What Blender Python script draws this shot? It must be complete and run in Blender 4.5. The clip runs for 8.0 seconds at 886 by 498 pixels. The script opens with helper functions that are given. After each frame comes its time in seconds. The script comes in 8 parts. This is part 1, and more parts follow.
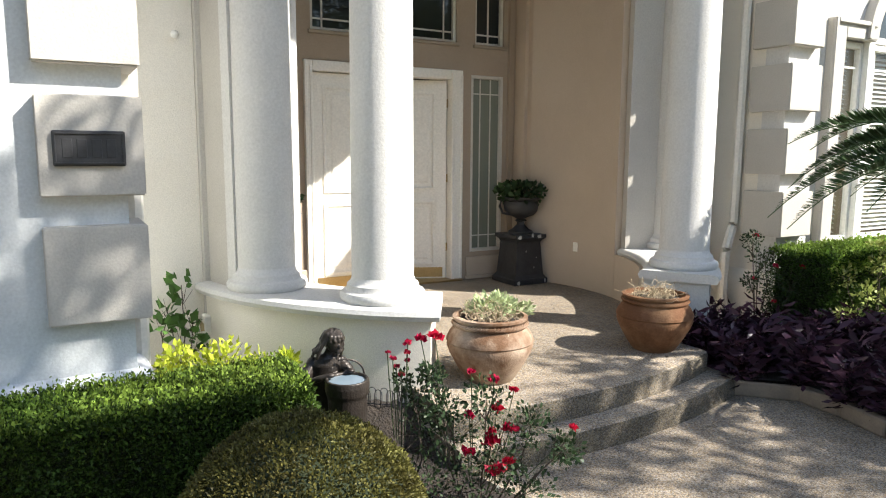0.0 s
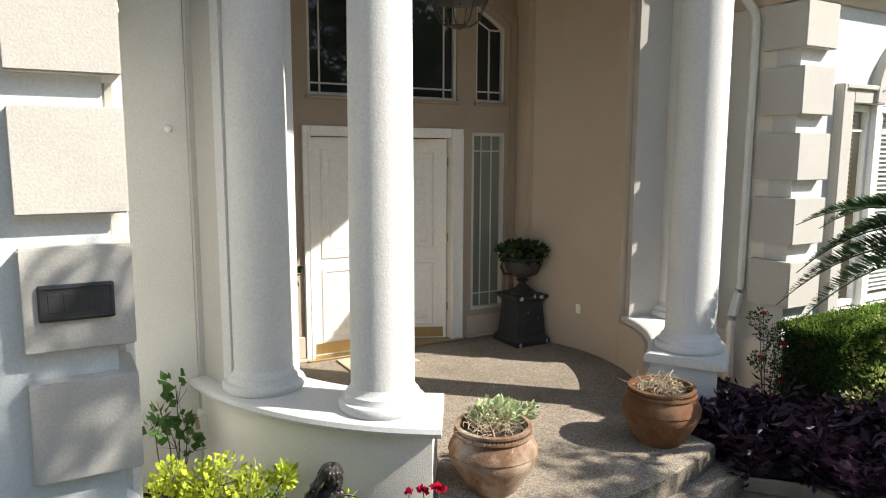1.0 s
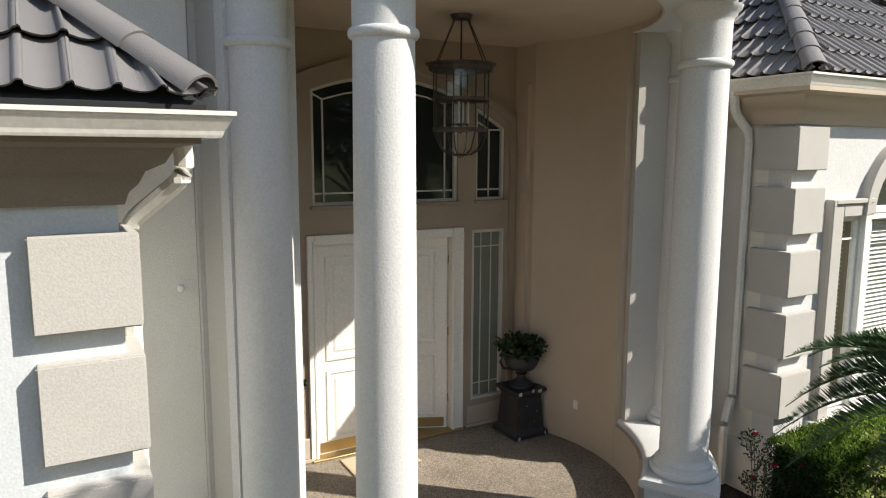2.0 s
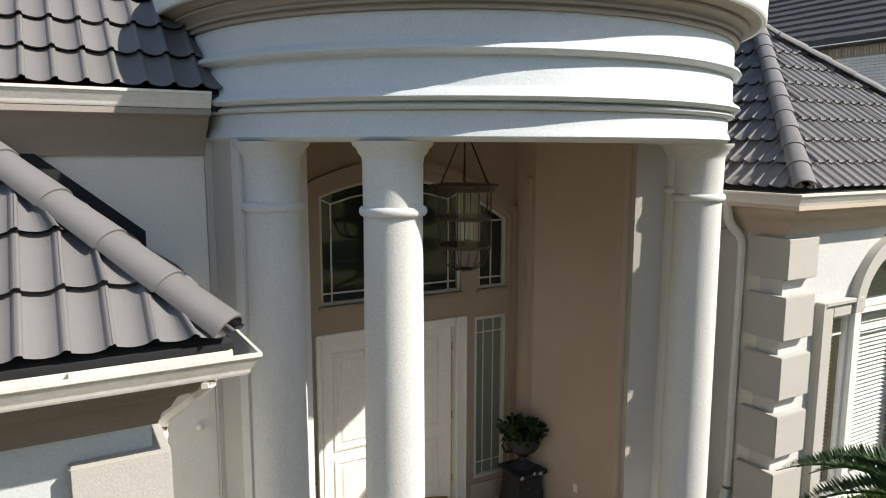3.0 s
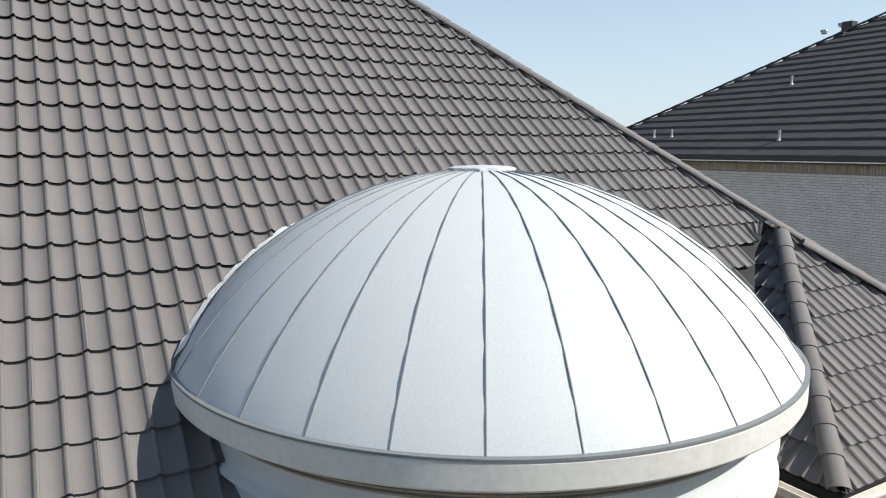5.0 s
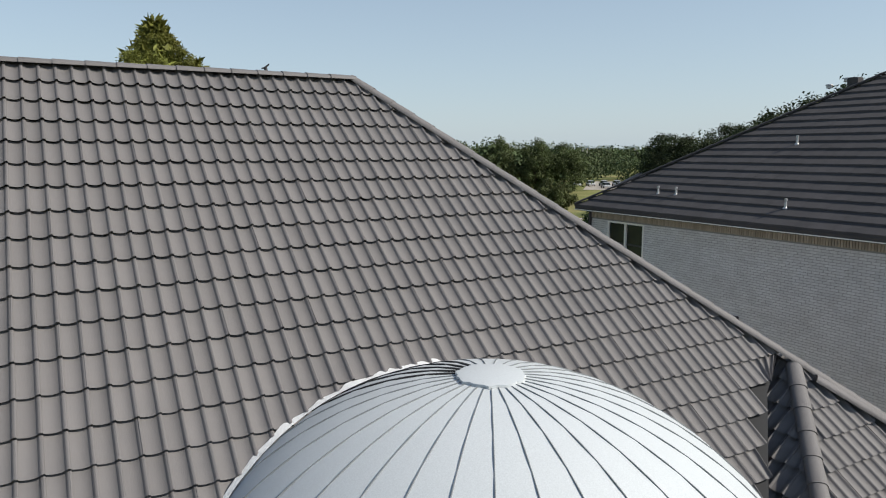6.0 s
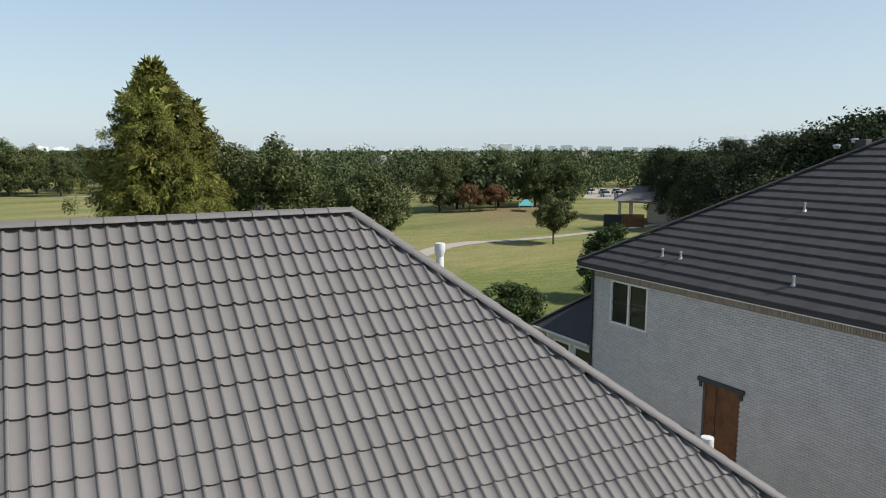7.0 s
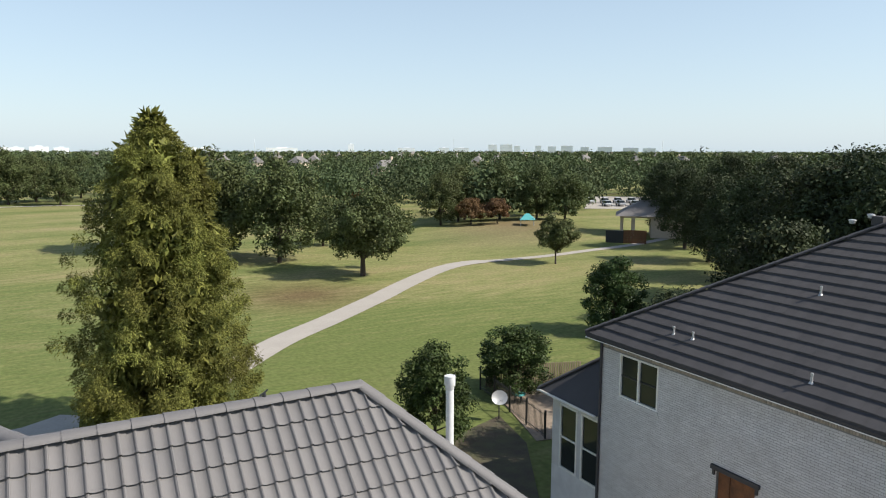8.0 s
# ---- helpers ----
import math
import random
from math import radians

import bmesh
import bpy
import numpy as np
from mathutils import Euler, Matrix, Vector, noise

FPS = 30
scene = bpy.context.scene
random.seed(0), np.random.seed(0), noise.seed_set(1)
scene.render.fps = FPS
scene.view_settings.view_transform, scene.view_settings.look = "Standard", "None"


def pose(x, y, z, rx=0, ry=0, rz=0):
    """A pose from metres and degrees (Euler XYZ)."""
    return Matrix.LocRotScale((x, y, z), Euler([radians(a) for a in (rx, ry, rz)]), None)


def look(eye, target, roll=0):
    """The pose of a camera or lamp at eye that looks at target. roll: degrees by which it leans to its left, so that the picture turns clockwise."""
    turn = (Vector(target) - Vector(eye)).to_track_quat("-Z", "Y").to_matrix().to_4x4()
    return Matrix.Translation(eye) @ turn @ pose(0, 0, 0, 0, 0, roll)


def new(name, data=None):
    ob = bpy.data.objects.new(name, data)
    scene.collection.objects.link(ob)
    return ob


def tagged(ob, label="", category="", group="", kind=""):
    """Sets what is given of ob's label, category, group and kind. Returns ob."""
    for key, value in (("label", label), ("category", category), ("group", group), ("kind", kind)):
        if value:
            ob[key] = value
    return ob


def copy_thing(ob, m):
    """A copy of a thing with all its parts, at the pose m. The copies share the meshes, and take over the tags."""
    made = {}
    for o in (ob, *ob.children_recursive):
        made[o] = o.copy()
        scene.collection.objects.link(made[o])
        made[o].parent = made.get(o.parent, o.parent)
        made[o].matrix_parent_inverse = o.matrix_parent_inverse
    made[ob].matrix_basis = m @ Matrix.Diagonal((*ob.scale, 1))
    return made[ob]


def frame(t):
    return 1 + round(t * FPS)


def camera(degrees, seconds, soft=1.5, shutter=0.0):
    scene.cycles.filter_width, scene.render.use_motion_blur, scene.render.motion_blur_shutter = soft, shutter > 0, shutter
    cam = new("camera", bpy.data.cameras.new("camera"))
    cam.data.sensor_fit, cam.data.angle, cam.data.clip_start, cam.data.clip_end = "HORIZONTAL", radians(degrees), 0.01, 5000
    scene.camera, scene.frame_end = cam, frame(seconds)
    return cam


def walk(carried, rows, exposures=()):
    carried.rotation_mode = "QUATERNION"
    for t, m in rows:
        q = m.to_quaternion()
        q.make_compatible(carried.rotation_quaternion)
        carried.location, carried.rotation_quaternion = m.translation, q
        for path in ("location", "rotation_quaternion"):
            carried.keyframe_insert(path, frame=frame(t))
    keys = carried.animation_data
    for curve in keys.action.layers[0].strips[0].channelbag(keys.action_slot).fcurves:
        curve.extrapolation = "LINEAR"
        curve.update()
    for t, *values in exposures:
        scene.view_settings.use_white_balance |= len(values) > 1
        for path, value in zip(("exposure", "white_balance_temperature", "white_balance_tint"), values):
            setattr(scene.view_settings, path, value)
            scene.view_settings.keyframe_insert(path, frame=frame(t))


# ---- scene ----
cam = camera(65.45, 8.0, soft=1.1)
PATH = [
    (0.0, 0.000, 0.000, 1.892, 82.086, -0.312, -29.414),
    (0.5, 0.062, 0.120, 2.275, 82.027, -0.280, -29.515),
    (1.0, 0.098, 0.212, 2.588, 82.121, -0.197, -29.499),
    (1.5, 0.104, 0.200, 3.152, 82.054, -0.204, -29.451),
    (1.7, 0.090, 0.213, 3.410, 82.051, -0.270, -29.558),
    (2.8, -0.034, 0.111, 4.721, 81.821, -0.178, -29.607),
    (3.0, -0.043, 0.114, 4.945, 81.815, -0.102, -29.590),
    (3.5, -0.053, 0.190, 5.592, 81.663, -0.079, -29.572),
    (4.0, -0.035, 0.347, 6.323, 81.585, -0.030, -29.547),
    (4.5, 0.011, 0.542, 7.058, 81.695, -0.070, -29.535),
    (5.0, 0.078, 0.752, 7.850, 81.668, 0.080, -29.483),
    (5.2, 0.092, 0.835, 8.163, 81.697, 0.090, -29.490),
    (6.3, 0.342, 1.373, 10.195, 81.846, 0.090, -29.475),
    (6.5, 0.394, 1.512, 10.578, 81.853, 0.040, -29.528),
    (7.0, 0.562, 1.812, 11.572, 81.837, -0.015, -29.530),
    (7.5, 0.752, 2.175, 12.656, 81.860, -0.010, -29.460),
    (8.0, 0.831, 2.674, 13.929, 81.813, -0.100, -29.515),
]
EXPOSURES = [(0.0, 1.53), (0.5, 1.32), (1.0, 1.14), (1.5, 0.88), (3.0, 0.75), (3.5, 0.72), (4.0, 0.7), (4.5, 0.6), (5.0, 0.45), (6.5, 0.02), (7.0, 0.25), (8.0, 0.47)]
walk(cam, [(t, pose(x, y, z, rx, ry, rz)) for t, x, y, z, rx, ry, rz in PATH], EXPOSURES)

# ---- world, sun, exposure ----
SUN_DIR = Vector((0.7314, -0.682, 0.0)).normalized()
SUN_ELEV = radians(40.5)
world = bpy.data.worlds.new("sky_world")
scene.world = world
world.use_nodes = True
wn = world.node_tree.nodes
sky = wn.new("ShaderNodeTexSky")
sky.sky_type = "NISHITA"
sky.sun_disc = False
sky.sun_elevation = SUN_ELEV
sky.sun_rotation = math.atan2(SUN_DIR.x, SUN_DIR.y)
sky.air_density, sky.dust_density, sky.ozone_density = 1.0, 0.7, 1.4
wn["Background"].inputs["Strength"].default_value = 0.104
haze = wn.new("ShaderNodeMix")
haze.data_type = "RGBA"
horizon = wn.new("ShaderNodeTexCoord")
height = wn.new("ShaderNodeSeparateXYZ")
thin = wn.new("ShaderNodeMapRange")
thin.inputs["From Min"].default_value, thin.inputs["From Max"].default_value = 0.0, 0.55
thin.inputs["To Min"].default_value, thin.inputs["To Max"].default_value = 0.72, 0.08
world.node_tree.links.new(horizon.outputs["Generated"], height.inputs["Vector"])
world.node_tree.links.new(height.outputs["Z"], thin.inputs["Value"])
world.node_tree.links.new(thin.outputs["Result"], haze.inputs["Factor"])
haze.inputs["B"].default_value = (4.8, 5.9, 6.8, 1)
world.node_tree.links.new(sky.outputs["Color"], haze.inputs["A"])
world.node_tree.links.new(haze.outputs["Result"], wn["Background"].inputs["Color"])
sun_data = bpy.data.lights.new("sun", "SUN")
sun_data.energy, sun_data.angle, sun_data.color = 4.5, radians(0.6), (1.0, 0.95, 0.87)
sun = new("sun", sun_data)
sun.matrix_world = look((0, 0, 30), Vector((0, 0, 30)) - Vector((SUN_DIR.x * math.cos(SUN_ELEV), SUN_DIR.y * math.cos(SUN_ELEV), math.sin(SUN_ELEV))))

# ---- materials ----


def material(name, base, rough=0.7, metal=0.0, tint=None, scale=6.0, mix=0.35, fine=60.0, bump=0.15, depth=0.01, spread=0.0, spec=0.5, grain=0.18):
    """Base colour broken by large stains (tint) and fine grain, with relief; spread varies pieces one from another."""
    m = bpy.data.materials.new(name)
    m.use_nodes = True
    nt = m.node_tree
    n, l = nt.nodes, nt.links
    b = n["Principled BSDF"]
    b.inputs["Roughness"].default_value, b.inputs["Metallic"].default_value = rough, metal
    b.inputs["Specular IOR Level"].default_value = spec
    co = n.new("ShaderNodeTexCoord")
    big = n.new("ShaderNodeTexNoise")
    big.inputs["Scale"].default_value, big.inputs["Detail"].default_value, big.inputs["Roughness"].default_value = scale, 5, 0.65
    small = n.new("ShaderNodeTexNoise")
    small.inputs["Scale"].default_value, small.inputs["Detail"].default_value = fine, 4
    l.new(co.outputs["Object"], big.inputs["Vector"])
    l.new(co.outputs["Object"], small.inputs["Vector"])
    ramp = n.new("ShaderNodeMapRange")
    ramp.inputs["From Min"].default_value, ramp.inputs["From Max"].default_value = 0.38, 0.68
    l.new(big.outputs["Fac"], ramp.inputs["Value"])
    mx = n.new("ShaderNodeMix")
    mx.data_type = "RGBA"
    t = tint or tuple(c * 0.72 for c in base)
    mx.inputs["A"].default_value, mx.inputs["B"].default_value = (*base, 1), (*t, 1)
    sc = n.new("ShaderNodeMath")
    sc.operation = "MULTIPLY"
    sc.inputs[1].default_value = mix
    l.new(ramp.outputs["Result"], sc.inputs[0])
    l.new(sc.outputs["Value"], mx.inputs["Factor"])
    hsv = n.new("ShaderNodeHueSaturation")
    gr = n.new("ShaderNodeMapRange")
    gr.inputs["To Min"].default_value, gr.inputs["To Max"].default_value = 1 - grain, 1 + grain
    l.new(small.outputs["Fac"], gr.inputs["Value"])
    value = gr.outputs["Result"]
    if spread:
        info = n.new("ShaderNodeObjectInfo")
        geo = n.new("ShaderNodeNewGeometry")
        add = n.new("ShaderNodeMath")
        add.operation = "ADD"
        l.new(info.outputs["Random"], add.inputs[0])
        l.new(geo.outputs["Random Per Island"], add.inputs[1])
        fr = n.new("ShaderNodeMath")
        fr.operation = "FRACT"
        l.new(add.outputs["Value"], fr.inputs[0])
        pr = n.new("ShaderNodeMapRange")
        pr.inputs["To Min"].default_value, pr.inputs["To Max"].default_value = 1 - spread, 1 + spread
        l.new(fr.outputs["Value"], pr.inputs["Value"])
        mu = n.new("ShaderNodeMath")
        mu.operation = "MULTIPLY"
        l.new(gr.outputs["Result"], mu.inputs[0])
        l.new(pr.outputs["Result"], mu.inputs[1])
        value = mu.outputs["Value"]
    l.new(mx.outputs["Result"], hsv.inputs["Color"])
    l.new(value, hsv.inputs["Value"])
    l.new(hsv.outputs["Color"], b.inputs["Base Color"])
    if bump:
        bp = n.new("ShaderNodeBump")
        bp.inputs["Strength"].default_value, bp.inputs["Distance"].default_value = bump, depth
        l.new(small.outputs["Fac"], bp.inputs["Height"])
        l.new(bp.outputs["Normal"], b.inputs["Normal"])
    return m


def leaf_material(name, base, spread=0.45, rough=0.5, trans=0.25, hue=0.03, patch=0.9):
    """Leaf surface: every leaf takes its own shade, and a little light passes through."""
    m = bpy.data.materials.new(name)
    m.use_nodes = True
    nt = m.node_tree
    n, l = nt.nodes, nt.links
    b = n["Principled BSDF"]
    b.inputs["Roughness"].default_value = rough
    b.inputs["Specular IOR Level"].default_value = 0.18
    geo = n.new("ShaderNodeNewGeometry")
    info = n.new("ShaderNodeObjectInfo")
    rnd = n.new("ShaderNodeMapRange")
    rnd.inputs["To Min"].default_value, rnd.inputs["To Max"].default_value = 1 - spread, 1 + spread
    l.new(geo.outputs["Random Per Island"], rnd.inputs["Value"])
    hu = n.new("ShaderNodeMapRange")
    hu.inputs["To Min"].default_value, hu.inputs["To Max"].default_value = 0.5 - hue, 0.5 + hue
    ns = n.new("ShaderNodeTexNoise")
    ns.inputs["Scale"].default_value = patch
    co = n.new("ShaderNodeTexCoord")
    l.new(co.outputs["Object"], ns.inputs["Vector"])
    mixer = n.new("ShaderNodeMath")
    mixer.operation = "ADD"
    half = n.new("ShaderNodeMath")
    half.operation = "MULTIPLY"
    half.inputs[1].default_value = 0.5
    l.new(info.outputs["Random"], half.inputs[0])
    l.new(half.outputs["Value"], mixer.inputs[0])
    l.new(ns.outputs["Fac"], mixer.inputs[1])
    l.new(mixer.outputs["Value"], hu.inputs["Value"])
    hsv = n.new("ShaderNodeHueSaturation")
    hsv.inputs["Color"].default_value = (*base, 1)
    big = n.new("ShaderNodeMapRange")
    big.inputs["From Min"].default_value, big.inputs["From Max"].default_value = 0.3, 0.7
    big.inputs["To Min"].default_value, big.inputs["To Max"].default_value = 0.65, 1.35
    l.new(ns.outputs["Fac"], big.inputs["Value"])
    prod = n.new("ShaderNodeMath")
    prod.operation = "MULTIPLY"
    l.new(rnd.outputs["Result"], prod.inputs[0])
    l.new(big.outputs["Result"], prod.inputs[1])
    l.new(prod.outputs["Value"], hsv.inputs["Value"])
    l.new(hu.outputs["Result"], hsv.inputs["Hue"])
    l.new(hsv.outputs["Color"], b.inputs["Base Color"])
    if trans:
        tr = n.new("ShaderNodeBsdfTranslucent")
        l.new(hsv.outputs["Color"], tr.inputs["Color"])
        ms = n.new("ShaderNodeMixShader")
        ms.inputs["Fac"].default_value = trans
        l.new(b.outputs["BSDF"], ms.inputs[1])
        l.new(tr.outputs["BSDF"], ms.inputs[2])
        l.new(ms.outputs["Shader"], n["Material Output"].inputs["Surface"])
    return m


def glass_material(name, tint=(0.02, 0.025, 0.025), rough=0.03):
    """Dark window glass: mostly a gloss over a dim interior."""
    m = bpy.data.materials.new(name)
    m.use_nodes = True
    b = m.node_tree.nodes["Principled BSDF"]
    b.inputs["Base Color"].default_value = (*tint, 1)
    b.inputs["Roughness"].default_value = rough
    b.inputs["Specular IOR Level"].default_value = 0.5
    return m


def clear_glass(name):
    m = bpy.data.materials.new(name)
    m.use_nodes = True
    n, l = m.node_tree.nodes, m.node_tree.links
    gl = n.new("ShaderNodeBsdfGlossy")
    gl.inputs["Roughness"].default_value = 0.02
    tr = n.new("ShaderNodeBsdfTransparent")
    tr.inputs["Color"].default_value = (0.9, 0.92, 0.92, 1)
    ms = n.new("ShaderNodeMixShader")
    ms.inputs["Fac"].default_value = 0.07
    l.new(tr.outputs["BSDF"], ms.inputs[1])
    l.new(gl.outputs["BSDF"], ms.inputs[2])
    l.new(ms.outputs["Shader"], n["Material Output"].inputs["Surface"])
    return m


WHITE = material("white_stucco", (0.575, 0.595, 0.597), 0.85, tint=(0.51, 0.525, 0.52), scale=2.5, mix=0.35, fine=70, bump=0.25, depth=0.008, spec=0.2)
COLUMN = material("column_stucco", (0.595, 0.585, 0.56), 0.85, tint=(0.515, 0.50, 0.475), scale=3.0, mix=0.3, fine=55, bump=0.28, depth=0.008, spec=0.2)
CREAM = material("cream_stucco", (0.74, 0.70, 0.62), 0.88, tint=(0.66, 0.61, 0.52), scale=1.8, mix=0.4, fine=110, bump=0.4, depth=0.008, spec=0.2)
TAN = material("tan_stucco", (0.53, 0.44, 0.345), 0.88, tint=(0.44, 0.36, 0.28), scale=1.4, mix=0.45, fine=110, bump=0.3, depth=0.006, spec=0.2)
QUOIN = material("quoin_stucco", (0.475, 0.45, 0.405), 0.88, tint=(0.41, 0.385, 0.345), scale=2.2, mix=0.4, fine=80, bump=0.25, depth=0.008, spec=0.2)
# copy of TAN for the door recess, porch shade put into the base
TAN_SHADED = material("tan_stucco_shaded", (0.40, 0.325, 0.25), 0.88, tint=(0.33, 0.265, 0.205), scale=1.4, mix=0.45, fine=110, bump=0.3, depth=0.006, spec=0.2)
# wing crown colour: deep eave shade put into a brown
EAVE_SHADE = material("eave_shade_brown", (0.24, 0.205, 0.165), 0.9, tint=(0.18, 0.155, 0.125), scale=2.0, mix=0.4, fine=80, bump=0.2, depth=0.006, spec=0.2)
TAUPE = material("taupe_stucco", (0.33, 0.29, 0.245), 0.9, tint=(0.25, 0.22, 0.19), scale=2.0, mix=0.4, fine=80, bump=0.2, depth=0.006, spec=0.2)
TRIM = material("door_paint", (0.85, 0.82, 0.75), 0.45, tint=(0.78, 0.745, 0.66), scale=3, mix=0.35, fine=40, bump=0.05)
TRIM_WHITE = material("white_trim_paint", (0.78, 0.77, 0.72), 0.4, tint=(0.66, 0.64, 0.58), scale=4, mix=0.35, fine=40, bump=0.04)
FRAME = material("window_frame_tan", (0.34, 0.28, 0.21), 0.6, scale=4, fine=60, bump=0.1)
MUNTIN = material("muntin_white", (0.62, 0.60, 0.54), 0.4, scale=6, fine=40, bump=0.0)
GUTTER = material("gutter_paint", (0.72, 0.69, 0.62), 0.4, tint=(0.55, 0.51, 0.44), scale=3, mix=0.4, fine=40, bump=0.05)
FASCIA = material("dome_fascia_wood", (0.66, 0.655, 0.63), 0.7, tint=(0.54, 0.53, 0.50), scale=2.5, mix=0.5, fine=20, bump=0.1, depth=0.01)
DOME = material("dome_membrane", (0.555, 0.580, 0.582), 0.55, tint=(0.53, 0.56, 0.565), scale=0.8, mix=0.3, fine=90, bump=0.04, depth=0.003, spec=0.4)
SEAM = material("dome_seam_grey", (0.20, 0.215, 0.22), 0.6, scale=3, fine=40, bump=0.1)
SEALANT = material("white_sealant", (0.8, 0.8, 0.78), 0.6, scale=8, fine=50, bump=0.5, depth=0.02)
TILE = material("roof_tile_grey", (0.162, 0.151, 0.145), 0.68, tint=(0.126, 0.120, 0.119), scale=1.1, mix=0.6, fine=170, bump=0.5, depth=0.006, spread=0.07, spec=0.5)
# near-black: roof shade put into the tile backing; also flashing and tarred seams
TILE_DARK = material("roof_black_shade_and_tar", (0.012, 0.012, 0.013), 0.85, fine=80)
SLATE = material("neighbour_tile_dark", (0.074, 0.069, 0.069), 0.8, tint=(0.055, 0.052, 0.053), scale=0.8, mix=0.6, fine=60, bump=0.4, spread=0.06, spec=0.25)
SOLDIER = material("tan_soldier_brick", (0.36, 0.31, 0.25), 0.85, tint=(0.26, 0.22, 0.18), scale=3, mix=0.5, fine=60, bump=0.35, spread=0.15, spec=0.2)
BRICK = material("painted_brick", (0.59, 0.58, 0.575), 0.8, tint=(0.38, 0.365, 0.36), scale=1.5, mix=0.4, fine=60, bump=0.35, spread=0.07, spec=0.25)
MORTAR = material("painted_mortar", (0.25, 0.24, 0.23), 0.9, scale=3, fine=90, bump=0.3)
TERRACOTTA = material("terracotta", (0.150, 0.082, 0.046), 0.85, tint=(0.46, 0.36, 0.27), scale=3.2, mix=0.95, fine=70, bump=0.35, spec=0.2)
BLACKIRON = material("black_cast_iron", (0.022, 0.022, 0.024), 0.55, tint=(0.05, 0.05, 0.05), scale=10, mix=0.5, fine=60, bump=0.2)
CHIPPED = material("chipped_white_paint", (0.55, 0.54, 0.5), 0.8, fine=60)
BRONZE = material("dark_bronze", (0.060, 0.048, 0.038), 0.45, 0.4, tint=(0.10, 0.085, 0.07), scale=12, mix=0.7, fine=80, bump=0.3)
BRASS = material("aged_brass", (0.45, 0.33, 0.16), 0.35, 0.85, scale=6, fine=60, bump=0.1)
STATUE = material("statue_bronze", (0.030, 0.024, 0.020), 0.42, 0.45, tint=(0.060, 0.050, 0.042), scale=12, mix=0.7, fine=80, bump=0.3)
DARK_TERRACOTTA = material("weathered_terracotta", (0.120, 0.055, 0.026), 0.85, tint=(0.27, 0.155, 0.085), scale=3.2, mix=0.9, fine=70, bump=0.35, spec=0.2)
# blue-grey base paints the sky's reflection into the water
WATER = glass_material("bucket_water", (0.16, 0.21, 0.25), 0.12)
GLASS = glass_material("dark_window_glass")
GLASS_LIGHT = glass_material("sidelight_glass", (0.20, 0.22, 0.18), 0.15)
LANTERN_GLASS = clear_glass("lantern_glass")
BLIND = material("blind_slat_white", (0.72, 0.71, 0.66), 0.5, scale=5, fine=30, bump=0.0)
SOIL = material("mulch_soil", (0.024, 0.018, 0.014), 0.95, tint=(0.048, 0.036, 0.027), scale=9, mix=0.7, fine=60, bump=1.0, depth=0.03)
DRY = leaf_material("dry_stems", (0.46, 0.36, 0.25), 0.4, 0.8, 0.1, 0.01)
HEDGE = leaf_material("boxwood_leaf", (0.046, 0.080, 0.014), 0.5, 0.45, 0.22, 0.02)
# hedge tips: sunlight on the clipped top put into a brighter leaf
HEDGE_LIT_TIP = leaf_material("sunlit_hedge_tip", (0.185, 0.265, 0.042), 0.45, 0.5, 0.35, 0.02)
# near-black for solid cores: stands for the shade deep between the leaves
HEDGE_DEEP = material("hedge_inner_shade", (0.016, 0.024, 0.008), 0.95, fine=40)
BALL = leaf_material("shrub_leaf", (0.100, 0.084, 0.026), 0.6, 0.5, 0.25, 0.03, 6.0)
LIME = leaf_material("lime_leaf", (0.42, 0.46, 0.05), 0.35, 0.5, 0.35, 0.015)
ROSE_LEAF = leaf_material("rose_leaf", (0.034, 0.055, 0.024), 0.5, 0.4, 0.2, 0.02)
PETAL = leaf_material("rose_petal", (0.43, 0.010, 0.060), 0.3, 0.5, 0.25, 0.01)
PURPLE = leaf_material("purple_leaf", (0.058, 0.028, 0.046), 0.6, 0.27, 0.06, 0.02)
IVY = leaf_material("vine_leaf", (0.085, 0.15, 0.035), 0.4, 0.45, 0.3, 0.02)
SUCCULENT = leaf_material("pale_succulent", (0.42, 0.47, 0.26), 0.35, 0.6, 0.2, 0.02)
PALM = leaf_material("palm_frond", (0.050, 0.085, 0.035), 0.4, 0.45, 0.15, 0.015)
BARK = material("tree_bark", (0.075, 0.058, 0.044), 0.95, scale=4, fine=30, bump=0.9, depth=0.03)
OAK = leaf_material("oak_leaf", (0.098, 0.112, 0.042), 0.27, 0.6, 0.2, 0.025, 0.5)
LIVE_OAK = leaf_material("live_oak_leaf", (0.046, 0.056, 0.024), 0.28, 0.65, 0.12, 0.03, 0.5)
GARDEN = leaf_material("dark_garden_leaf", (0.060, 0.085, 0.026), 0.35, 0.5, 0.2, 0.025, 0.6)
# rose foliage in the hedge: sunlit brightness put into the leaf colour
ROSE_LIGHT = leaf_material("sunlit_rose_leaf", (0.27, 0.30, 0.085), 0.4, 0.5, 0.3, 0.03, 3.0)
CONIFER = leaf_material("cypress_needles", (0.165, 0.168, 0.040), 0.4, 0.65, 0.2, 0.035, 0.35)
RUSTY = leaf_material("rust_leaf", (0.17, 0.10, 0.05), 0.4, 0.6, 0.2, 0.02)
WOODS = leaf_material("far_wood_leaf", (0.076, 0.092, 0.040), 0.14, 0.8, 0.1, 0.04, 0.07)
PATHMAT = material("cart_path_concrete", (0.40, 0.36, 0.31), 0.9, scale=0.4, fine=12, bump=0.2)
# skyline: distance haze is put into these pale base colours
FAR = material("hazy_building", (0.88, 0.90, 0.92), 0.9, fine=0.2, scale=0.02, bump=0.0)
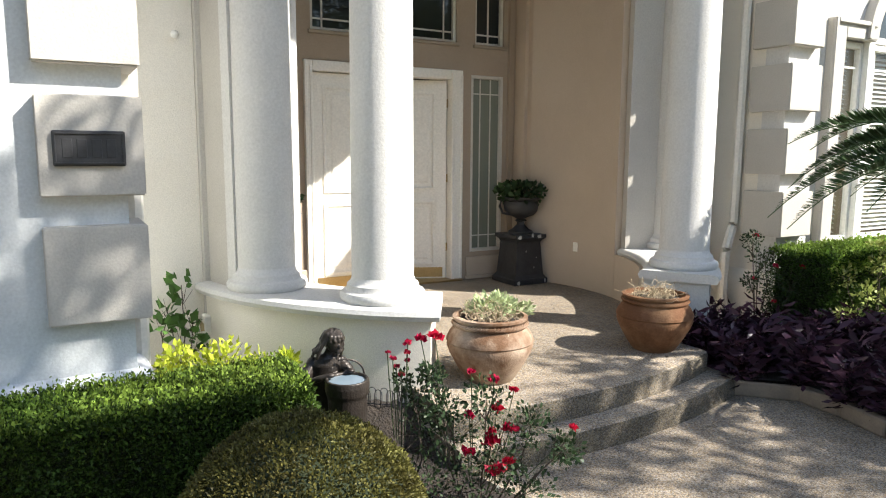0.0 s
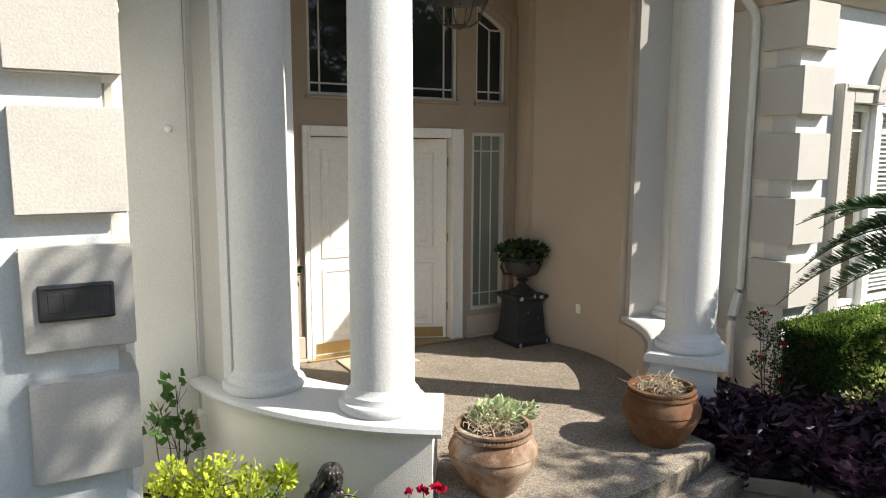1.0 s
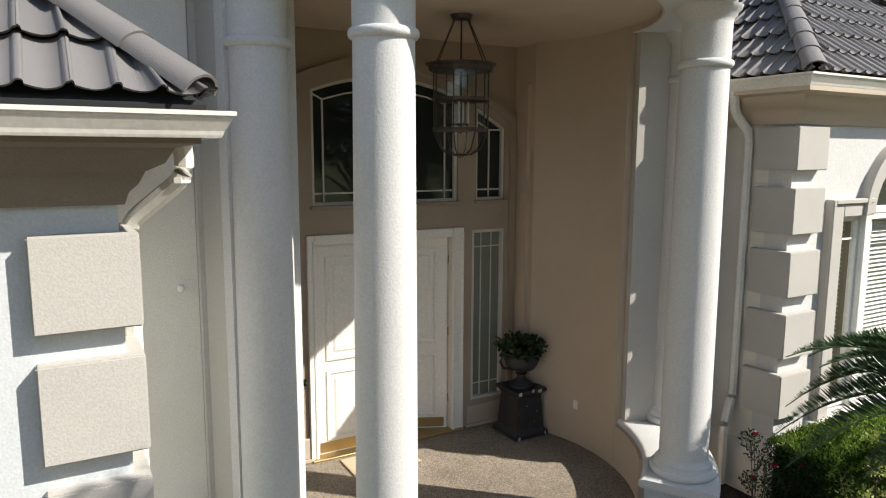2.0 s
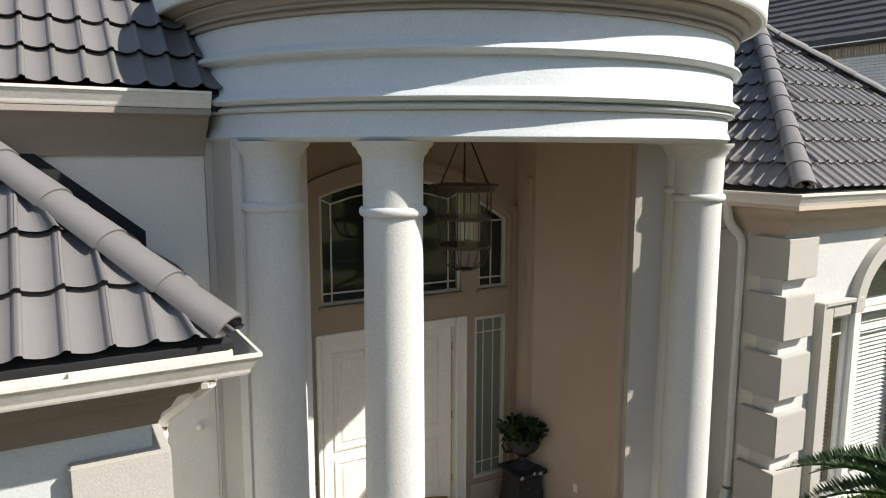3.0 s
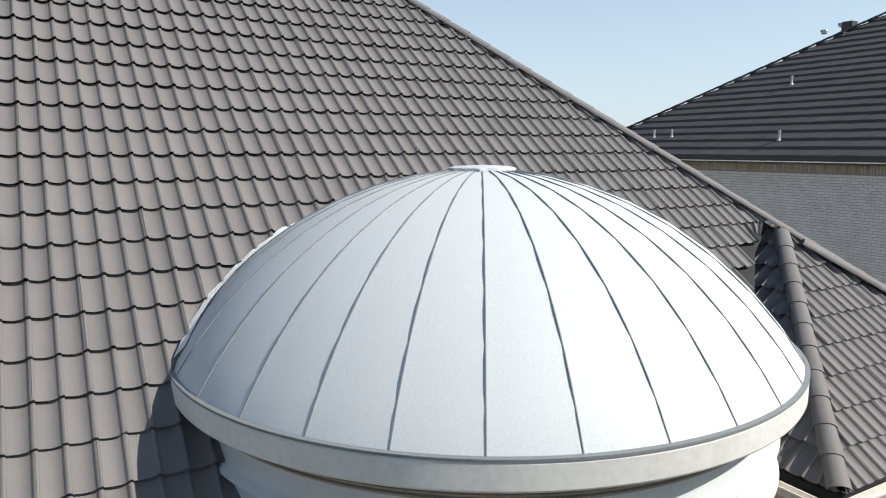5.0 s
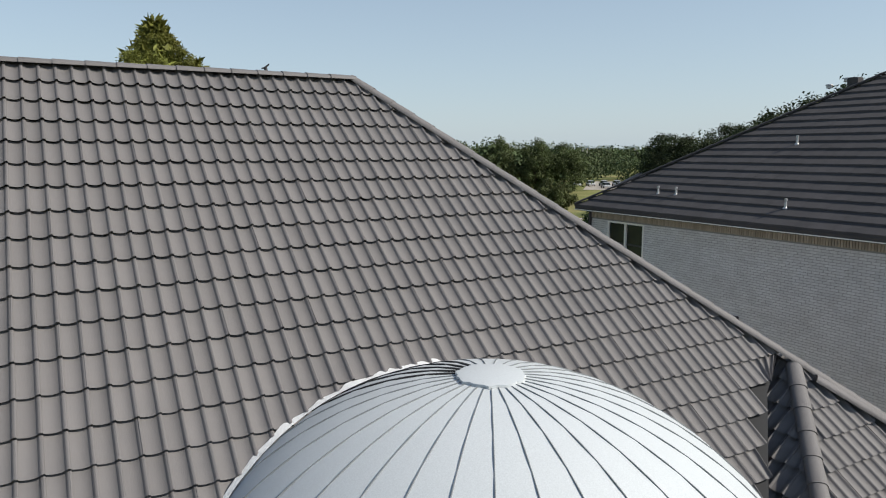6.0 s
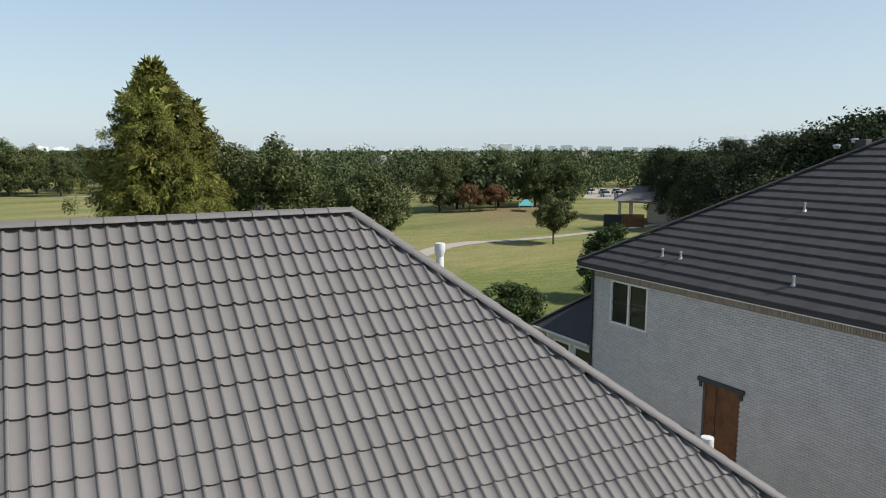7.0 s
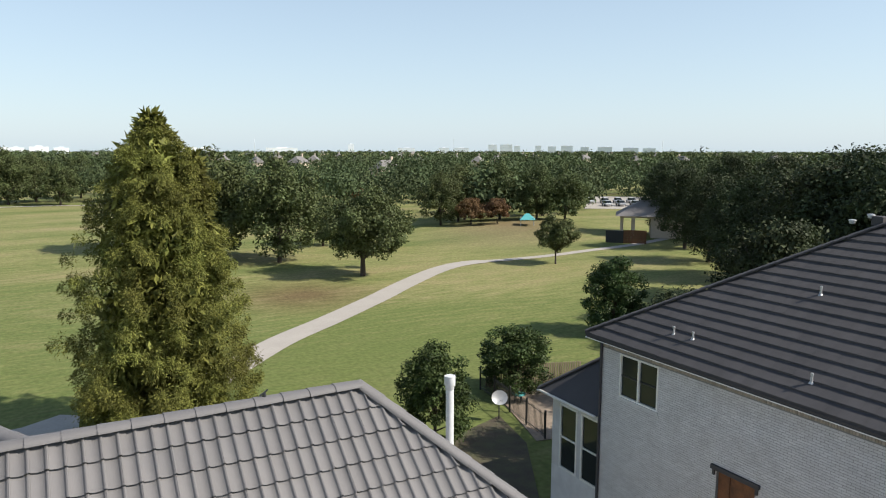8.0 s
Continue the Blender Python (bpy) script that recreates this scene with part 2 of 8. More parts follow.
FARWIN = material("hazy_window_band", (0.78, 0.82, 0.86), 0.9, fine=0.2, scale=0.02, bump=0.0)
WOOD_RUST = material("stained_plywood", (0.20, 0.085, 0.035), 0.8, tint=(0.07, 0.035, 0.02), scale=3, mix=0.8, fine=40, bump=0.3)
PVC = material("white_pvc", (0.72, 0.72, 0.70), 0.45, tint=(0.5, 0.5, 0.48), scale=5, mix=0.5, fine=40, bump=0.05)
STEEL = material("galvanised_metal", (0.48, 0.48, 0.47), 0.45, 0.5, fine=50, bump=0.1)
VENT = material("grey_vent_paint", (0.22, 0.22, 0.22), 0.6, fine=50)
FENCE = material("black_fence_paint", (0.02, 0.02, 0.02), 0.5, fine=40)
WOODFENCE = material("weathered_wood", (0.22, 0.17, 0.12), 0.9, scale=3, fine=30, bump=0.5)
TURQ = material("turquoise_canvas", (0.10, 0.42, 0.42), 0.7, fine=30)
CARPAINT = material("car_paint", (0.5, 0.5, 0.52), 0.3, fine=20, bump=0.0, spread=0.6)
TYRE = material("tyre_rubber", (0.02, 0.02, 0.02), 0.8, fine=40)


def lawn_material():
    """Mown grass with dry brown stretches and darker watered ones."""
    m = material("golf_lawn", (0.155, 0.165, 0.048), 0.95, fine=3.0, scale=0.05, mix=0.0, bump=0.6, depth=0.06, spec=0.1, grain=0.5)
    n, l = m.node_tree.nodes, m.node_tree.links
    co = n.new("ShaderNodeTexCoord")
    mp = n.new("ShaderNodeMapping")
    mp.inputs["Scale"].default_value = (0.7, 3.0, 1.0)
    mp.inputs["Rotation"].default_value = (0, 0, radians(29))
    l.new(co.outputs["Object"], mp.inputs["Vector"])
    a = n.new("ShaderNodeTexNoise")
    a.inputs["Scale"].default_value, a.inputs["Detail"].default_value = 0.035, 6
    l.new(mp.outputs["Vector"], a.inputs["Vector"])
    r = n.new("ShaderNodeValToRGB")
    e = r.color_ramp.elements
    e[0].position, e[0].color = 0.37, (0.125, 0.155, 0.048, 1)
    e[1].position, e[1].color = 0.64, (0.285, 0.24, 0.118, 1)
    mid = e.new(0.5)
    mid.color = (0.205, 0.208, 0.078, 1)
    c = n.new("ShaderNodeTexNoise")
    c.inputs["Scale"].default_value, c.inputs["Detail"].default_value = 0.5, 5
    l.new(mp.outputs["Vector"], c.inputs["Vector"])
    av = n.new("ShaderNodeMix")
    av.inputs["Factor"].default_value = 0.35
    l.new(a.outputs["Fac"], av.inputs["A"])
    l.new(c.outputs["Fac"], av.inputs["B"])
    l.new(av.outputs["Result"], r.inputs["Fac"])
    hsv = next(x for x in n if x.bl_idname == "ShaderNodeHueSaturation")
    last = r.outputs["Color"]
    # a watered green sward behind the houses, worn earth under the lawn trees
    for at, r0, r1, colour, most in (((18, 40, 0), 11, 30, (0.118, 0.148, 0.044, 1), 0.8), ((-22, 62, 0), 16, 42, (0.115, 0.145, 0.045, 1), 0.75), ((21, 66, 0), 1, 9, (0.13, 0.085, 0.045, 1), 0.8), ((70, 99, 0), 3, 14, (0.19, 0.135, 0.075, 1), 0.8), ((62, 92, 0), 4, 16, (0.22, 0.18, 0.10, 1), 0.5)):
        ds = n.new("ShaderNodeVectorMath")
        ds.operation = "DISTANCE"
        ds.inputs[1].default_value = at
        l.new(co.outputs["Object"], ds.inputs[0])
        wob = n.new("ShaderNodeMath")
        wob.operation = "MULTIPLY_ADD"
        wob.inputs[1].default_value = r1 * 0.8
        l.new(c.outputs["Fac"], wob.inputs[0])
        l.new(ds.outputs["Value"], wob.inputs[2])
        fall = n.new("ShaderNodeMapRange")
        fall.inputs["From Min"].default_value, fall.inputs["From Max"].default_value = r0 + r1 * 0.4, r1 * 1.4
        fall.inputs["To Min"].default_value, fall.inputs["To Max"].default_value = most, 0.0
        l.new(wob.outputs["Value"], fall.inputs["Value"])
        mx = n.new("ShaderNodeMix")
        mx.data_type = "RGBA"
        l.new(fall.outputs["Result"], mx.inputs["Factor"])
        l.new(last, mx.inputs["A"])
        mx.inputs["B"].default_value = colour
        last = mx.outputs["Result"]
    l.new(last, hsv.inputs["Color"])
    return m


# hall walls are tan; the indoor darkness is put into this base colour
HALL = material("hall_shade_brown", (0.10, 0.08, 0.06), 0.9, fine=40)
CURB = material("stained_curb", (0.32, 0.25, 0.18), 0.9, tint=(0.17, 0.13, 0.10), scale=4, mix=0.7, fine=60, bump=0.4)
LAWN = lawn_material()


def aggregate_material(name, base, tint):
    """Concrete with exposed pebbles: small stones of mixed browns and greys, dirt in broad patches."""
    m = material(name, base, 0.9, tint=tint, scale=1.3, mix=0.65, fine=35, bump=0.0, spec=0.25)
    n, l = m.node_tree.nodes, m.node_tree.links
    co = next(x for x in n if x.bl_idname == "ShaderNodeTexCoord")
    hsv = next(x for x in n if x.bl_idname == "ShaderNodeHueSaturation")
    vo = n.new("ShaderNodeTexVoronoi")
    vo.inputs["Scale"].default_value = 125
    l.new(co.outputs["Object"], vo.inputs["Vector"])
    sep = n.new("ShaderNodeSeparateColor")
    l.new(vo.outputs["Color"], sep.inputs["Color"])
    mr = n.new("ShaderNodeMapRange")
    mr.inputs["To Min"].default_value, mr.inputs["To Max"].default_value = 0.45, 1.65
    l.new(sep.outputs["Red"], mr.inputs["Value"])
    l.new(mr.outputs["Result"], hsv.inputs["Value"])
    sa = n.new("ShaderNodeMapRange")
    sa.inputs["To Min"].default_value, sa.inputs["To Max"].default_value = 0.4, 1.3
    l.new(sep.outputs["Green"], sa.inputs["Value"])
    l.new(sa.outputs["Result"], hsv.inputs["Saturation"])
    bp = n.new("ShaderNodeBump")
    bp.inputs["Strength"].default_value, bp.inputs["Distance"].default_value = 0.8, 0.006
    bp.invert = True
    l.new(vo.outputs["Distance"], bp.inputs["Height"])
    l.new(bp.outputs["Normal"], n["Principled BSDF"].inputs["Normal"])
    return m


AGGREGATE = aggregate_material("exposed_aggregate", (0.275, 0.222, 0.160), (0.15, 0.12, 0.085))
# risers: mould stains, and the shade of the upright face put into the colour
RISER = aggregate_material("stained_shaded_step_face", (0.155, 0.128, 0.092), (0.075, 0.068, 0.045))

# ---- mesh tools ----


class Geo:
    """Collects vertices and faces of one mesh."""

    def __init__(self):
        self.v, self.f = [], []

    def add(self, verts, faces):
        k = len(self.v)
        self.v += [tuple(p) for p in verts]
        self.f += [tuple(i + k for i in q) for q in faces]
        return self

    def box(self, x0, x1, y0, y1, z0, z1, m=None):
        p = [(x, y, z) for z in (z0, z1) for y in (y0, y1) for x in (x0, x1)]
        if m is not None:
            p = [m @ Vector(q) for q in p]
        return self.add(p, [(0, 2, 3, 1), (4, 5, 7, 6), (0, 1, 5, 4), (2, 6, 7, 3), (0, 4, 6, 2), (1, 3, 7, 5)])

    def bevel_box(self, x0, x1, y0, y1, z0, z1, b=0.01, m=None):
        p = []
        for z, i in ((z0, b), (z0 + b, 0), (z1 - b, 0), (z1, b)):
            a, c, d, e = x0 + i, x1 - i, y0 + i, y1 - i
            k = b if not i else b * 0.5
            p += [(a + k, d, z), (c - k, d, z), (c, d + k, z), (c, e - k, z), (c - k, e, z), (a + k, e, z), (a, e - k, z), (a, d + k, z)]
        if m is not None:
            p = [m @ Vector(q) for q in p]
        f = [tuple(range(7, -1, -1)), tuple(range(24, 32))]
        for r in range(3):
            f += [(r * 8 + i, r * 8 + (i + 1) % 8, r * 8 + 8 + (i + 1) % 8, r * 8 + 8 + i) for i in range(8)]
        return self.add(p, f)

    def prism(self, outline, lo, hi, axis="z"):
        """An outline (counter-clockwise) pulled from lo to hi along an axis."""
        def put(a, b, c):
            return {"z": (a, b, c), "y": (a, c, b), "x": (c, a, b)}[axis]
        n = len(outline)
        p = [put(a, b, lo) for a, b in outline] + [put(a, b, hi) for a, b in outline]
        f = [(i, (i + 1) % n, n + (i + 1) % n, n + i) for i in range(n)]
        f += [tuple(range(n - 1, -1, -1)), tuple(range(n, 2 * n))]
        if axis == "y":
            f = [q[::-1] for q in f]
        return self.add(p, f)

    def lathe(self, profile, cx=0.0, cy=0.0, seg=32, a0=None, a1=None, cap=True):
        """A profile of (radius, height) turned round a vertical axis; angles from -y towards +x, degrees."""
        full = a0 is None
        a0, a1 = (0, 360) if full else (a0, a1)
        n = seg if full else seg + 1
        p = []
        for i in range(n):
            a = radians(a0 + (a1 - a0) * i / seg)
            p += [(cx + r * math.sin(a), cy - r * math.cos(a), z) for r, z in profile]
        k = len(profile)
        f = []
        for i in range(seg):
            j = (i + 1) % n
            f += [(i * k + q, j * k + q, j * k + q + 1, i * k + q + 1) for q in range(k - 1)]
        if full and cap:
            if profile[0][0] > 1e-4:
                f.append(tuple(i * k for i in range(n))[::-1])
            if profile[-1][0] > 1e-4:
                f.append(tuple(i * k + k - 1 for i in range(n)))
        return self.add(p, f)

    def ring(self, r0, r1, z0, z1, cx, cy, a0, a1, seg=24):
        """A closed curved block between two radii."""
        k = 4
        p = []
        for i in range(seg + 1):
            a = radians(a0 + (a1 - a0) * i / seg)
            s, c = math.sin(a), math.cos(a)
            p += [(cx + r * s, cy - r * c, z) for r, z in ((r0, z0), (r1, z0), (r1, z1), (r0, z1))]
        f = []
        for i in range(seg):
            f += [(i * k + q, (i + 1) * k + q, (i + 1) * k + (q + 1) % k, i * k + (q + 1) % k) for q in range(k)]
        e = seg * k
        f += [(3, 2, 1, 0), (e, e + 1, e + 2, e + 3)]
        return self.add(p, f)

    def tube(self, pts, r, seg=8, r1=None):
        """A round bar along points, tapering from r to r1."""
        pts = [Vector(p) for p in pts]
        n = len(pts)
        r1 = r if r1 is None else r1
        p = []
        for i, q in enumerate(pts):
            d = (pts[min(i + 1, n - 1)] - pts[max(i - 1, 0)]).normalized()
            s = d.cross(Vector((0, 0, 1)) if abs(d.z) < 0.95 else Vector((1, 0, 0))).normalized()
            u = s.cross(d)
            k = r + (r1 - r) * i / max(n - 1, 1)
            p += [q + (s * math.cos(2 * math.pi * j / seg) + u * math.sin(2 * math.pi * j / seg)) * k for j in range(seg)]
        f = []
        for i in range(n - 1):
            f += [(i * seg + j, i * seg + (j + 1) % seg, (i + 1) * seg + (j + 1) % seg, (i + 1) * seg + j) for j in range(seg)]
        f += [tuple(range(seg)), tuple(range((n - 1) * seg, n * seg))[::-1]]
        return self.add(p, f)

    def sweep(self, section, path, closed=False):
        """A closed section of (side, up) carried along level points; side points to the right of the way."""
        n, k = len(path), len(section)
        path = [Vector(p) for p in path]
        p = []
        for i, q in enumerate(path):
            a = path[i - 1] if i or closed else q
            b = path[(i + 1) % n] if i < n - 1 or closed else q
            d1 = (q - a).normalized() if (q - a).length > 1e-6 else (b - q).normalized()
            d2 = (b - q).normalized() if (b - q).length > 1e-6 else d1
            s1, s2 = Vector((d1.y, -d1.x, 0)), Vector((d2.y, -d2.x, 0))
            s = (s1 + s2)
            s = s.normalized() / max(0.3, s.normalized().dot(s1))
            p += [q + s * u + Vector((0, 0, w)) for u, w in section]
        f = []
        for i in range(n if closed else n - 1):
            j = (i + 1) % n
            f += [(i * k + m, j * k + m, j * k + (m + 1) % k, i * k + (m + 1) % k) for m in range(k)]
        if not closed:
            f += [tuple(range(k))[::-1], tuple(range((n - 1) * k, n * k))]
        return self.add(p, f)

    def ball(self, c, r, sx=1, sy=1, sz=1, seg=12, rings=8):
        p, f = [], []
        for i in range(rings + 1):
            t = math.pi * i / rings
            for j in range(seg):
                a = 2 * math.pi * j / seg
                p.append((c[0] + r * sx * math.sin(t) * math.cos(a), c[1] + r * sy * math.sin(t) * math.sin(a), c[2] - r * sz * math.cos(t)))
        for i in range(rings):
            f += [(i * seg + j, i * seg + (j + 1) % seg, (i + 1) * seg + (j + 1) % seg, (i + 1) * seg + j) for j in range(seg)]
        return self.add(p, f)

    def mesh(self, name, mats, smooth=None):
        me = bpy.data.meshes.new(name)
        me.from_pydata(self.v, [], self.f)
        for m in mats if isinstance(mats, (list, tuple)) else [mats]:
            me.materials.append(m)
        if smooth is not None:
            me.polygons.foreach_set("use_smooth", [True] * len(me.polygons))
            me.set_sharp_from_angle(angle=radians(smooth))
        me.update()
        return me


def part(name, geo, mat, parent, label="", smooth=None, kind=""):
    ob = new(name, geo.mesh(name, mat, smooth))
    ob.parent = parent
    if label or kind:
        tagged(ob, label, kind=kind)
    return ob


def thing(name, at, label, category, group="", kind="", turn=0.0):
    ob = new(name)
    ob.empty_display_size = 0.1
    ob.matrix_world = pose(at[0], at[1], at[2], 0, 0, turn)
    return tagged(ob, label, category, group, kind)


def solid(name, geo, mat, label, category, kind="structure", smooth=None, group=""):
    ob = new(name, geo.mesh(name, mat, smooth))
    return tagged(ob, label, category, group, kind)


def leaf_mesh(name, pos, direction, size, mat, width=0.45, fold=0.15, rng=None, face=None):
    """Many small leaves: each a folded rhombus at pos, pointing along direction, with the given lengths."""
    n = len(pos)
    d = direction / np.maximum(np.linalg.norm(direction, axis=1, keepdims=True), 1e-6)
    r = rng.normal(size=(n, 3)) if face is None else face + rng.normal(size=(n, 3)) * 0.35
    s = np.cross(d, r)
    s /= np.maximum(np.linalg.norm(s, axis=1, keepdims=True), 1e-6)
    u = np.cross(s, d)
    L = size.reshape(-1, 1)
    a = pos
    b = pos + d * L * 0.5 + s * L * width * 0.5 + u * L * fold
    c = pos + d * L
    e = pos + d * L * 0.5 - s * L * width * 0.5 + u * L * fold
    v = np.stack([a, b, c, e], 1).reshape(-1, 3)
    me = bpy.data.meshes.new(name)
    me.vertices.add(4 * n)
    me.vertices.foreach_set("co", v.astype(np.float32).ravel())
    me.loops.add(4 * n)
    me.loops.foreach_set("vertex_index", np.arange(4 * n, dtype=np.int32))
    me.polygons.add(n)
    me.polygons.foreach_set("loop_start", np.arange(0, 4 * n, 4, dtype=np.int32))
    me.update(calc_edges=True)
    me.materials.append(mat)
    return me

# ---- large structure ----
CX, CY = 3.48, 6.05          # axis of the round porch
FLOOR = 0.32                 # porch floor above the drive
S = 0.892                    # main roof pitch (rise over run)
rng = np.random.default_rng(7)


def ground_height(x, y):
    d = math.hypot((x - 74) / 26, (y - 103) / 15)
    e = math.hypot((x - 10) / 40, (y - 120) / 60)
    return -0.03 + 1.6 * math.exp(-d * d * 1.6) + 0.8 * math.exp(-e * e * 2) * min(1, max(0, (y - 45) / 30))


def build_ground():
    xs = sorted({*range(-200, 301, 10), *range(-1000, 1001, 100), *range(-4000, 4001, 1000)})
    ys = sorted({*range(-100, 301, 10), *range(-1000, 1001, 100), *range(-4000, 4001, 1000)})
    g = Geo()
    p = [(x, y, ground_height(x, y)) for y in ys for x in xs]
    n = len(xs)
    f = [(j * n + i, j * n + i + 1, (j + 1) * n + i + 1, (j + 1) * n + i) for j in range(len(ys) - 1) for i in range(n - 1)]
    g.add(p, f)
    solid("ground", g, LAWN, "mown golf course lawn, green with dry brown patches", "lawn", smooth=60)


build_ground()
# walk widened over unseen ground in front, to bounce warm light
g = Geo().prism([(-7, -7), (11, -7), (11, 0.3), (6.5, 1.2), (5.2, 3.9), (3.4, 5), (1.2, 4.6), (1.2, 2.0), (-7, 2.4)], -0.025, 0.0)
solid("driveway", g, AGGREGATE, "brown exposed-aggregate concrete entrance walk, dappled with shade", "pavement")

# porch floor and steps: slabs with a shallow curved front
def curved_slab(name, label, cx, cy, r, x0, x1, back, z0, z1, category):
    g = Geo()
    n = 40
    xs = [x0 + (x1 - x0) * i / n for i in range(n + 1)]
    rows = []
    for inset, z in ((0.0, z0), (0.0, z1 - 0.03), (0.008, z1 - 0.01), (0.03, z1)):
        rows.append([(x, cy - math.sqrt((r - inset) ** 2 - (x - cx) ** 2), z) for x in xs])
    rows.append([(x, back, z1) for x in xs])
    rows.append([(x, back, z0) for x in xs])
    p = [q for row in rows for q in row]
    k = n + 1
    f = [(a * k + i, a * k + i + 1, (a + 1) * k + i + 1, (a + 1) * k + i) for a in range(5) for i in range(n)]
    f += [tuple(a * k for a in range(6)), tuple(a * k + n for a in range(6))[::-1]]
    g.add(p, f)
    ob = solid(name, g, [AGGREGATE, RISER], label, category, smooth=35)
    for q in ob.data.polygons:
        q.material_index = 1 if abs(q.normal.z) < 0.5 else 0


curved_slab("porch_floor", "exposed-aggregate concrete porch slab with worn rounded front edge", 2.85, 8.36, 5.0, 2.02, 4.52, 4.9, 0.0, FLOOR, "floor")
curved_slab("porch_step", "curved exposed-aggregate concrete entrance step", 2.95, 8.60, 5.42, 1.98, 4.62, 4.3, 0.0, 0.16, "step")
g = Geo().lathe([(0, 0.0), (1.93, 0.0), (1.93, FLOOR - 0.002), (0, FLOOR - 0.002)], CX, CY, 64)
g.box(1.6, 5.3, 6.6, 7.42, 0.0, FLOOR - 0.006)
solid("porch_floor_inner", g, AGGREGATE, "exposed-aggregate concrete floor inside the round porch", "floor", smooth=35)

# low curved walls that carry the columns, with rounded caps
CAP = [(1.93, 0.80), (1.915, 0.83), (1.93, 0.86), (1.96, 0.875), (2.56, 0.875), (2.59, 0.86), (2.60, 0.83), (2.58, 0.795), (1.95, 0.795)]


def low_wall(side, label):
    a0, a1 = (-80, -32.5) if side < 0 else (33.5, 80)
    if side < 0:
        g = Geo().ring(1.965, 2.51, 0.0, 0.80, CX, CY, a0, a1, 28)
        ob = solid("porch_wall_low", g, CREAM, label, "low wall", smooth=40)
    else:
        ob = solid("porch_wall_low", Geo().ring(1.89, 2.51, 0.0, 0.80, CX, CY, 50.1, a1, 20), TAN, label, "low wall", smooth=40)
        part("pedestal", Geo().ring(1.965, 2.515, 0.0, 0.80, CX, CY, a0, 50, 10), WHITE, ob, "white stucco column pedestal", smooth=40)
    c = Geo()
    sec = CAP
    k = len(sec)
    b0, b1 = (a0, a1 + 1.4) if side < 0 else (a0 - 1.4, a1)
    p = []
    for i in range(31):
        a = radians(b0 + (b1 - b0) * i / 30)
        p += [(CX + r * math.sin(a), CY - r * math.cos(a), z) for r, z in sec]
    f = [(i * k + q, i * k + (q + 1) % k, (i + 1) * k + (q + 1) % k, (i + 1) * k + q) for i in range(30) for q in range(k)]
    f += [tuple(range(k)), tuple(range(30 * k, 31 * k))[::-1]]
    c.add(p, f)
    part("wall_cap", c, COLUMN, ob, "smooth white rounded wall cap", smooth=40)


low_wall(-1, "cream stucco curved low wall under two columns")
low_wall(1, "tan stucco curved low wall with white column pedestal")

# round wall of the porch, left and right of the door recess
for side in (-1, 1):
    a0, a1 = (75.6, 118) if side > 0 else (-118, -72)
    g = Geo().ring(1.885, 2.47, 0.0, 5.06, CX, CY, a0, a1, 30)
    # left wall in QUOIN: shade of its averted side put into the colour
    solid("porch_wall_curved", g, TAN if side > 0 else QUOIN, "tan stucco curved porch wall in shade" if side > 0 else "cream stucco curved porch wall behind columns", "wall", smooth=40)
    g = Geo().ring(1.96 if side > 0 else 1.875, 2.49, 0.0, 5.05, CX, CY, 72.8 if side > 0 else -71.9, 75.5 if side > 0 else -69.5, 3)
    # right pier in QUOIN, a darker stucco that holds its shade
    solid("porch_pier", g, QUOIN if side > 0 else COLUMN, "pale stucco end pier of the curved porch wall", "pier", smooth=40)
    x = CX + side * 1.67
    g = Geo().box(min(x, x + side * 0.4), max(x, x + side * 0.4), 6.93, 7.36, 0.0, 5.06)
    g.box(min(x - side * 0.05, x + side * 0.2), max(x - side * 0.05, x + side * 0.2), 7.02, 7.14, FLOOR, 4.6)
    solid("porch_wall_return", g, TAN, "tan stucco return wall beside the door recess", "wall")

# door wall with openings; everything on it lies about y = 7.34
DY = 7.34
DX = 3.42


def arch(x, drop=0.0):
    return 4.62 - 0.216 * (x - DX) ** 2 - drop


def door_wall():
    g = Geo()
    xs = sorted({1.68, 1.81, 2.28, 2.41, 2.50, 4.32, 4.40, 4.53, 4.58, 5.0, 5.17, *np.round(np.linspace(2.5, 4.32, 9), 3).tolist(), *np.round(np.linspace(4.58, 5.0, 4), 3).tolist(), *np.round(np.linspace(1.81, 2.23, 4), 3).tolist()})
    for a, b in zip(xs, xs[1:]):
        m = (a + b) / 2
        spans = [(0.0, 5.06)]
        holes = []
        if 2.41 < m < 4.40:
            holes.append((lambda x: 0.0, lambda x: 2.88))
        if 4.53 < m < 5.0 or 1.81 < m < 2.28:
            holes.append((lambda x: 0.66, lambda x: 2.84))
        if 2.5 < m < 4.32 or 4.58 < m < 5.0 or 1.81 < m < 2.23:
            holes.append((lambda x: 3.20, lambda x: arch(x)))
        lo = lambda x: 0.0
        for h0, h1 in holes + [(lambda x: 5.06, None)]:
            if h0(m) > lo(m):
                p = [(x, y, z) for y in (DY, DY + 0.22) for x, z in ((a, lo(a)), (b, lo(b)), (b, h0(b)), (a, h0(a)))]
                g.add(p, [(0, 1, 2, 3), (7, 6, 5, 4), (0, 4, 5, 1), (3, 2, 6, 7), (0, 3, 7, 4), (1, 5, 6, 2)])
            lo = h1
    solid("wall_door", g, TAN_SHADED, "tan stucco wall around the entrance door, porch shade put into its brown", "wall")


door_wall()
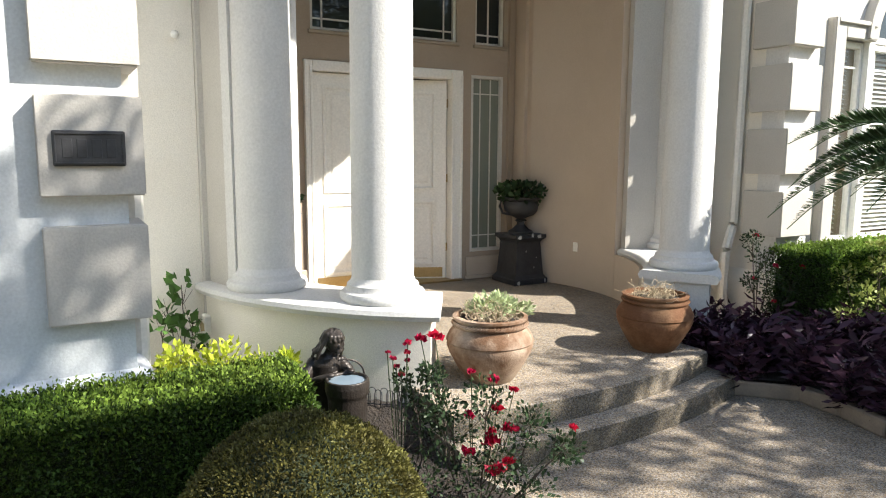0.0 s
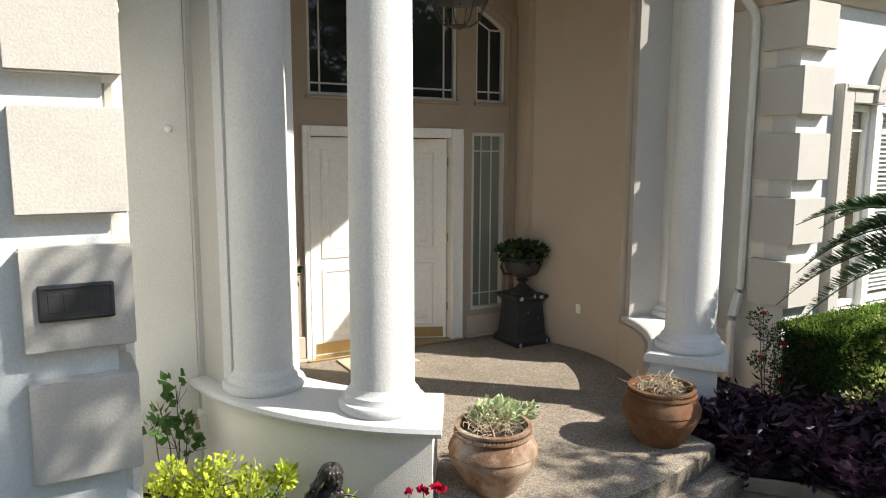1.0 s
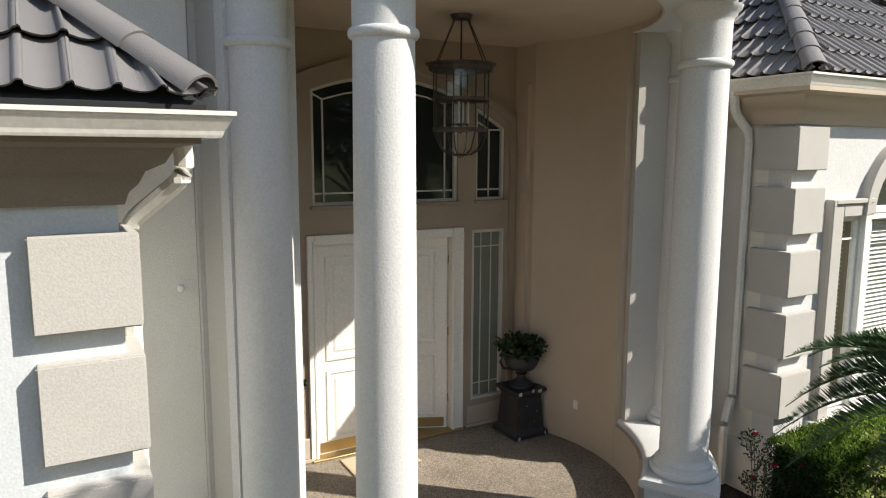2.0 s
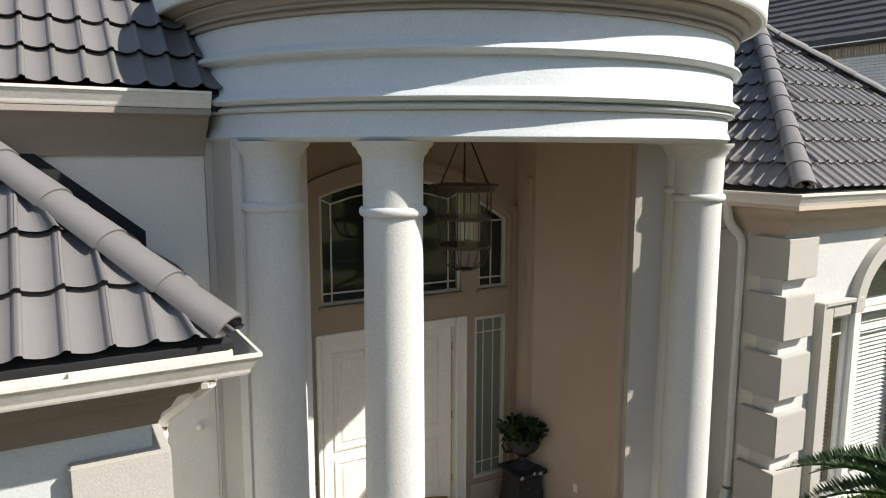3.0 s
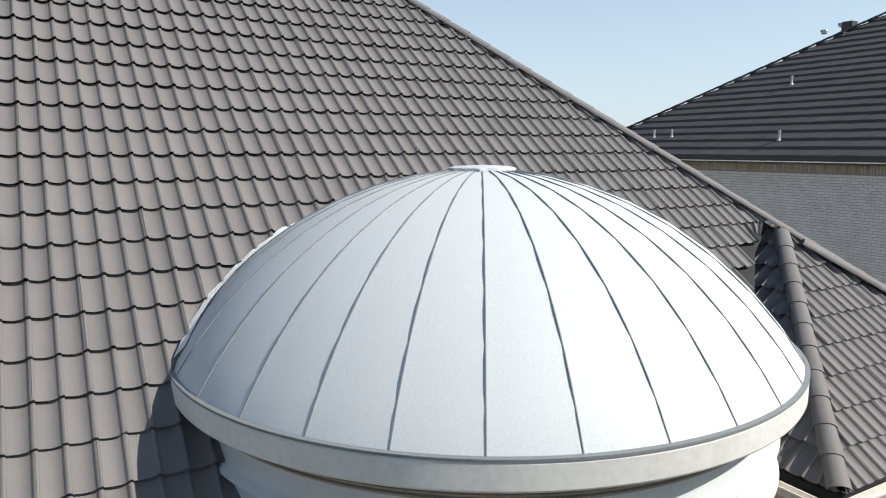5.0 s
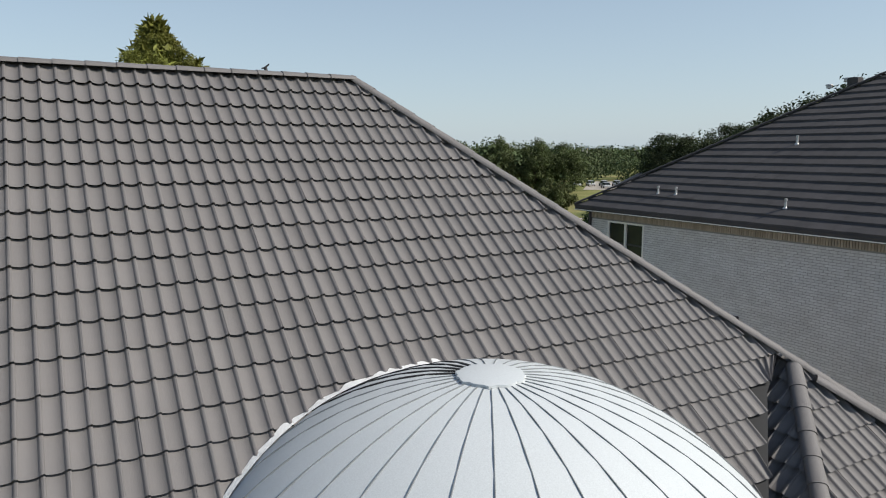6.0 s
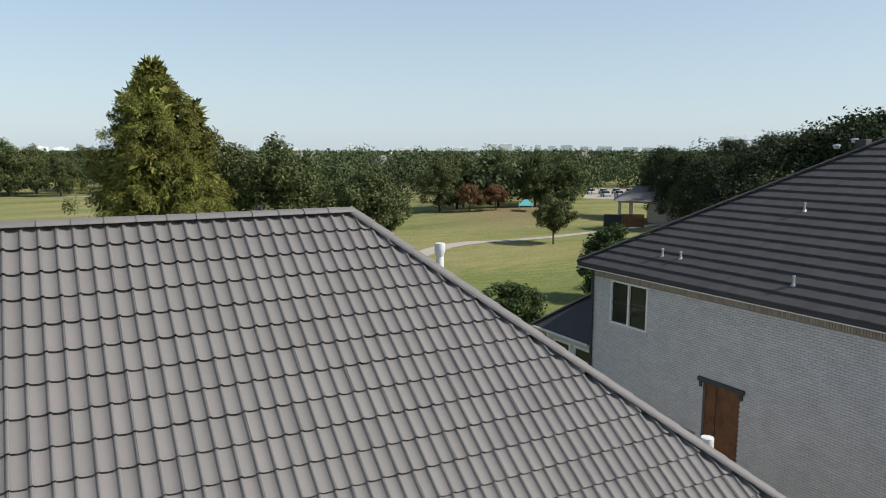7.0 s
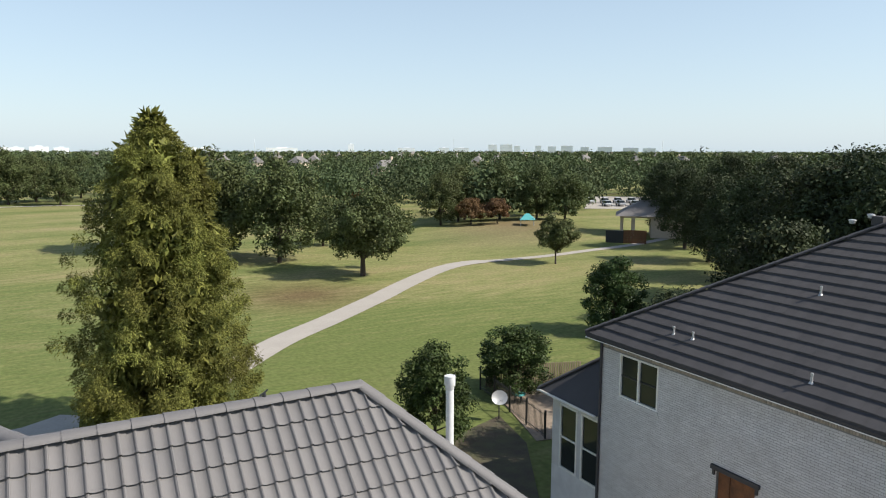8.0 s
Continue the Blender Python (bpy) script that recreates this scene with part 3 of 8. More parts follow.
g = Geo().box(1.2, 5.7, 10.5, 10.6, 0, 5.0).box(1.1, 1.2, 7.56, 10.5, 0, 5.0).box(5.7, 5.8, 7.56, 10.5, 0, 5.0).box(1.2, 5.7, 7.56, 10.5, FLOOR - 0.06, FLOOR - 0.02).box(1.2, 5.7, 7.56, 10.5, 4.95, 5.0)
solid("hall_wall", g, HALL, "entrance hall walls, indoor dimness put into their brown", "wall")

# porch ceiling under the dome
g = Geo().lathe([(0, 5.10), (2.40, 5.10), (2.40, 5.06), (0, 5.06)][::-1], CX, CY, 64)
solid("ceiling", g, TAN, "tan plaster ceiling of the round porch", "ceiling")

# entablature drum: a turned profile with its mouldings
ENT = [(1.92, 5.0), (2.44, 5.0), (2.48, 5.008), (2.502, 5.03), (2.495, 5.06), (2.478, 5.09), (2.478, 5.19), (2.468, 5.198), (2.515, 5.204), (2.530, 5.222), (2.512, 5.238), (2.490, 5.244), (2.492, 5.249), (2.550, 5.254), (2.574, 5.277), (2.558, 5.302), (2.522, 5.325), (2.503, 5.35), (2.499, 5.505), (2.486, 5.525), (2.490, 5.536), (2.546, 5.546), (2.564, 5.568), (2.550, 5.592), (2.512, 5.615), (2.5, 5.64), (2.496, 5.80), (2.3, 5.801)]
COVE = [(2.40, 5.78), (2.490, 5.803), (2.530, 5.806), (2.534, 5.822), (2.514, 5.827), (2.516, 5.840), (2.545, 5.846), (2.550, 5.862), (2.534, 5.867), (2.548, 5.885), (2.580, 5.910), (2.602, 5.915), (2.604, 5.930), (2.590, 5.935), (2.640, 5.950), (2.66, 5.962), (2.69, 5.965), (2.69, 5.98), (2.3, 5.985)]
g = Geo().lathe(ENT, CX, CY, 96, -115, 115)
solid("entablature", g, WHITE, "white stucco round entablature with moulded bands above columns", "entablature", smooth=45)
solid("entablature_cove", Geo().lathe(COVE, CX, CY, 96, -115, 115), TAUPE, "taupe moulded cove under the dome fascia", "moulding", smooth=32)
g = Geo().ring(1.90, 2.35, 5.001, 5.9, CX, CY, -115, 115, 60)
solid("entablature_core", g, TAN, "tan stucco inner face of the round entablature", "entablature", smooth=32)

# ---- wing and facade walls ----
g = Geo().box(-9, 0.33, 3.86, 4.12, 0, 3.86).box(0.07, 0.33, 4.12, 5.66, 0, 3.86)
solid("wall_left_wing", g, WHITE, "white stucco wall of the projecting left wing", "wall")
PL = [(0, 0), (0.10, 0), (0.10, 0.62), (0.095, 0.68), (0.07, 0.725), (0.04, 0.75), (0.0, 0.76)]
g = Geo().sweep(PL, [(-9, 3.86, 0), (0.33, 3.86, 0), (0.33, 5.66, 0)])
solid("plinth", g, WHITE, "white stucco plinth with rounded top at wing base", "plinth", smooth=40)
# faces away from the sun; that shade is put in with darker QUOIN
solid("porch_wall_end", Geo().bevel_box(1.0, 1.32, 5.62, 6.4, 0, 5.05, 0.01), QUOIN, "cream stucco end of the porch wall, its shade put in as beige", "wall")
g = Geo().box(-9, 0.998, 5.67, 5.95, 0, 5.16)
solid("wall_main", g, CREAM, "cream stucco main facade wall beside the porch", "wall")
g = Geo().box(5.72, 6.9, 5.67, 5.95, 0, 5.16).box(6.52, 6.78, 4.76, 5.67, 0, 4.4)
solid("wall_main_right", g, CREAM, "cream stucco wall between porch and right wing", "wall")


def right_front():
    g = Geo()
    g.box(6.52, 7.36, 4.50, 4.76, 0, 4.40).box(7.36, 9.9, 4.50, 4.76, 0, 0.90).box(9.9, 16, 4.50, 4.76, 0, 4.4)
    xs = np.linspace(7.36, 9.9, 41)
    for a, b in zip(xs, xs[1:]):
        z = [3.14 if x < 7.95 or x > 9.3 else 3.14 + 0.9 * math.sqrt(max(0, 1 - ((x - 8.62) / 0.68) ** 2)) for x in (a, b)]
        p = [(x, y, h) for y in (4.50, 4.76) for x, h in ((a, z[0]), (b, z[1]), (b, 4.4), (a, 4.4))]
        g.add(p, [(0, 1, 2, 3), (7, 6, 5, 4), (0, 4, 5, 1), (3, 2, 6, 7), (0, 3, 7, 4), (1, 5, 6, 2)])
    solid("wall_right_wing", g, COLUMN, "pale stucco front wall of the right wing with arched window", "wall")


right_front()
g = Geo().sweep([(0, 0), (0.10, 0), (0.10, 0.52), (0.06, 0.62), (0, 0.66)], [(6.52, 5.67, 0), (6.52, 4.50, 0), (16, 4.50, 0)])
solid("plinth_right", g, CREAM, "cream stucco plinth of the right wing", "plinth", smooth=40)
# back and far sides that close the house
g = Geo().box(-9, -8.7, 4.0, 17.5, 0, 5.1).box(-9, 10.6, 17.4, 17.6, 0, 5.1).box(10.4, 10.6, 4.76, 17.5, 0, 5.1)
solid("wall_back", g, CREAM, "cream stucco rear and side walls of the house", "wall")


def quoin(x0, x1, y, ret, z0, z1, side, name="quoin_block"):
    """An L of raised stucco that turns round a wall corner; side +1: the corner is at x1, -1: at x0."""
    if side > 0:
        o = [(x0, y), (x1, y), (x1, y + ret), (x1 - 0.08, y + ret), (x1 - 0.08, y + 0.09), (x0, y + 0.09)]
    else:
        o = [(x0, y), (x1, y), (x1, y + 0.1), (x0 + 0.08, y + 0.1), (x0 + 0.08, y + ret), (x0, y + ret)]
    bm = bmesh.new()
    lo = [bm.verts.new((a, b, z0)) for a, b in o]
    hi = [bm.verts.new((a, b, z1)) for a, b in o]
    n = len(o)
    bm.faces.new(lo[::-1])
    bm.faces.new(hi)
    for i in range(n):
        bm.faces.new((lo[i], lo[(i + 1) % n], hi[(i + 1) % n], hi[i]))
    bmesh.ops.bevel(bm, geom=bm.edges[:], offset=0.008, segments=2, affect="EDGES")
    me = bpy.data.meshes.new(name)
    bm.to_mesh(me)
    bm.free()
    me.materials.append(QUOIN)
    return me


for k in range(4):
    z = 1.04 + 0.633 * k
    ob = new("quoin_block", quoin(-0.06, 0.41, 3.772, 0.5, z, z + 0.487 if k < 3 else 3.40, 1))
    tagged(ob, "raised cream stucco quoin block on the wing corner", "quoin", "left wing quoins", "structure")
for k in range(5):
    z = 1.052 + 0.642 * k
    ob = new("quoin_block", quoin(6.44, 6.945, 4.40, 0.47, z, z + 0.465 if k < 4 else 4.05, -1))
    tagged(ob, "raised beige stucco quoin block on right wing corner", "quoin", "right wing quoins", "structure")

# eaves: soffit, crown moulding and gutters
CROWN = [(0, 0), (0.03, 0), (0.05, 0.06), (0.09, 0.10), (0.12, 0.16), (0.20, 0.20), (0.24, 0.27), (0.34, 0.29), (0.34, 0.33), (0, 0.33)]
GUT = [(0, 0), (0.07, 0), (0.076, 0.012), (0.082, 0.03), (0.115, 0.085), (0.117, 0.096), (0.128, 0.098), (0.128, 0.118), (0.112, 0.118), (0.108, 0.09), (0.07, 0.02), (0.012, 0.02), (0.012, 0.115), (0, 0.115)]


def eave(name, path, z_crown, z_gut, out, label, paint):
    g = Geo().sweep(CROWN, [(x, y, z_crown) for x, y in path])
    solid(name + "_crown", g, paint, "cream stucco crown moulding under " + label, "moulding", smooth=40)
    # gutter hung outside the crown
    pts = [Vector((x, y, 0)) for x, y in path]
    sec = [(u + out, w) for u, w in GUT]
    g = Geo().sweep(sec, [(p.x, p.y, z_gut) for p in pts])
    ob = thing(name + "_gutter", (0, 0, 0), "cream painted metal eave gutter along " + label, "gutter")
    part("trough", g, GUTTER, ob, "folded metal trough")
    for (xa, ya), (xb, yb) in zip(path, path[1:]):
        d = Vector((xb - xa, yb - ya, 0))
        n = max(1, int(d.length / 0.9))
        d.normalize()
        s = Vector((d.y, -d.x, 0))
        for i in range(n):
            q = Vector((xb, yb, z_gut)) - d * (0.35 + i * 0.9) + s * out
            b = [q + s * u + d * v + Vector((0, 0, w)) for w in (0.108, 0.116) for u, v in ((0.005, -0.012), (0.118, -0.012), (0.118, 0.012), (0.005, 0.012))]
            part("hanger_strap", Geo().add(b, [(3, 2, 1, 0), (4, 5, 6, 7), (0, 1, 5, 4), (1, 2, 6, 5), (2, 3, 7, 6), (3, 0, 4, 7)]), GUTTER, ob)


# crowns are cream; these browns put the eave shade into their colour
eave("left_wing", [(-9, 3.86), (0.33, 3.86), (0.33, 5.66)], 3.53, 3.845, 0.345, "the wing roof", EAVE_SHADE)
eave("main", [(-9, 5.67), (1.0, 5.67)], 4.90, 5.235, 0.27, "the main roof", TAUPE)
eave("far_wing", [(6.52, 5.66), (6.52, 4.50), (16, 4.50)], 4.08, 4.41, 0.345 - 0.08, "the wing beside the porch", TAN)

# ---- tiled roofs ----
TW, TD = 0.182, 0.29      # tile width; run covered by a course
TDM = 0.2704              # course run on the main roof
PROF = [(0.0, 0.043), (0.04, 0.043), (0.075, 0.036), (0.09, 0.020), (0.12, 0.018), (0.30, 0.006), (0.50, 0.0), (0.68, 0.005), (0.80, 0.015), (0.855, 0.022), (0.895, 0.036), (0.95, 0.042), (1.0, 0.043)]


def tile_points(pitch, lift=0.038, TD=TD):
    """One tile lying on a slope that rises along +y: front edge at y = 0, in metres of plan."""
    L = TD * math.sqrt(1 + pitch * pitch)
    c, s = 1 / math.sqrt(1 + pitch * pitch), pitch / math.sqrt(1 + pitch * pitch)
    p = []
    for v, w in ((0.027, -0.002), (-0.006, 1.0), (L * 1.08, 0.0)):
        for u, h in PROF:
            up = h + (lift if w == 1.0 else (lift - 0.034 if w < 0 else -0.004))
            p.append((u * TW, v * c - up * s, v * s + up * c))
    k = len(PROF)
    f = [(k + i, k + i + 1, 2 * k + i + 1, 2 * k + i) for i in range(k - 1)] + [(i, i + 1, k + i + 1, k + i) for i in range(k - 1)]
    return p, f


def slope(name, label, frame_m, rows, pitch, u_range, near, pieces=300, TD=TD, shift=0.0):
    """A tiled slope. frame_m: local x along the eave, y up in plan. u_range(y) gives the ends at plan run y.
    near(u, row): which tiles are parts of their own; the rest are joined."""
    base = Geo()
    n = rows
    def pt(u, y, w):
        return frame_m @ Vector((u, y, y * pitch + w))
    ys = [i * TD for i in range(n + 1)]
    # backing sheet under the tiles, its near-black standing for shade
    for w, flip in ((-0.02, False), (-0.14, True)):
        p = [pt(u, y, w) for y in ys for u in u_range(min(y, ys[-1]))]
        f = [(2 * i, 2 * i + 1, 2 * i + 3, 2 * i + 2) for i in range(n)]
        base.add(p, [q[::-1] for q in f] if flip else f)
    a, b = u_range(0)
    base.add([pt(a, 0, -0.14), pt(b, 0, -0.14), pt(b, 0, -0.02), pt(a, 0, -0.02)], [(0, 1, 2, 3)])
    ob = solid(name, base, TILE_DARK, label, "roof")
    p0, f0 = tile_points(pitch, TD=TD)
    one = Geo().add(p0, f0).mesh("roof_tile", TILE, 50)
    rest = Geo()
    count = 0
    for r in range(n):
        y = r * TD
        e0, e1 = u_range(y)
        m0, m1 = u_range(y + TD - 0.002)
        lo, hi = min(e0, m0), max(e1, m1)
        k0, k1 = math.floor((lo - shift) / TW), math.ceil((hi - shift) / TW)
        for k in range(k0, k1):
            u = k * TW + shift
            whole = u >= max(e0, m0) - 0.001 and u + TW <= min(e1, m1) + 0.001
            jig = (float(rng.normal(0, 0.0025)), float(rng.normal(0, 0.0018)))
            if whole and near(u, r) and count < pieces:
                t = new("roof_tile", one)
                t.parent = ob
                t.matrix_world = frame_m @ pose(u, y + jig[0], y * pitch + jig[1])
                count += 1
            else:
                q = []
                for x, yy, z in p0:
                    c0, c1 = u_range(max(y, min(n * TD, y + TD - 0.002, y + yy)))
                    q.append(frame_m @ Vector((min(max(u + x, c0), c1), y + yy + jig[0], y * pitch + z + jig[1])))
                if not (r < 5 and name == "roof_main" and u + 0.6 * TW > min(e1, m1)) and u < max(e1, m1) and u + TW > min(e0, m0):
                    rest.add(q, f0)
    if rest.v:
        part("roof_tiles_joined", rest, TILE, ob, "", smooth=50, kind="stuff")
    return ob


def cap_run(parent, a, b, r=0.095, step=0.36, flat=0.75, name="ridge_tile"):
    """Overlapping half-round cap tiles from a up to b."""
    a, b = Vector(a), Vector(b)
    d = b - a
    n = max(1, round(d.length / step))
    L = d.length / n
    g = Geo()
    seg = 10
    for t, rr in ((-0.02, 1.12), (-0.02, 1.12), (0.02, 1.10), (L + 0.03, 0.96)):
        for j in range(seg + 1):
            an = math.pi * j / seg
            k = rr if len(g.v) >= seg + 1 else rr - 0.16
            g.v.append((t, math.cos(an) * r * k * 1.05, math.sin(an) * r * k * flat - 0.01))
    for i in range(3):
        g.f += [(i * (seg + 1) + j, i * (seg + 1) + j + 1, (i + 1) * (seg + 1) + j + 1, (i + 1) * (seg + 1) + j) for j in range(seg)]
    me = g.mesh(name, TILE, 50)
    x = d.normalized()
    y = Vector((0, 0, 1)).cross(x).normalized()
    z = x.cross(y)
    R = Matrix((x, y, z)).transposed().to_4x4()
    for i in range(n):
        t = new(name, me)
        t.parent = parent
        t.matrix_world = Matrix.Translation(a + d * (i / n)) @ R


RIDGE_Y, RIDGE_Z, RIDGE_X = 11.30, 10.66, 4.38
E0Y, E0Z = RIDGE_Y - 22 * TDM, RIDGE_Z - 22 * TDM * S
HIPW = 1.03               # plan run of the hip along x for each metre along y


def main_range(y):
    hip = RIDGE_X + HIPW * (RIDGE_Y - E0Y - y)
    rake = 6.55 + 1.28 * y
    return -9.5, hip if y > 1.4495 else min(hip, rake)


roof = slope("roof_main", "grey stone-coated tile main roof with scalloped courses", pose(0, E0Y, E0Z), 22, S, main_range,
             lambda u, r: -0.2 < u < 4.6 and 9 <= r, 300, TDM, 0.034)
# hip end facing right and the rear slope
g = Geo()
ex = RIDGE_X + HIPW * (RIDGE_Y - E0Y)
g.add([(ex, E0Y, E0Z), (ex, 2 * RIDGE_Y - E0Y, E0Z), (RIDGE_X, RIDGE_Y, RIDGE_Z), (-9.5, RIDGE_Y, RIDGE_Z), (-9.5, 2 * RIDGE_Y - E0Y, E0Z)],
      [(0, 1, 2), (2, 1, 4, 3)])
g.add([(0.42, 11.39, 10.63), (-0.6, 13.3, 10.59), (-2.6, 16.6, 10.5), (-4.0, 11.33, 10.63)], [(0, 1, 2, 3)])
solid("roof_rear", g, TILE, "grey tile rear slopes of the main roof", "roof")
cap_run(roof, (-9.4, RIDGE_Y, RIDGE_Z + 0.03), (RIDGE_X, RIDGE_Y, RIDGE_Z + 0.03), 0.11, 0.364, 0.6)
cap_run(roof, (-2.4, 16.3, 10.55), (0.40, 11.43, 10.63), 0.10, 0.37, 0.6)
cap_run(roof, (ex + HIPW, E0Y - 1.0, E0Z - 1.0 * S + 0.10), (RIDGE_X, RIDGE_Y, RIDGE_Z + 0.03), 0.10, 0.37, 0.7, "hip_tile")

# left wing roof: front slope and right slope with a hip between
W0 = (0.70, 3.53, 4.015)
WS = 0.85
roof_l = slope("roof_left_wing", "grey stone-coated tile roof of the left wing", pose(*W0), 10, WS, lambda y: (-10.0, -y), lambda u, r: u > -3.5 and r < 7, 150)
slope("roof_left_wing_side", "grey tile side slope of the left wing roof", pose(*W0, 0, 0, 90), 10, WS, lambda y: (y, 2.135), lambda u, r: True, 60)
cap_run(roof_l, (W0[0] - 0.03, W0[1] + 0.03, W0[2] + 0.05), (W0[0] - 2.4, W0[1] + 2.4, W0[2] + 2.4 * WS + 0.05), 0.105, 0.40, 0.85, "hip_tile")
g = Geo()
for x0, x1 in ((-3.0, 0.55),):
    z0, z1 = W0[2] + (W0[0] - x0) * WS, W0[2] + (W0[0] - x1) * WS
    g.add([(x0, 5.655, z0 - 0.05), (x1, 5.655, z1 - 0.05), (x1, 5.655, z1 + 0.20), (x0, 5.655, z0 + 0.20),
           (x0, 5.635, z0 - 0.05), (x1, 5.635, z1 - 0.05), (x1, 5.635, z1 + 0.20), (x0, 5.635, z0 + 0.20)],
          [(4, 5, 6, 7), (7, 6, 2, 3), (5, 1, 2, 6), (0, 3, 2, 1)])
solid("flashing_left", g, TILE_DARK, "dark metal step flashing where wing roof meets wall", "flashing")

# right wing roof, raised over the main slope, with its own small hip
V0 = (6.43, 4.27, 4.55)
VS = 0.835
roof_r = slope("roof_right_wing", "grey stone-coated tile roof of the right wing", pose(*V0), 9, VS, lambda y: (y, max(y + 0.02, RIDGE_X + HIPW * (RIDGE_Y - V0[1] - y) - V0[0])), lambda u, r: u < 4.2, 160)
slope("roof_right_wing_side", "grey tile side slope of the right wing roof in shade", pose(V0[0], V0[1], V0[2], 0, 0, -90), 9, VS, lambda y: (-2.9, -y), lambda u, r: True, 60)
cap_run(roof_r, (V0[0] + 0.03, V0[1] + 0.03, V0[2] + 0.05), (V0[0] + 2.5, V0[1] + 2.5, V0[2] + 2.5 * VS + 0.04), 0.10, 0.37, 0.8, "hip_tile")
cap_run(roof_r, (11.35, 4.36, 4.70), (9.06, 6.52, 6.53), 0.10, 0.37, 0.8, "hip_tile")
# ---- dome ----
DOME_Z, DOME_R, DOME_H = 6.165, 2.70, 1.50
SPH = (DOME_R ** 2 + DOME_H ** 2) / (2 * DOME_H)


def dome_z(r):
    return DOME_Z + DOME_H - SPH + math.sqrt(max(0, SPH * SPH - r * r))


def build_dome():
    ob = thing("dome", (CX, CY, DOME_Z), "pale grey standing-seam membrane dome over the porch", "dome")
    step = 11.6
    first = -32.0
    radii = [0.0, 0.27, 0.6, 0.95, 1.3, 1.65, 2.0, 2.3, 2.55, DOME_R, DOME_R + 0.015]
    for k in range(-8, 23):
        a0, a1 = first + k * step, first + (k + 1) * step
        if a0 > 250:
            break
        g = Geo()
        prof = [(r, dome_z(r) - DOME_Z) for r in radii[:-1]] + [(DOME_R + 0.012, -0.025)]
        g.lathe(prof[::-1], 0, 0, 4, a0, a1)
        part("dome_panel", g, DOME, ob, smooth=40)
        s = Geo()
        pts = []
        a = radians(a0)
        tar = k >= 18
        tw = 5.0 if tar else 1.0
        for r in np.linspace(DOME_R + 0.005, 0.27, 22):
            pts.append((r * math.sin(a), -r * math.cos(a), dome_z(r) - DOME_Z))
        t = Vector((math.cos(a), math.sin(a), 0))
        v = []
        for p in pts:
            p = Vector(p)
            nrm = Vector((p.x, p.y, p.z + SPH - DOME_H)).normalized()
            v += [p - t * 0.005 * tw - nrm * 0.01, p - t * 0.003 * tw + nrm * 0.006, p + t * 0.003 * tw + nrm * 0.006, p + t * 0.005 * tw - nrm * 0.01]
        f = [(i * 4 + j, i * 4 + j + 1, i * 4 + j + 5, i * 4 + j + 4) for i in range(21) for j in range(3)] + [(0, 3, 2, 1)]
        s.add(v, f)
        part("dome_seam", s, TILE_DARK if tar else SEAM, ob, "black tarred seam" if tar else "grey raised standing seam")
    c = Geo()
    top = dome_z(0) - DOME_Z
    rim = 40
    ring = [(0.30 + 0.012 * math.sin(i * 2.3) + 0.008 * math.sin(i * 5.1)) for i in range(rim)]
    v = [(0, 0, top + 0.035)]
    for q, h in ((0.8, 0.033), (1.0, 0.024), (1.01, 0.0)):
        v += [(ring[i] * q * math.sin(2 * math.pi * i / rim), -ring[i] * q * math.cos(2 * math.pi * i / rim), dome_z(ring[i] * q) - DOME_Z + h) for i in range(rim)]
    f = [(0, 1 + i, 1 + (i + 1) % rim) for i in range(rim)]
    for b in range(2):
        f += [(1 + b * rim + i, 1 + (b + 1) * rim + i, 1 + (b + 1) * rim + (i + 1) % rim, 1 + b * rim + (i + 1) % rim) for i in range(rim)]
    c.add(v, f)
    part("dome_cap", c, DOME, ob, "round pale cap disc with ragged edge", smooth=40)
    fz = [(2.69, -0.14), (2.69, -0.20), (2.722, -0.20), (2.73, -0.185), (2.73, -0.03), (2.718, -0.012), (2.5, -0.006)]
    g = Geo().lathe(fz, 0, 0, 90, -100, 100)
    part("fascia", g, FASCIA, ob, "weathered white wooden fascia ring", smooth=15)
    g = Geo().lathe([(2.40, -0.16), (2.70, -0.16), (2.70, -0.15), (2.40, -0.15)][::-1], 0, 0, 90, -100, 100)
    part("soffit", g, CREAM, ob, smooth=40)
    g = Geo().lathe([(2.71, -0.012), (2.733, -0.016), (2.733, 0.002), (2.70, 0.006)], 0, 0, 90, -100, 100)
    part("drip_edge", g, SEAM, ob, "thin dark metal drip edge", smooth=40)
    return ob


dome = build_dome()
# sealant where dome and tiles meet
g = Geo()
v = []
for i in range(81):
    a = radians(95 + 170 * i / 80)
    sx, cy_ = math.sin(a), -math.cos(a)
    best = None
    for r in np.linspace(0.3, DOME_R, 240):
        if dome_z(r) <= E0Z + (CY + r * cy_ - E0Y) * S + 0.045:
            best = r
            break
    best = best or DOME_R
    jit = 0.035 + 0.05 * noise.noise((i * 0.35, 3.1, 0)) + 0.02 * noise.noise((i * 1.1, 7.1, 0))
    for r in (best - 0.05 - jit * 0.4, best + jit):
        x, y = CX + r * sx, CY + r * cy_
        v.append((x, y, max(dome_z(min(r, DOME_R)), E0Z + (y - E0Y) * S + 0.04) + 0.012))
g.add(v, [(2 * i, 2 * i + 1, 2 * i + 3, 2 * i + 2) for i in range(80)])
tagged(new("flashing_sealant", g.mesh("flashing_sealant", SEALANT, 60)), "ragged white sealant where the dome meets roof tiles", "flashing", kind="structure")


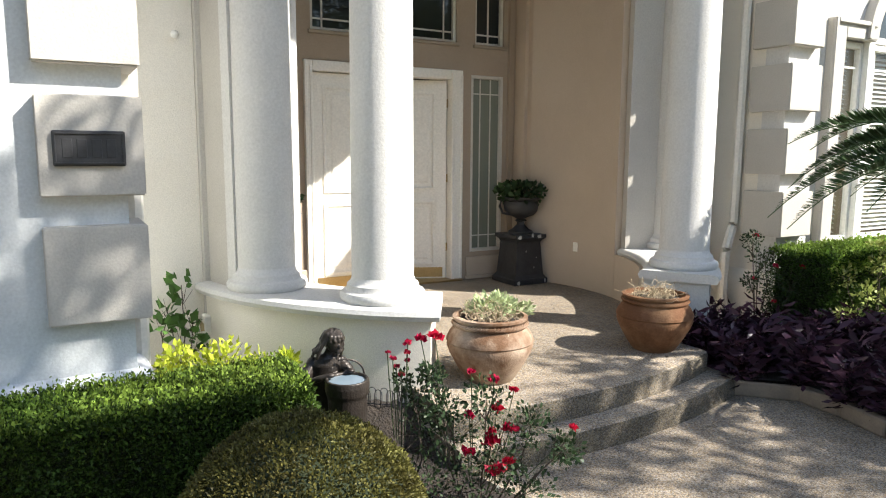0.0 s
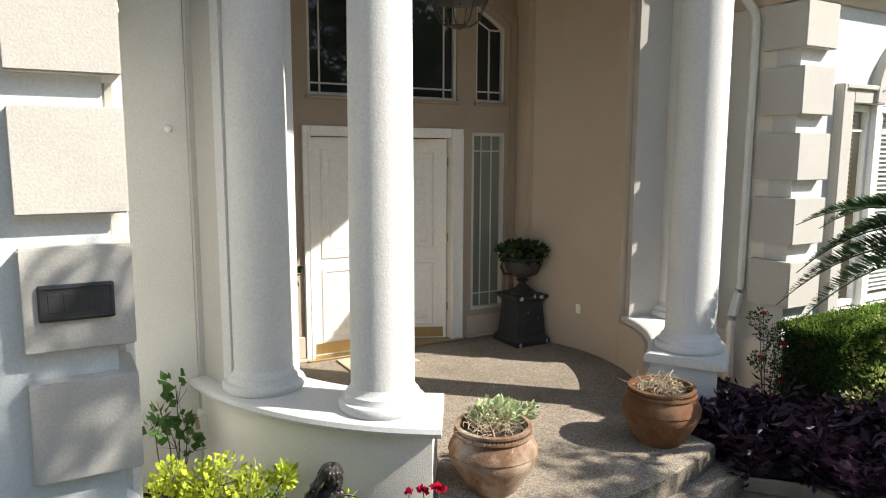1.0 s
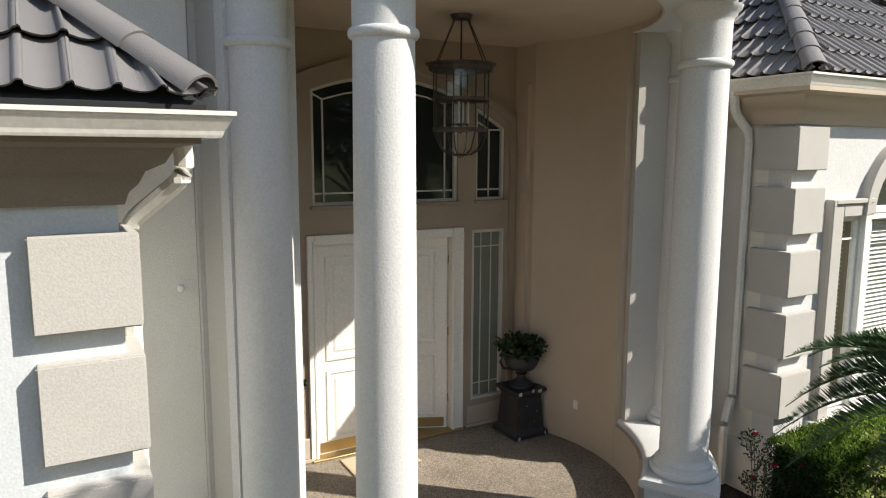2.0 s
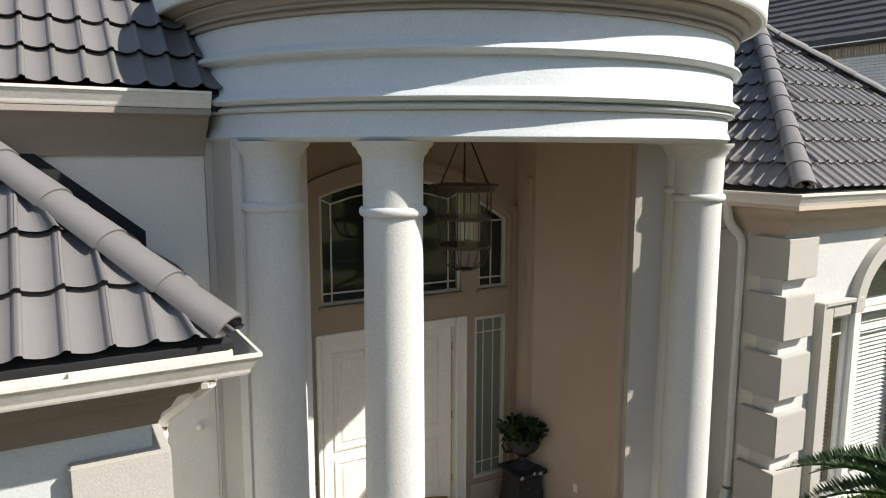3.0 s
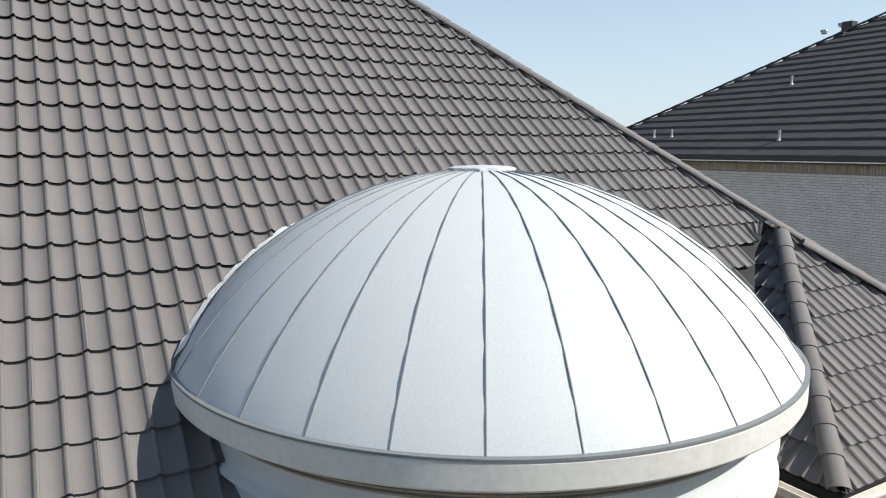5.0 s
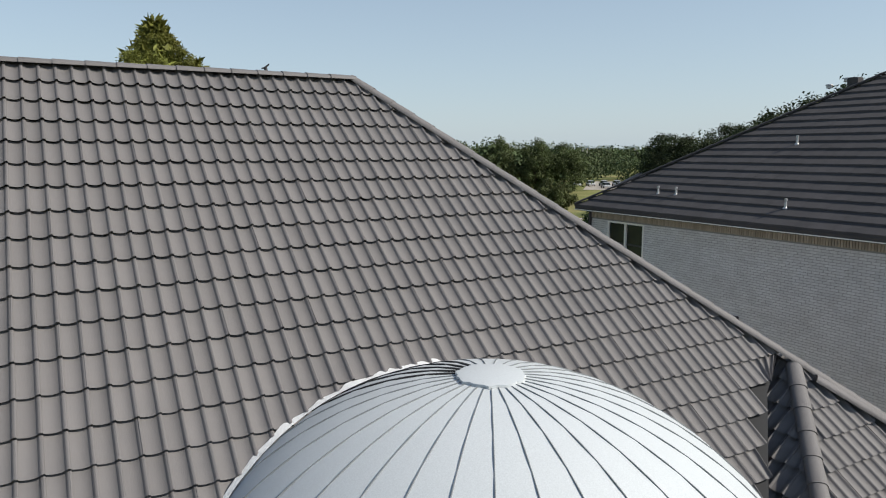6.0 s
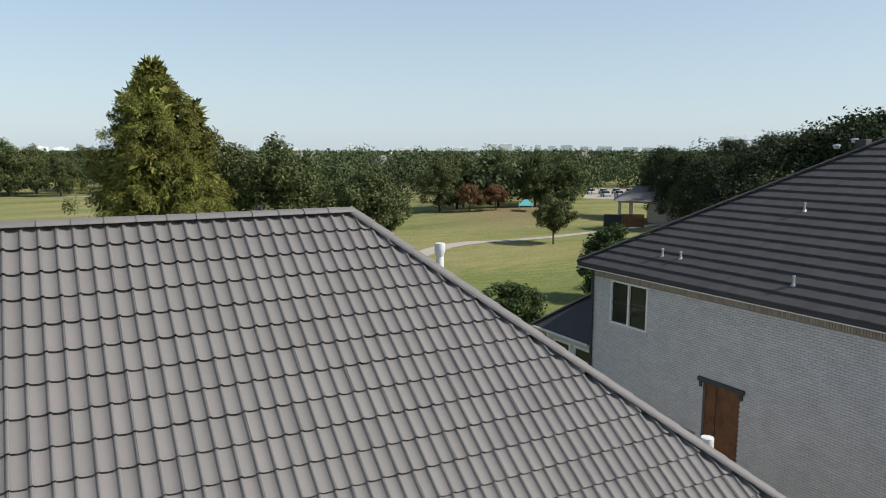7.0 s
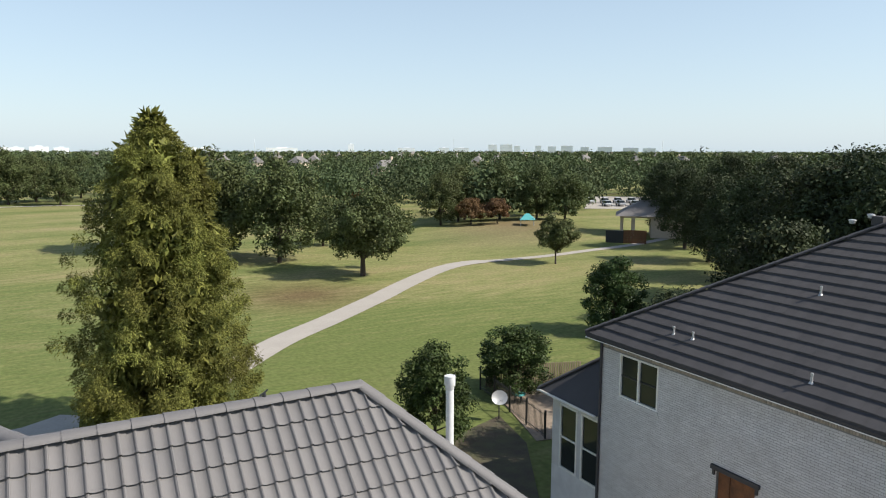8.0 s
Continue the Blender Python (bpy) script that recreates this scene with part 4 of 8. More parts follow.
# ---- columns ----
def build_column():
    ob = thing("column", (0, 0, 0.875), "white stucco round porch column with ring collar", "column", "porch columns")
    part("base", Geo().lathe([(0, 0), (0.285, 0), (0.30, 0.02), (0.302, 0.045), (0.29, 0.068), (0.262, 0.078), (0.255, 0.095), (0.252, 0.118), (0.230, 0.135), (0.218, 0.17), (0, 0.17)], seg=40), COLUMN, ob, smooth=35)
    prof = [(0.0, 0.16)] + [(0.218 - 0.016 * (t ** 1.4), 0.16 + t * 3.50) for t in np.linspace(0, 1, 9)] + [(0.0, 3.66)]
    part("shaft", Geo().lathe(prof, seg=48, cap=False), COLUMN, ob, smooth=35)
    part("collar", Geo().lathe([(0.205, 3.625), (0.222, 3.632), (0.232, 3.65), (0.233, 3.668), (0.224, 3.688), (0.205, 3.695)], seg=40, cap=False), COLUMN, ob, smooth=50)
    part("capital", Geo().lathe([(0.205, 3.69), (0.207, 3.99), (0.215, 4.03), (0.235, 4.05), (0.245, 4.08), (0.27, 4.10), (0.28, 4.13), (0, 4.13)], seg=40, cap=False), COLUMN, ob, smooth=35)
    return ob


AZ = ((-41.7, 2.25), (-67.2, 2.275), (41.5, 2.27), (72.8, 2.51))
first = None
for a, ring_r in AZ:
    x, y = CX + ring_r * math.sin(radians(a)), CY - ring_r * math.cos(radians(a))
    if first is None:
        first = build_column()
        first.matrix_world = pose(x, y, 0.872)
    else:
        copy_thing(first, pose(x, y, 0.872))

# ---- entrance: doors, windows, lantern ----
def panel_leaf(parent_name, x0, x1, z0, z1, m, label):
    """A panelled door leaf in its own axes: hinge edge at local x = 0."""
    w = x1 - x0
    ob = thing(parent_name, (0, 0, 0), label, "door", kind="structure")
    ob.matrix_world = m
    part("leaf", Geo().bevel_box(0, w, 0, 0.045, 0, z1 - z0, 0.004), TRIM, ob)
    h = z1 - z0
    for a, b in ((0.16, 0.98), (1.10, h - 0.13)):
        g = Geo()
        for k, (i, d) in enumerate(((0.0, -0.014), (0.03, -0.018), (0.05, -0.003), (0.085, -0.002), (0.11, -0.012))):
            g.v += [(0.13 + i, d, a + i), (w - 0.13 - i, d, a + i), (w - 0.13 - i, d, b - i), (0.13 + i, d, b - i)]
        for k in range(4):
            g.f += [(k * 4 + i, k * 4 + (i + 1) % 4, k * 4 + 4 + (i + 1) % 4, k * 4 + 4 + i) for i in range(4)]
        g.f.append((16, 17, 18, 19))
        g.v += [(0.13, 0.0, a), (w - 0.13, 0.0, a), (w - 0.13, 0.0, b), (0.13, 0.0, b)]
        g.f += [(20 + i, 20 + (i + 1) % 4, (i + 1) % 4, i) for i in range(4)]
        part("panel", g, TRIM, ob)
    part("kick_plate", Geo().box(0.04, w - 0.04, -0.006, -0.001, 0.02, 0.14), BRASS, ob, "aged brass kick plate")
    return ob


panel_leaf("door_1", 0, 0.855, FLOOR + 0.02, 2.76, pose(2.51, DY + 0.06, FLOOR + 0.02), "cream panelled wooden entrance door leaf, closed")
d2 = panel_leaf("door_2", 0, 0.855, FLOOR + 0.02, 2.76, pose(0, 0, 0), "cream panelled wooden entrance door leaf, standing ajar")
d2.matrix_world = Matrix.Translation((4.218, DY + 0.06, FLOOR + 0.02)) @ pose(0, 0, 0, 0, 0, -24) @ pose(-0.855, 0, 0)
g = Geo()
for z in (0.35, 1.2, 2.1):
    g.tube([(0.862, -0.004, z), (0.862, -0.004, z + 0.1)], 0.008, 6)
part("hinge", g, BRASS, d2, "small brass hinges")
fr = thing("door_frame", (DX, DY, FLOOR), "cream painted wooden entrance door frame with stepped casing", "door frame", kind="structure")
for x0, x1 in ((2.41 - DX, 2.505 - DX), (4.24 - DX, 4.40 - DX)):
    part("jamb", Geo().bevel_box(x0, x1, -0.025, 0.16, 0.0, 2.56, 0.006), TRIM, fr)
    part("casing", Geo().bevel_box(x0 - 0.0, x0 + 0.035, -0.045, -0.02, 0.0, 2.56, 0.005).bevel_box(x1 - 0.03, x1, -0.035, -0.02, 0, 2.50, 0.005), TRIM, fr)
part("head", Geo().bevel_box(2.505 - DX, 4.24 - DX, -0.025, 0.16, 2.45, 2.56, 0.006), TRIM, fr)
part("threshold", Geo().bevel_box(2.42 - DX, 4.39 - DX, -0.08, 0.2, -0.005, 0.02, 0.006), BRASS, fr, "worn brass threshold")
mat_ = solid("door_mat", Geo().bevel_box(2.7, 3.5, 6.72, 7.18, FLOOR + 0.001, FLOOR + 0.018, 0.004), DRY, "tan coir door mat on the porch floor", "door mat", kind="thing")


def muntin_bar(g, a, b, y, w=0.009):
    a, b = Vector((a[0], y, a[1])), Vector((b[0], y, b[1]))
    d = (b - a).normalized()
    s = Vector((-d.z, 0, d.x)) * w
    k = Vector((0, 0.012, 0))
    g.add([a - s, b - s, b + s, a + s, a - s + k, b - s + k, b + s + k, a + s + k], [(0, 1, 2, 3), (7, 6, 5, 4), (0, 4, 5, 1), (3, 2, 6, 7), (0, 3, 7, 4), (1, 5, 6, 2)])


def transom(x0, x1, label):
    ob = thing("window_transom", ((x0 + x1) / 2, DY, 3.2), label, "window", kind="structure")
    cx = (x0 + x1) / 2
    n = 12
    xs = [x0 + (x1 - x0) * i / n for i in range(n + 1)]
    top = [(x, arch(x)) for x in xs]
    outer = [(x0, 3.2), (x1, 3.2)] + top[::-1]
    def inset(d):
        ys = [min(max(x, x0 + d), x1 - d) for x in xs]
        return [(x0 + d, 3.2 + d), (x1 - d, 3.2 + d)] + [(x, arch(x) - d) for x in ys][::-1]
    g = Geo()
    inn = inset(0.035)
    m = len(outer)
    v = [(a - cx, 0.03, b - 3.2) for a, b in outer] + [(a - cx, 0.03, b - 3.2) for a, b in inn] + [(a - cx, 0.09, b - 3.2) for a, b in inn]
    g.add(v, [(i, (i + 1) % m, m + (i + 1) % m, m + i) for i in range(m)] + [(m + i, m + (i + 1) % m, 2 * m + (i + 1) % m, 2 * m + i) for i in range(m)])
    part("window_frame", g, MUNTIN, ob, "pale painted window frame")
    g = Geo().add([(a - cx, 0.075, b - 3.2) for a, b in inn], [tuple(range(m))])
    part("pane", g, GLASS, ob, "dark reflecting glass")
    g = Geo()
    o = 0.15 if x1 - x0 > 1 else 0.2
    left = x0 + o if x1 - x0 > 1 or x0 < DX else x0 + 0.03
    bars = [((x0 + 0.03, 3.2 + 0.13), (x1 - 0.03, 3.2 + 0.13))]
    for x, e in ((x0 + o, x0), (x1 - o, x1)):
        if x1 - x0 < 1 and ((e == x0) == (x0 > DX)):
            continue
        bars.append(((x, 3.22), (x, arch(x) - 0.15)))
        bars.append(((x, arch(x) - 0.15), (e, arch(e) - 0.02)))
    lo = x0 + o if (x1 - x0 > 1 or x0 < DX) else x0 + 0.03
    hi = x1 - o if (x1 - x0 > 1 or x0 > DX) else x1 - 0.03
    ys = [lo + (hi - lo) * i / 6 for i in range(7)]
    bars += [((p, arch(p) - 0.15), (q, arch(q) - 0.15)) for p, q in zip(ys, ys[1:])]
    for a, b in bars:
        muntin_bar(g, (a[0] - cx, a[1] - 3.2), (b[0] - cx, b[1] - 3.2), 0.06)
    part("muntin", g, MUNTIN, ob, "thin white muntin bars")
    part("window_sill", Geo().bevel_box(x0 - 0.03 - cx, x1 + 0.03 - cx, -0.035, 0.03, -0.04, 0.0, 0.006), FRAME, ob, "brown stucco sill")


transom(2.50, 4.32, "wide arched transom window with dark glass above door")
transom(4.58, 5.0, "narrow arched transom window with dark glass")
transom(1.84, 2.26, "narrow arched transom window with dark glass")


def sidelight(x0, x1):
    ob = thing("window_sidelight", ((x0 + x1) / 2, DY, 0.66), "tall leaded sidelight window beside the entrance door", "window", kind="structure")
    w, h = (x1 - x0) / 2, 2.18
    part("window_frame", Geo().bevel_box(-w, -w + 0.035, 0.0, 0.09, 0, h, 0.005).bevel_box(w - 0.035, w, 0.0, 0.09, 0, h, 0.005)
         .bevel_box(-w + 0.035, w - 0.035, 0.0, 0.09, 0, 0.04, 0.005).bevel_box(-w + 0.035, w - 0.035, 0.0, 0.09, h - 0.04, h, 0.005), MUNTIN, ob, "pale painted frame")
    part("pane", Geo().box(-w + 0.03, w - 0.03, 0.055, 0.06, 0.03, h - 0.03), GLASS_LIGHT, ob, "green-grey obscured glass")
    g = Geo()
    for x in (-0.075, 0.075):
        muntin_bar(g, (x, 0.03), (x, h - 0.03), 0.045, 0.007)
    for z in (0.2, h - 0.22):
        muntin_bar(g, (-w + 0.03, z), (w - 0.03, z), 0.045, 0.007)
    part("muntin", g, MUNTIN, ob, "thin white muntin bars")
    part("apron", Geo().bevel_box(-w - 0.06, w + 0.10, -0.03, 0.0, -0.30, -0.06, 0.008).bevel_box(-w - 0.08, w + 0.12, -0.05, 0.0, -0.34, -0.30, 0.006), TAN, ob)


sidelight(4.53, 5.0)
sidelight(1.84, 2.31)
g = Geo()
for i in range(24):
    x0, x1 = 1.78 + (5.06 - 1.78) * i / 24, 1.78 + (5.06 - 1.78) * (i + 1) / 24
    a, b = arch(x0) + 0.10, arch(x1) + 0.10
    g.add([(x0, DY - 0.05, a), (x1, DY - 0.05, b), (x1, DY - 0.05, b + 0.11), (x0, DY - 0.05, a + 0.11), (x0, DY, a), (x1, DY, b), (x1, DY, b + 0.11), (x0, DY, a + 0.11)],
          [(0, 1, 2, 3), (0, 4, 5, 1), (3, 2, 6, 7)])
g.box(5.06, 5.14, DY - 0.05, DY, FLOOR, arch(5.06) + 0.2)
g.box(1.70, 1.78, DY - 0.05, DY, FLOOR, arch(1.78) + 0.2)
solid("trim_arch", g, TAN_SHADED, "tan stucco arched moulding around the entrance, porch shade put into its brown", "moulding")


def lantern():
    ob = thing("hanging_lantern", (3.51, 5.94, 3.76), "large bronze and glass hanging lantern under porch ceiling", "lantern")
    n = 8
    for z, r, h in ((0.78, 0.30, 0.05), (0.50, 0.275, 0.035), (0.22, 0.265, 0.035)):
        part("hoop", Geo().lathe([(r - 0.02, z), (r, z + 0.004), (r + 0.012, z + h), (r - 0.02, z + h)], seg=n * 2), BRONZE, ob)
    part("crown", Geo().lathe([(0.22, 0.83), (0.33, 0.835), (0.345, 0.85), (0.24, 0.86)], seg=n * 2), BRONZE, ob)
    for i in range(n):
        a = 2 * math.pi * i / n
        c, s = math.cos(a), math.sin(a)
        part("bar", Geo().tube([(0.27 * c, 0.27 * s, 0.80), (0.265 * c, 0.265 * s, 0.22), (0.19 * c, 0.19 * s, 0.05), (0.10 * c, 0.10 * s, 0.0)], 0.007, 5), BRONZE, ob)
        b = 2 * math.pi * (i + 1) / n
        d, e = math.cos(b), math.sin(b)
        g = Geo()
        prof = ((0.262, 0.80), (0.258, 0.22), (0.18, 0.05), (0.09, 0.003))
        g.add([(r * c, r * s, z) for r, z in prof] + [(r * d, r * e, z) for r, z in prof], [(i2, i2 + 1, i2 + 5, i2 + 4) for i2 in range(3)])
        pane = part("pane", g, LANTERN_GLASS, ob, "clear bevelled glass pane")
        pane.visible_shadow = False
    part("finial", Geo().lathe([(0.0, -0.03), (0.02, -0.02), (0.1, 0.0), (0.09, 0.012), (0, 0.012)], seg=12), BRONZE, ob)
    for i in range(4):
        a = 2 * math.pi * (i + 0.5) / 4
        part("candle", Geo().tube([(0.07 * math.cos(a), 0.07 * math.sin(a), 0.30), (0.07 * math.cos(a), 0.07 * math.sin(a), 0.52)], 0.014, 8), TRIM_WHITE, ob, "white candle sleeve")
    part("stem", Geo().tube([(0, 0, 0.2), (0, 0, 0.85)], 0.012, 6).tube([(-0.07, 0, 0.29), (0.07, 0, 0.29)], 0.007, 5).tube([(0, -0.07, 0.29), (0, 0.07, 0.29)], 0.007, 5), BRONZE, ob)
    for i in range(6):
        a = 2 * math.pi * i / 6
        part("hanger", Geo().tube([(0.27 * math.cos(a), 0.27 * math.sin(a), 0.85), (0.06 * math.cos(a), 0.06 * math.sin(a), 1.285)], 0.006, 5), BRONZE, ob)
    part("ceiling_rose", Geo().lathe([(0.0, 1.25), (0.09, 1.26), (0.11, 1.30), (0, 1.30)], seg=16), BRONZE, ob)


lantern()


# ---- window of the right wing ----
def wing_window():
    ob = thing("window_palladian", (7.36, 4.5, 0.9), "white arched three-part window with closed horizontal blinds", "window", kind="structure")
    def P(x0, x1, y0, y1, z0, z1, b=0.008):
        return Geo().bevel_box(x0 - 7.36, x1 - 7.36, y0 - 4.5, y1 - 4.5, z0 - 0.9, z1 - 0.9, b)
    # stepped stucco surround
    for x0, x1, z0, z1 in ((7.12, 7.36, 0.85, 3.31), (7.36, 7.93, 3.12, 3.31), (9.31, 9.88, 3.12, 3.31), (9.88, 10.12, 0.85, 3.31)):
        part("surround", P(x0, x1, 4.43, 4.51, z0, z1), QUOIN, ob, "raised stucco surround")
    part("surround_bead", P(7.12, 7.17, 4.40, 4.44, 0.85, 3.31).bevel_box(-0.19, 0.52, -0.10, -0.06, 2.36, 2.41, 0.008), QUOIN, ob)
    g = Geo()
    n = 24
    for r0, r1, y in ((0.68, 0.86, -0.075), (0.84, 0.90, -0.107)):
        v = []
        for i in range(n + 1):
            a = math.pi * i / n
            v += [(8.62 - 7.36 + r * math.cos(a) * 1.0, yy, 3.14 - 0.9 + r * math.sin(a) * 0.9 / 0.68 * 0.72) for r, yy in ((r0, y), (r1, y), (r1, 0.01), (r0, 0.01))]
        g.add(v, [(i * 4 + k, i * 4 + (k + 1) % 4, i * 4 + 4 + (k + 1) % 4, i * 4 + 4 + k) for i in range(n) for k in range(4)])
    part("arch_surround", g, QUOIN, ob, "raised stucco arch", smooth=40)
    part("window_sill", P(7.05, 10.2, 4.38, 4.52, 0.82, 0.90), TRIM_WHITE, ob)
    for x0, x1, top in ((7.36, 7.90, 3.12), (8.02, 9.22, 3.12), (9.34, 9.88, 3.12)):
        part("sash", P(x0, x0 + 0.055, 4.56, 4.63, 0.92, top).bevel_box(x1 - 0.055 - 7.36, x1 - 7.36, 0.06, 0.13, 0.02, top - 0.9, 0.006)
             .bevel_box(x0 + 0.055 - 7.36, x1 - 0.055 - 7.36, 0.06, 0.13, 0.02, 0.09, 0.006).bevel_box(x0 + 0.055 - 7.36, x1 - 0.055 - 7.36, 0.06, 0.13, top - 0.97, top - 0.9, 0.006), TRIM_WHITE, ob, "white painted sash")
        pane = part("pane", Geo().add([(x0 + 0.05 - 7.36, 0.1, 0.07), (x1 - 0.05 - 7.36, 0.1, 0.07), (x1 - 0.05 - 7.36, 0.1, top - 0.95), (x0 + 0.05 - 7.36, 0.1, top - 0.95)], [(0, 1, 2, 3)]), LANTERN_GLASS, ob, "clear glass")
        pane.visible_shadow = False
        g = Geo()
        muntin_bar(g, (x0 + 0.06 - 7.36, top - 0.27 - 0.9), (x1 - 0.06 - 7.36, top - 0.27 - 0.9), 0.092, 0.011)
        muntin_bar(g, (x0 + 0.17 - 7.36, 0.08), (x0 + 0.17 - 7.36, top - 0.95), 0.092, 0.011)
        part("muntin", g, TRIM_WHITE, ob)
        one = Geo().add([(x0 + 0.06 - 7.36, 0.19, -0.016), (x1 - 0.06 - 7.36, 0.19, -0.016), (x1 - 0.06 - 7.36, 0.235, 0.018), (x0 + 0.06 - 7.36, 0.235, 0.018),
                         (x0 + 0.06 - 7.36, 0.19, -0.013), (x1 - 0.06 - 7.36, 0.19, -0.013), (x1 - 0.06 - 7.36, 0.235, 0.021), (x0 + 0.06 - 7.36, 0.235, 0.021)],
                        [(3, 2, 1, 0), (4, 5, 6, 7), (0, 1, 5, 4), (2, 3, 7, 6)]).mesh("blind_slat", BLIND)
        for k in range(int((top - 1.02) / 0.052)):
            s = new("blind_slat", one)
            s.parent = ob
            s.location = (0, 0, 0.12 + k * 0.052)
    for x0, x1 in ((7.90, 8.02), (9.22, 9.34)):
        part("mullion", P(x0, x1, 4.50, 4.63, 0.9, 3.14), TRIM_WHITE, ob)
    part("transom_bar", P(7.95, 9.30, 4.55, 4.63, 3.12, 3.20), TRIM_WHITE, ob)
    g = Geo()
    v = [(8.62 - 7.36 + 0.68 * math.cos(math.pi * i / 20), 0.11, 3.18 - 0.9 + 0.88 * math.sin(math.pi * i / 20)) for i in range(21)]
    g.add(v, [tuple(range(21))])
    part("pane", g, GLASS, ob, "dark arched glass")
    # plain added sheet; its brown stands for the dim unseen room
    part("back_sheet", P(7.3, 9.95, 4.80, 4.82, 0.85, 4.2), FRAME, ob, "tan sheet behind the blinds, stands in for the dim room")


wing_window()


# ---- downspouts ----
def downspout(pts, label, w=0.04):
    g = Geo()
    pts = [Vector(p) for p in pts]
    fine = [pts[0]]
    for a, b, c in zip(pts, pts[1:], pts[2:]):
        r = min(0.09, (b - a).length / 2, (c - b).length / 2)
        p, q = b + (a - b).normalized() * r, b + (c - b).normalized() * r
        for t in (0, 0.25, 0.5, 0.75, 1):
            fine.append(p * (1 - t) ** 2 + b * 2 * t * (1 - t) + q * t * t)
    fine.append(pts[-1])
    g.tube(fine, w, 8)
    ob = thing("downspout", pts[-1], label, "downspout")
    ob.location = (0, 0, 0)
    part("pipe", g, GUTTER, ob, smooth=35)
    for i in (len(fine) // 3, len(fine) - 2):
        p = fine[i]
        part("strap", Geo().ring(w - 0.005, w + 0.006, p.z - 0.015, p.z + 0.015, p.x, p.y, 0, 359, 10), GUTTER, ob)


downspout([(0.66, 4.02, 3.86), (0.68, 4.02, 3.66), (0.40, 4.22, 3.40), (0.38, 4.22, 0.15)], "cream metal downspout with elbow under wing gutter", 0.05)
downspout([(6.22, 5.0, 4.42), (6.24, 5.0, 4.20), (6.45, 4.97, 4.0), (6.45, 4.97, 1.15), (6.25, 4.9, 0.85), (6.25, 4.9, 0.2)], "cream metal downspout beside the quoined corner", 0.05)


# ---- number plate, bulb, outlet ----
def number_plate():
    ob = thing("number_plate", (0.165, 3.772, 1.905), "black cast number plaque on stucco quoin block", "plaque")
    part("plate", Geo().bevel_box(-0.158, 0.158, -0.022, 0.0, -0.085, 0.085, 0.006), BLACKIRON, ob)
    part("border", Geo().bevel_box(-0.15, 0.15, -0.028, -0.02, 0.066, 0.075, 0.002).bevel_box(-0.15, 0.15, -0.028, -0.02, -0.075, -0.066, 0.002)
         .bevel_box(-0.15, -0.142, -0.028, -0.02, -0.066, 0.066, 0.002).bevel_box(0.142, 0.15, -0.028, -0.02, -0.066, 0.066, 0.002), BLACKIRON, ob)
    for x in (-0.095, -0.032, 0.032, 0.095):
        part("bar_mark", Geo().bevel_box(x - 0.022, x + 0.022, -0.025, -0.021, -0.045, 0.045, 0.002), BLACKIRON, ob, "plain raised bar")


number_plate()
ob = thing("wall_bulb", (0.86, 5.67, 2.76), "small round white fitting on cream wall", "wall fitting")
part("socket", Geo().tube([(0, 0.0, 0), (0, -0.05, 0)], 0.02, 8), TRIM_WHITE, ob)
part("bulb", Geo().ball((0, -0.07, 0), 0.03), TRIM_WHITE, ob)
az = math.atan2(5.33 - CX, CY - 6.28)
ob = thing("wall_outlet", (CX + 1.884 * math.sin(az), CY - 1.884 * math.cos(az), 0.80), "cream plastic outlet plate on curved porch wall", "outlet", turn=math.degrees(az) - 180 + 0)
part("plate", Geo().bevel_box(-0.035, 0.035, -0.004, 0.008, -0.055, 0.055, 0.003), TRIM, ob)
part("socket", Geo().bevel_box(-0.016, 0.016, 0.007, 0.010, 0.008, 0.035, 0.001).bevel_box(-0.016, 0.016, 0.007, 0.010, -0.035, -0.008, 0.001), FRAME, ob)


# ---- urns, pots, fountain ----
def cluster_leaves(name, n, centre, radii, size, mat, seed, up=0.3, hollow=0.5, width=0.5):
    r = np.random.default_rng(seed)
    d = r.normal(size=(n, 3))
    d /= np.linalg.norm(d, axis=1, keepdims=True)
    q = d * (hollow + (1 - hollow) * r.random((n, 1)) ** 0.6)
    pos = np.array(centre) + q * np.array(radii)
    way = d + r.normal(size=(n, 3)) * 0.6 + np.array([0, 0, up])
    return leaf_mesh(name, pos, way, size * (0.6 + 0.8 * r.random(n)), mat, width, 0.12, r)


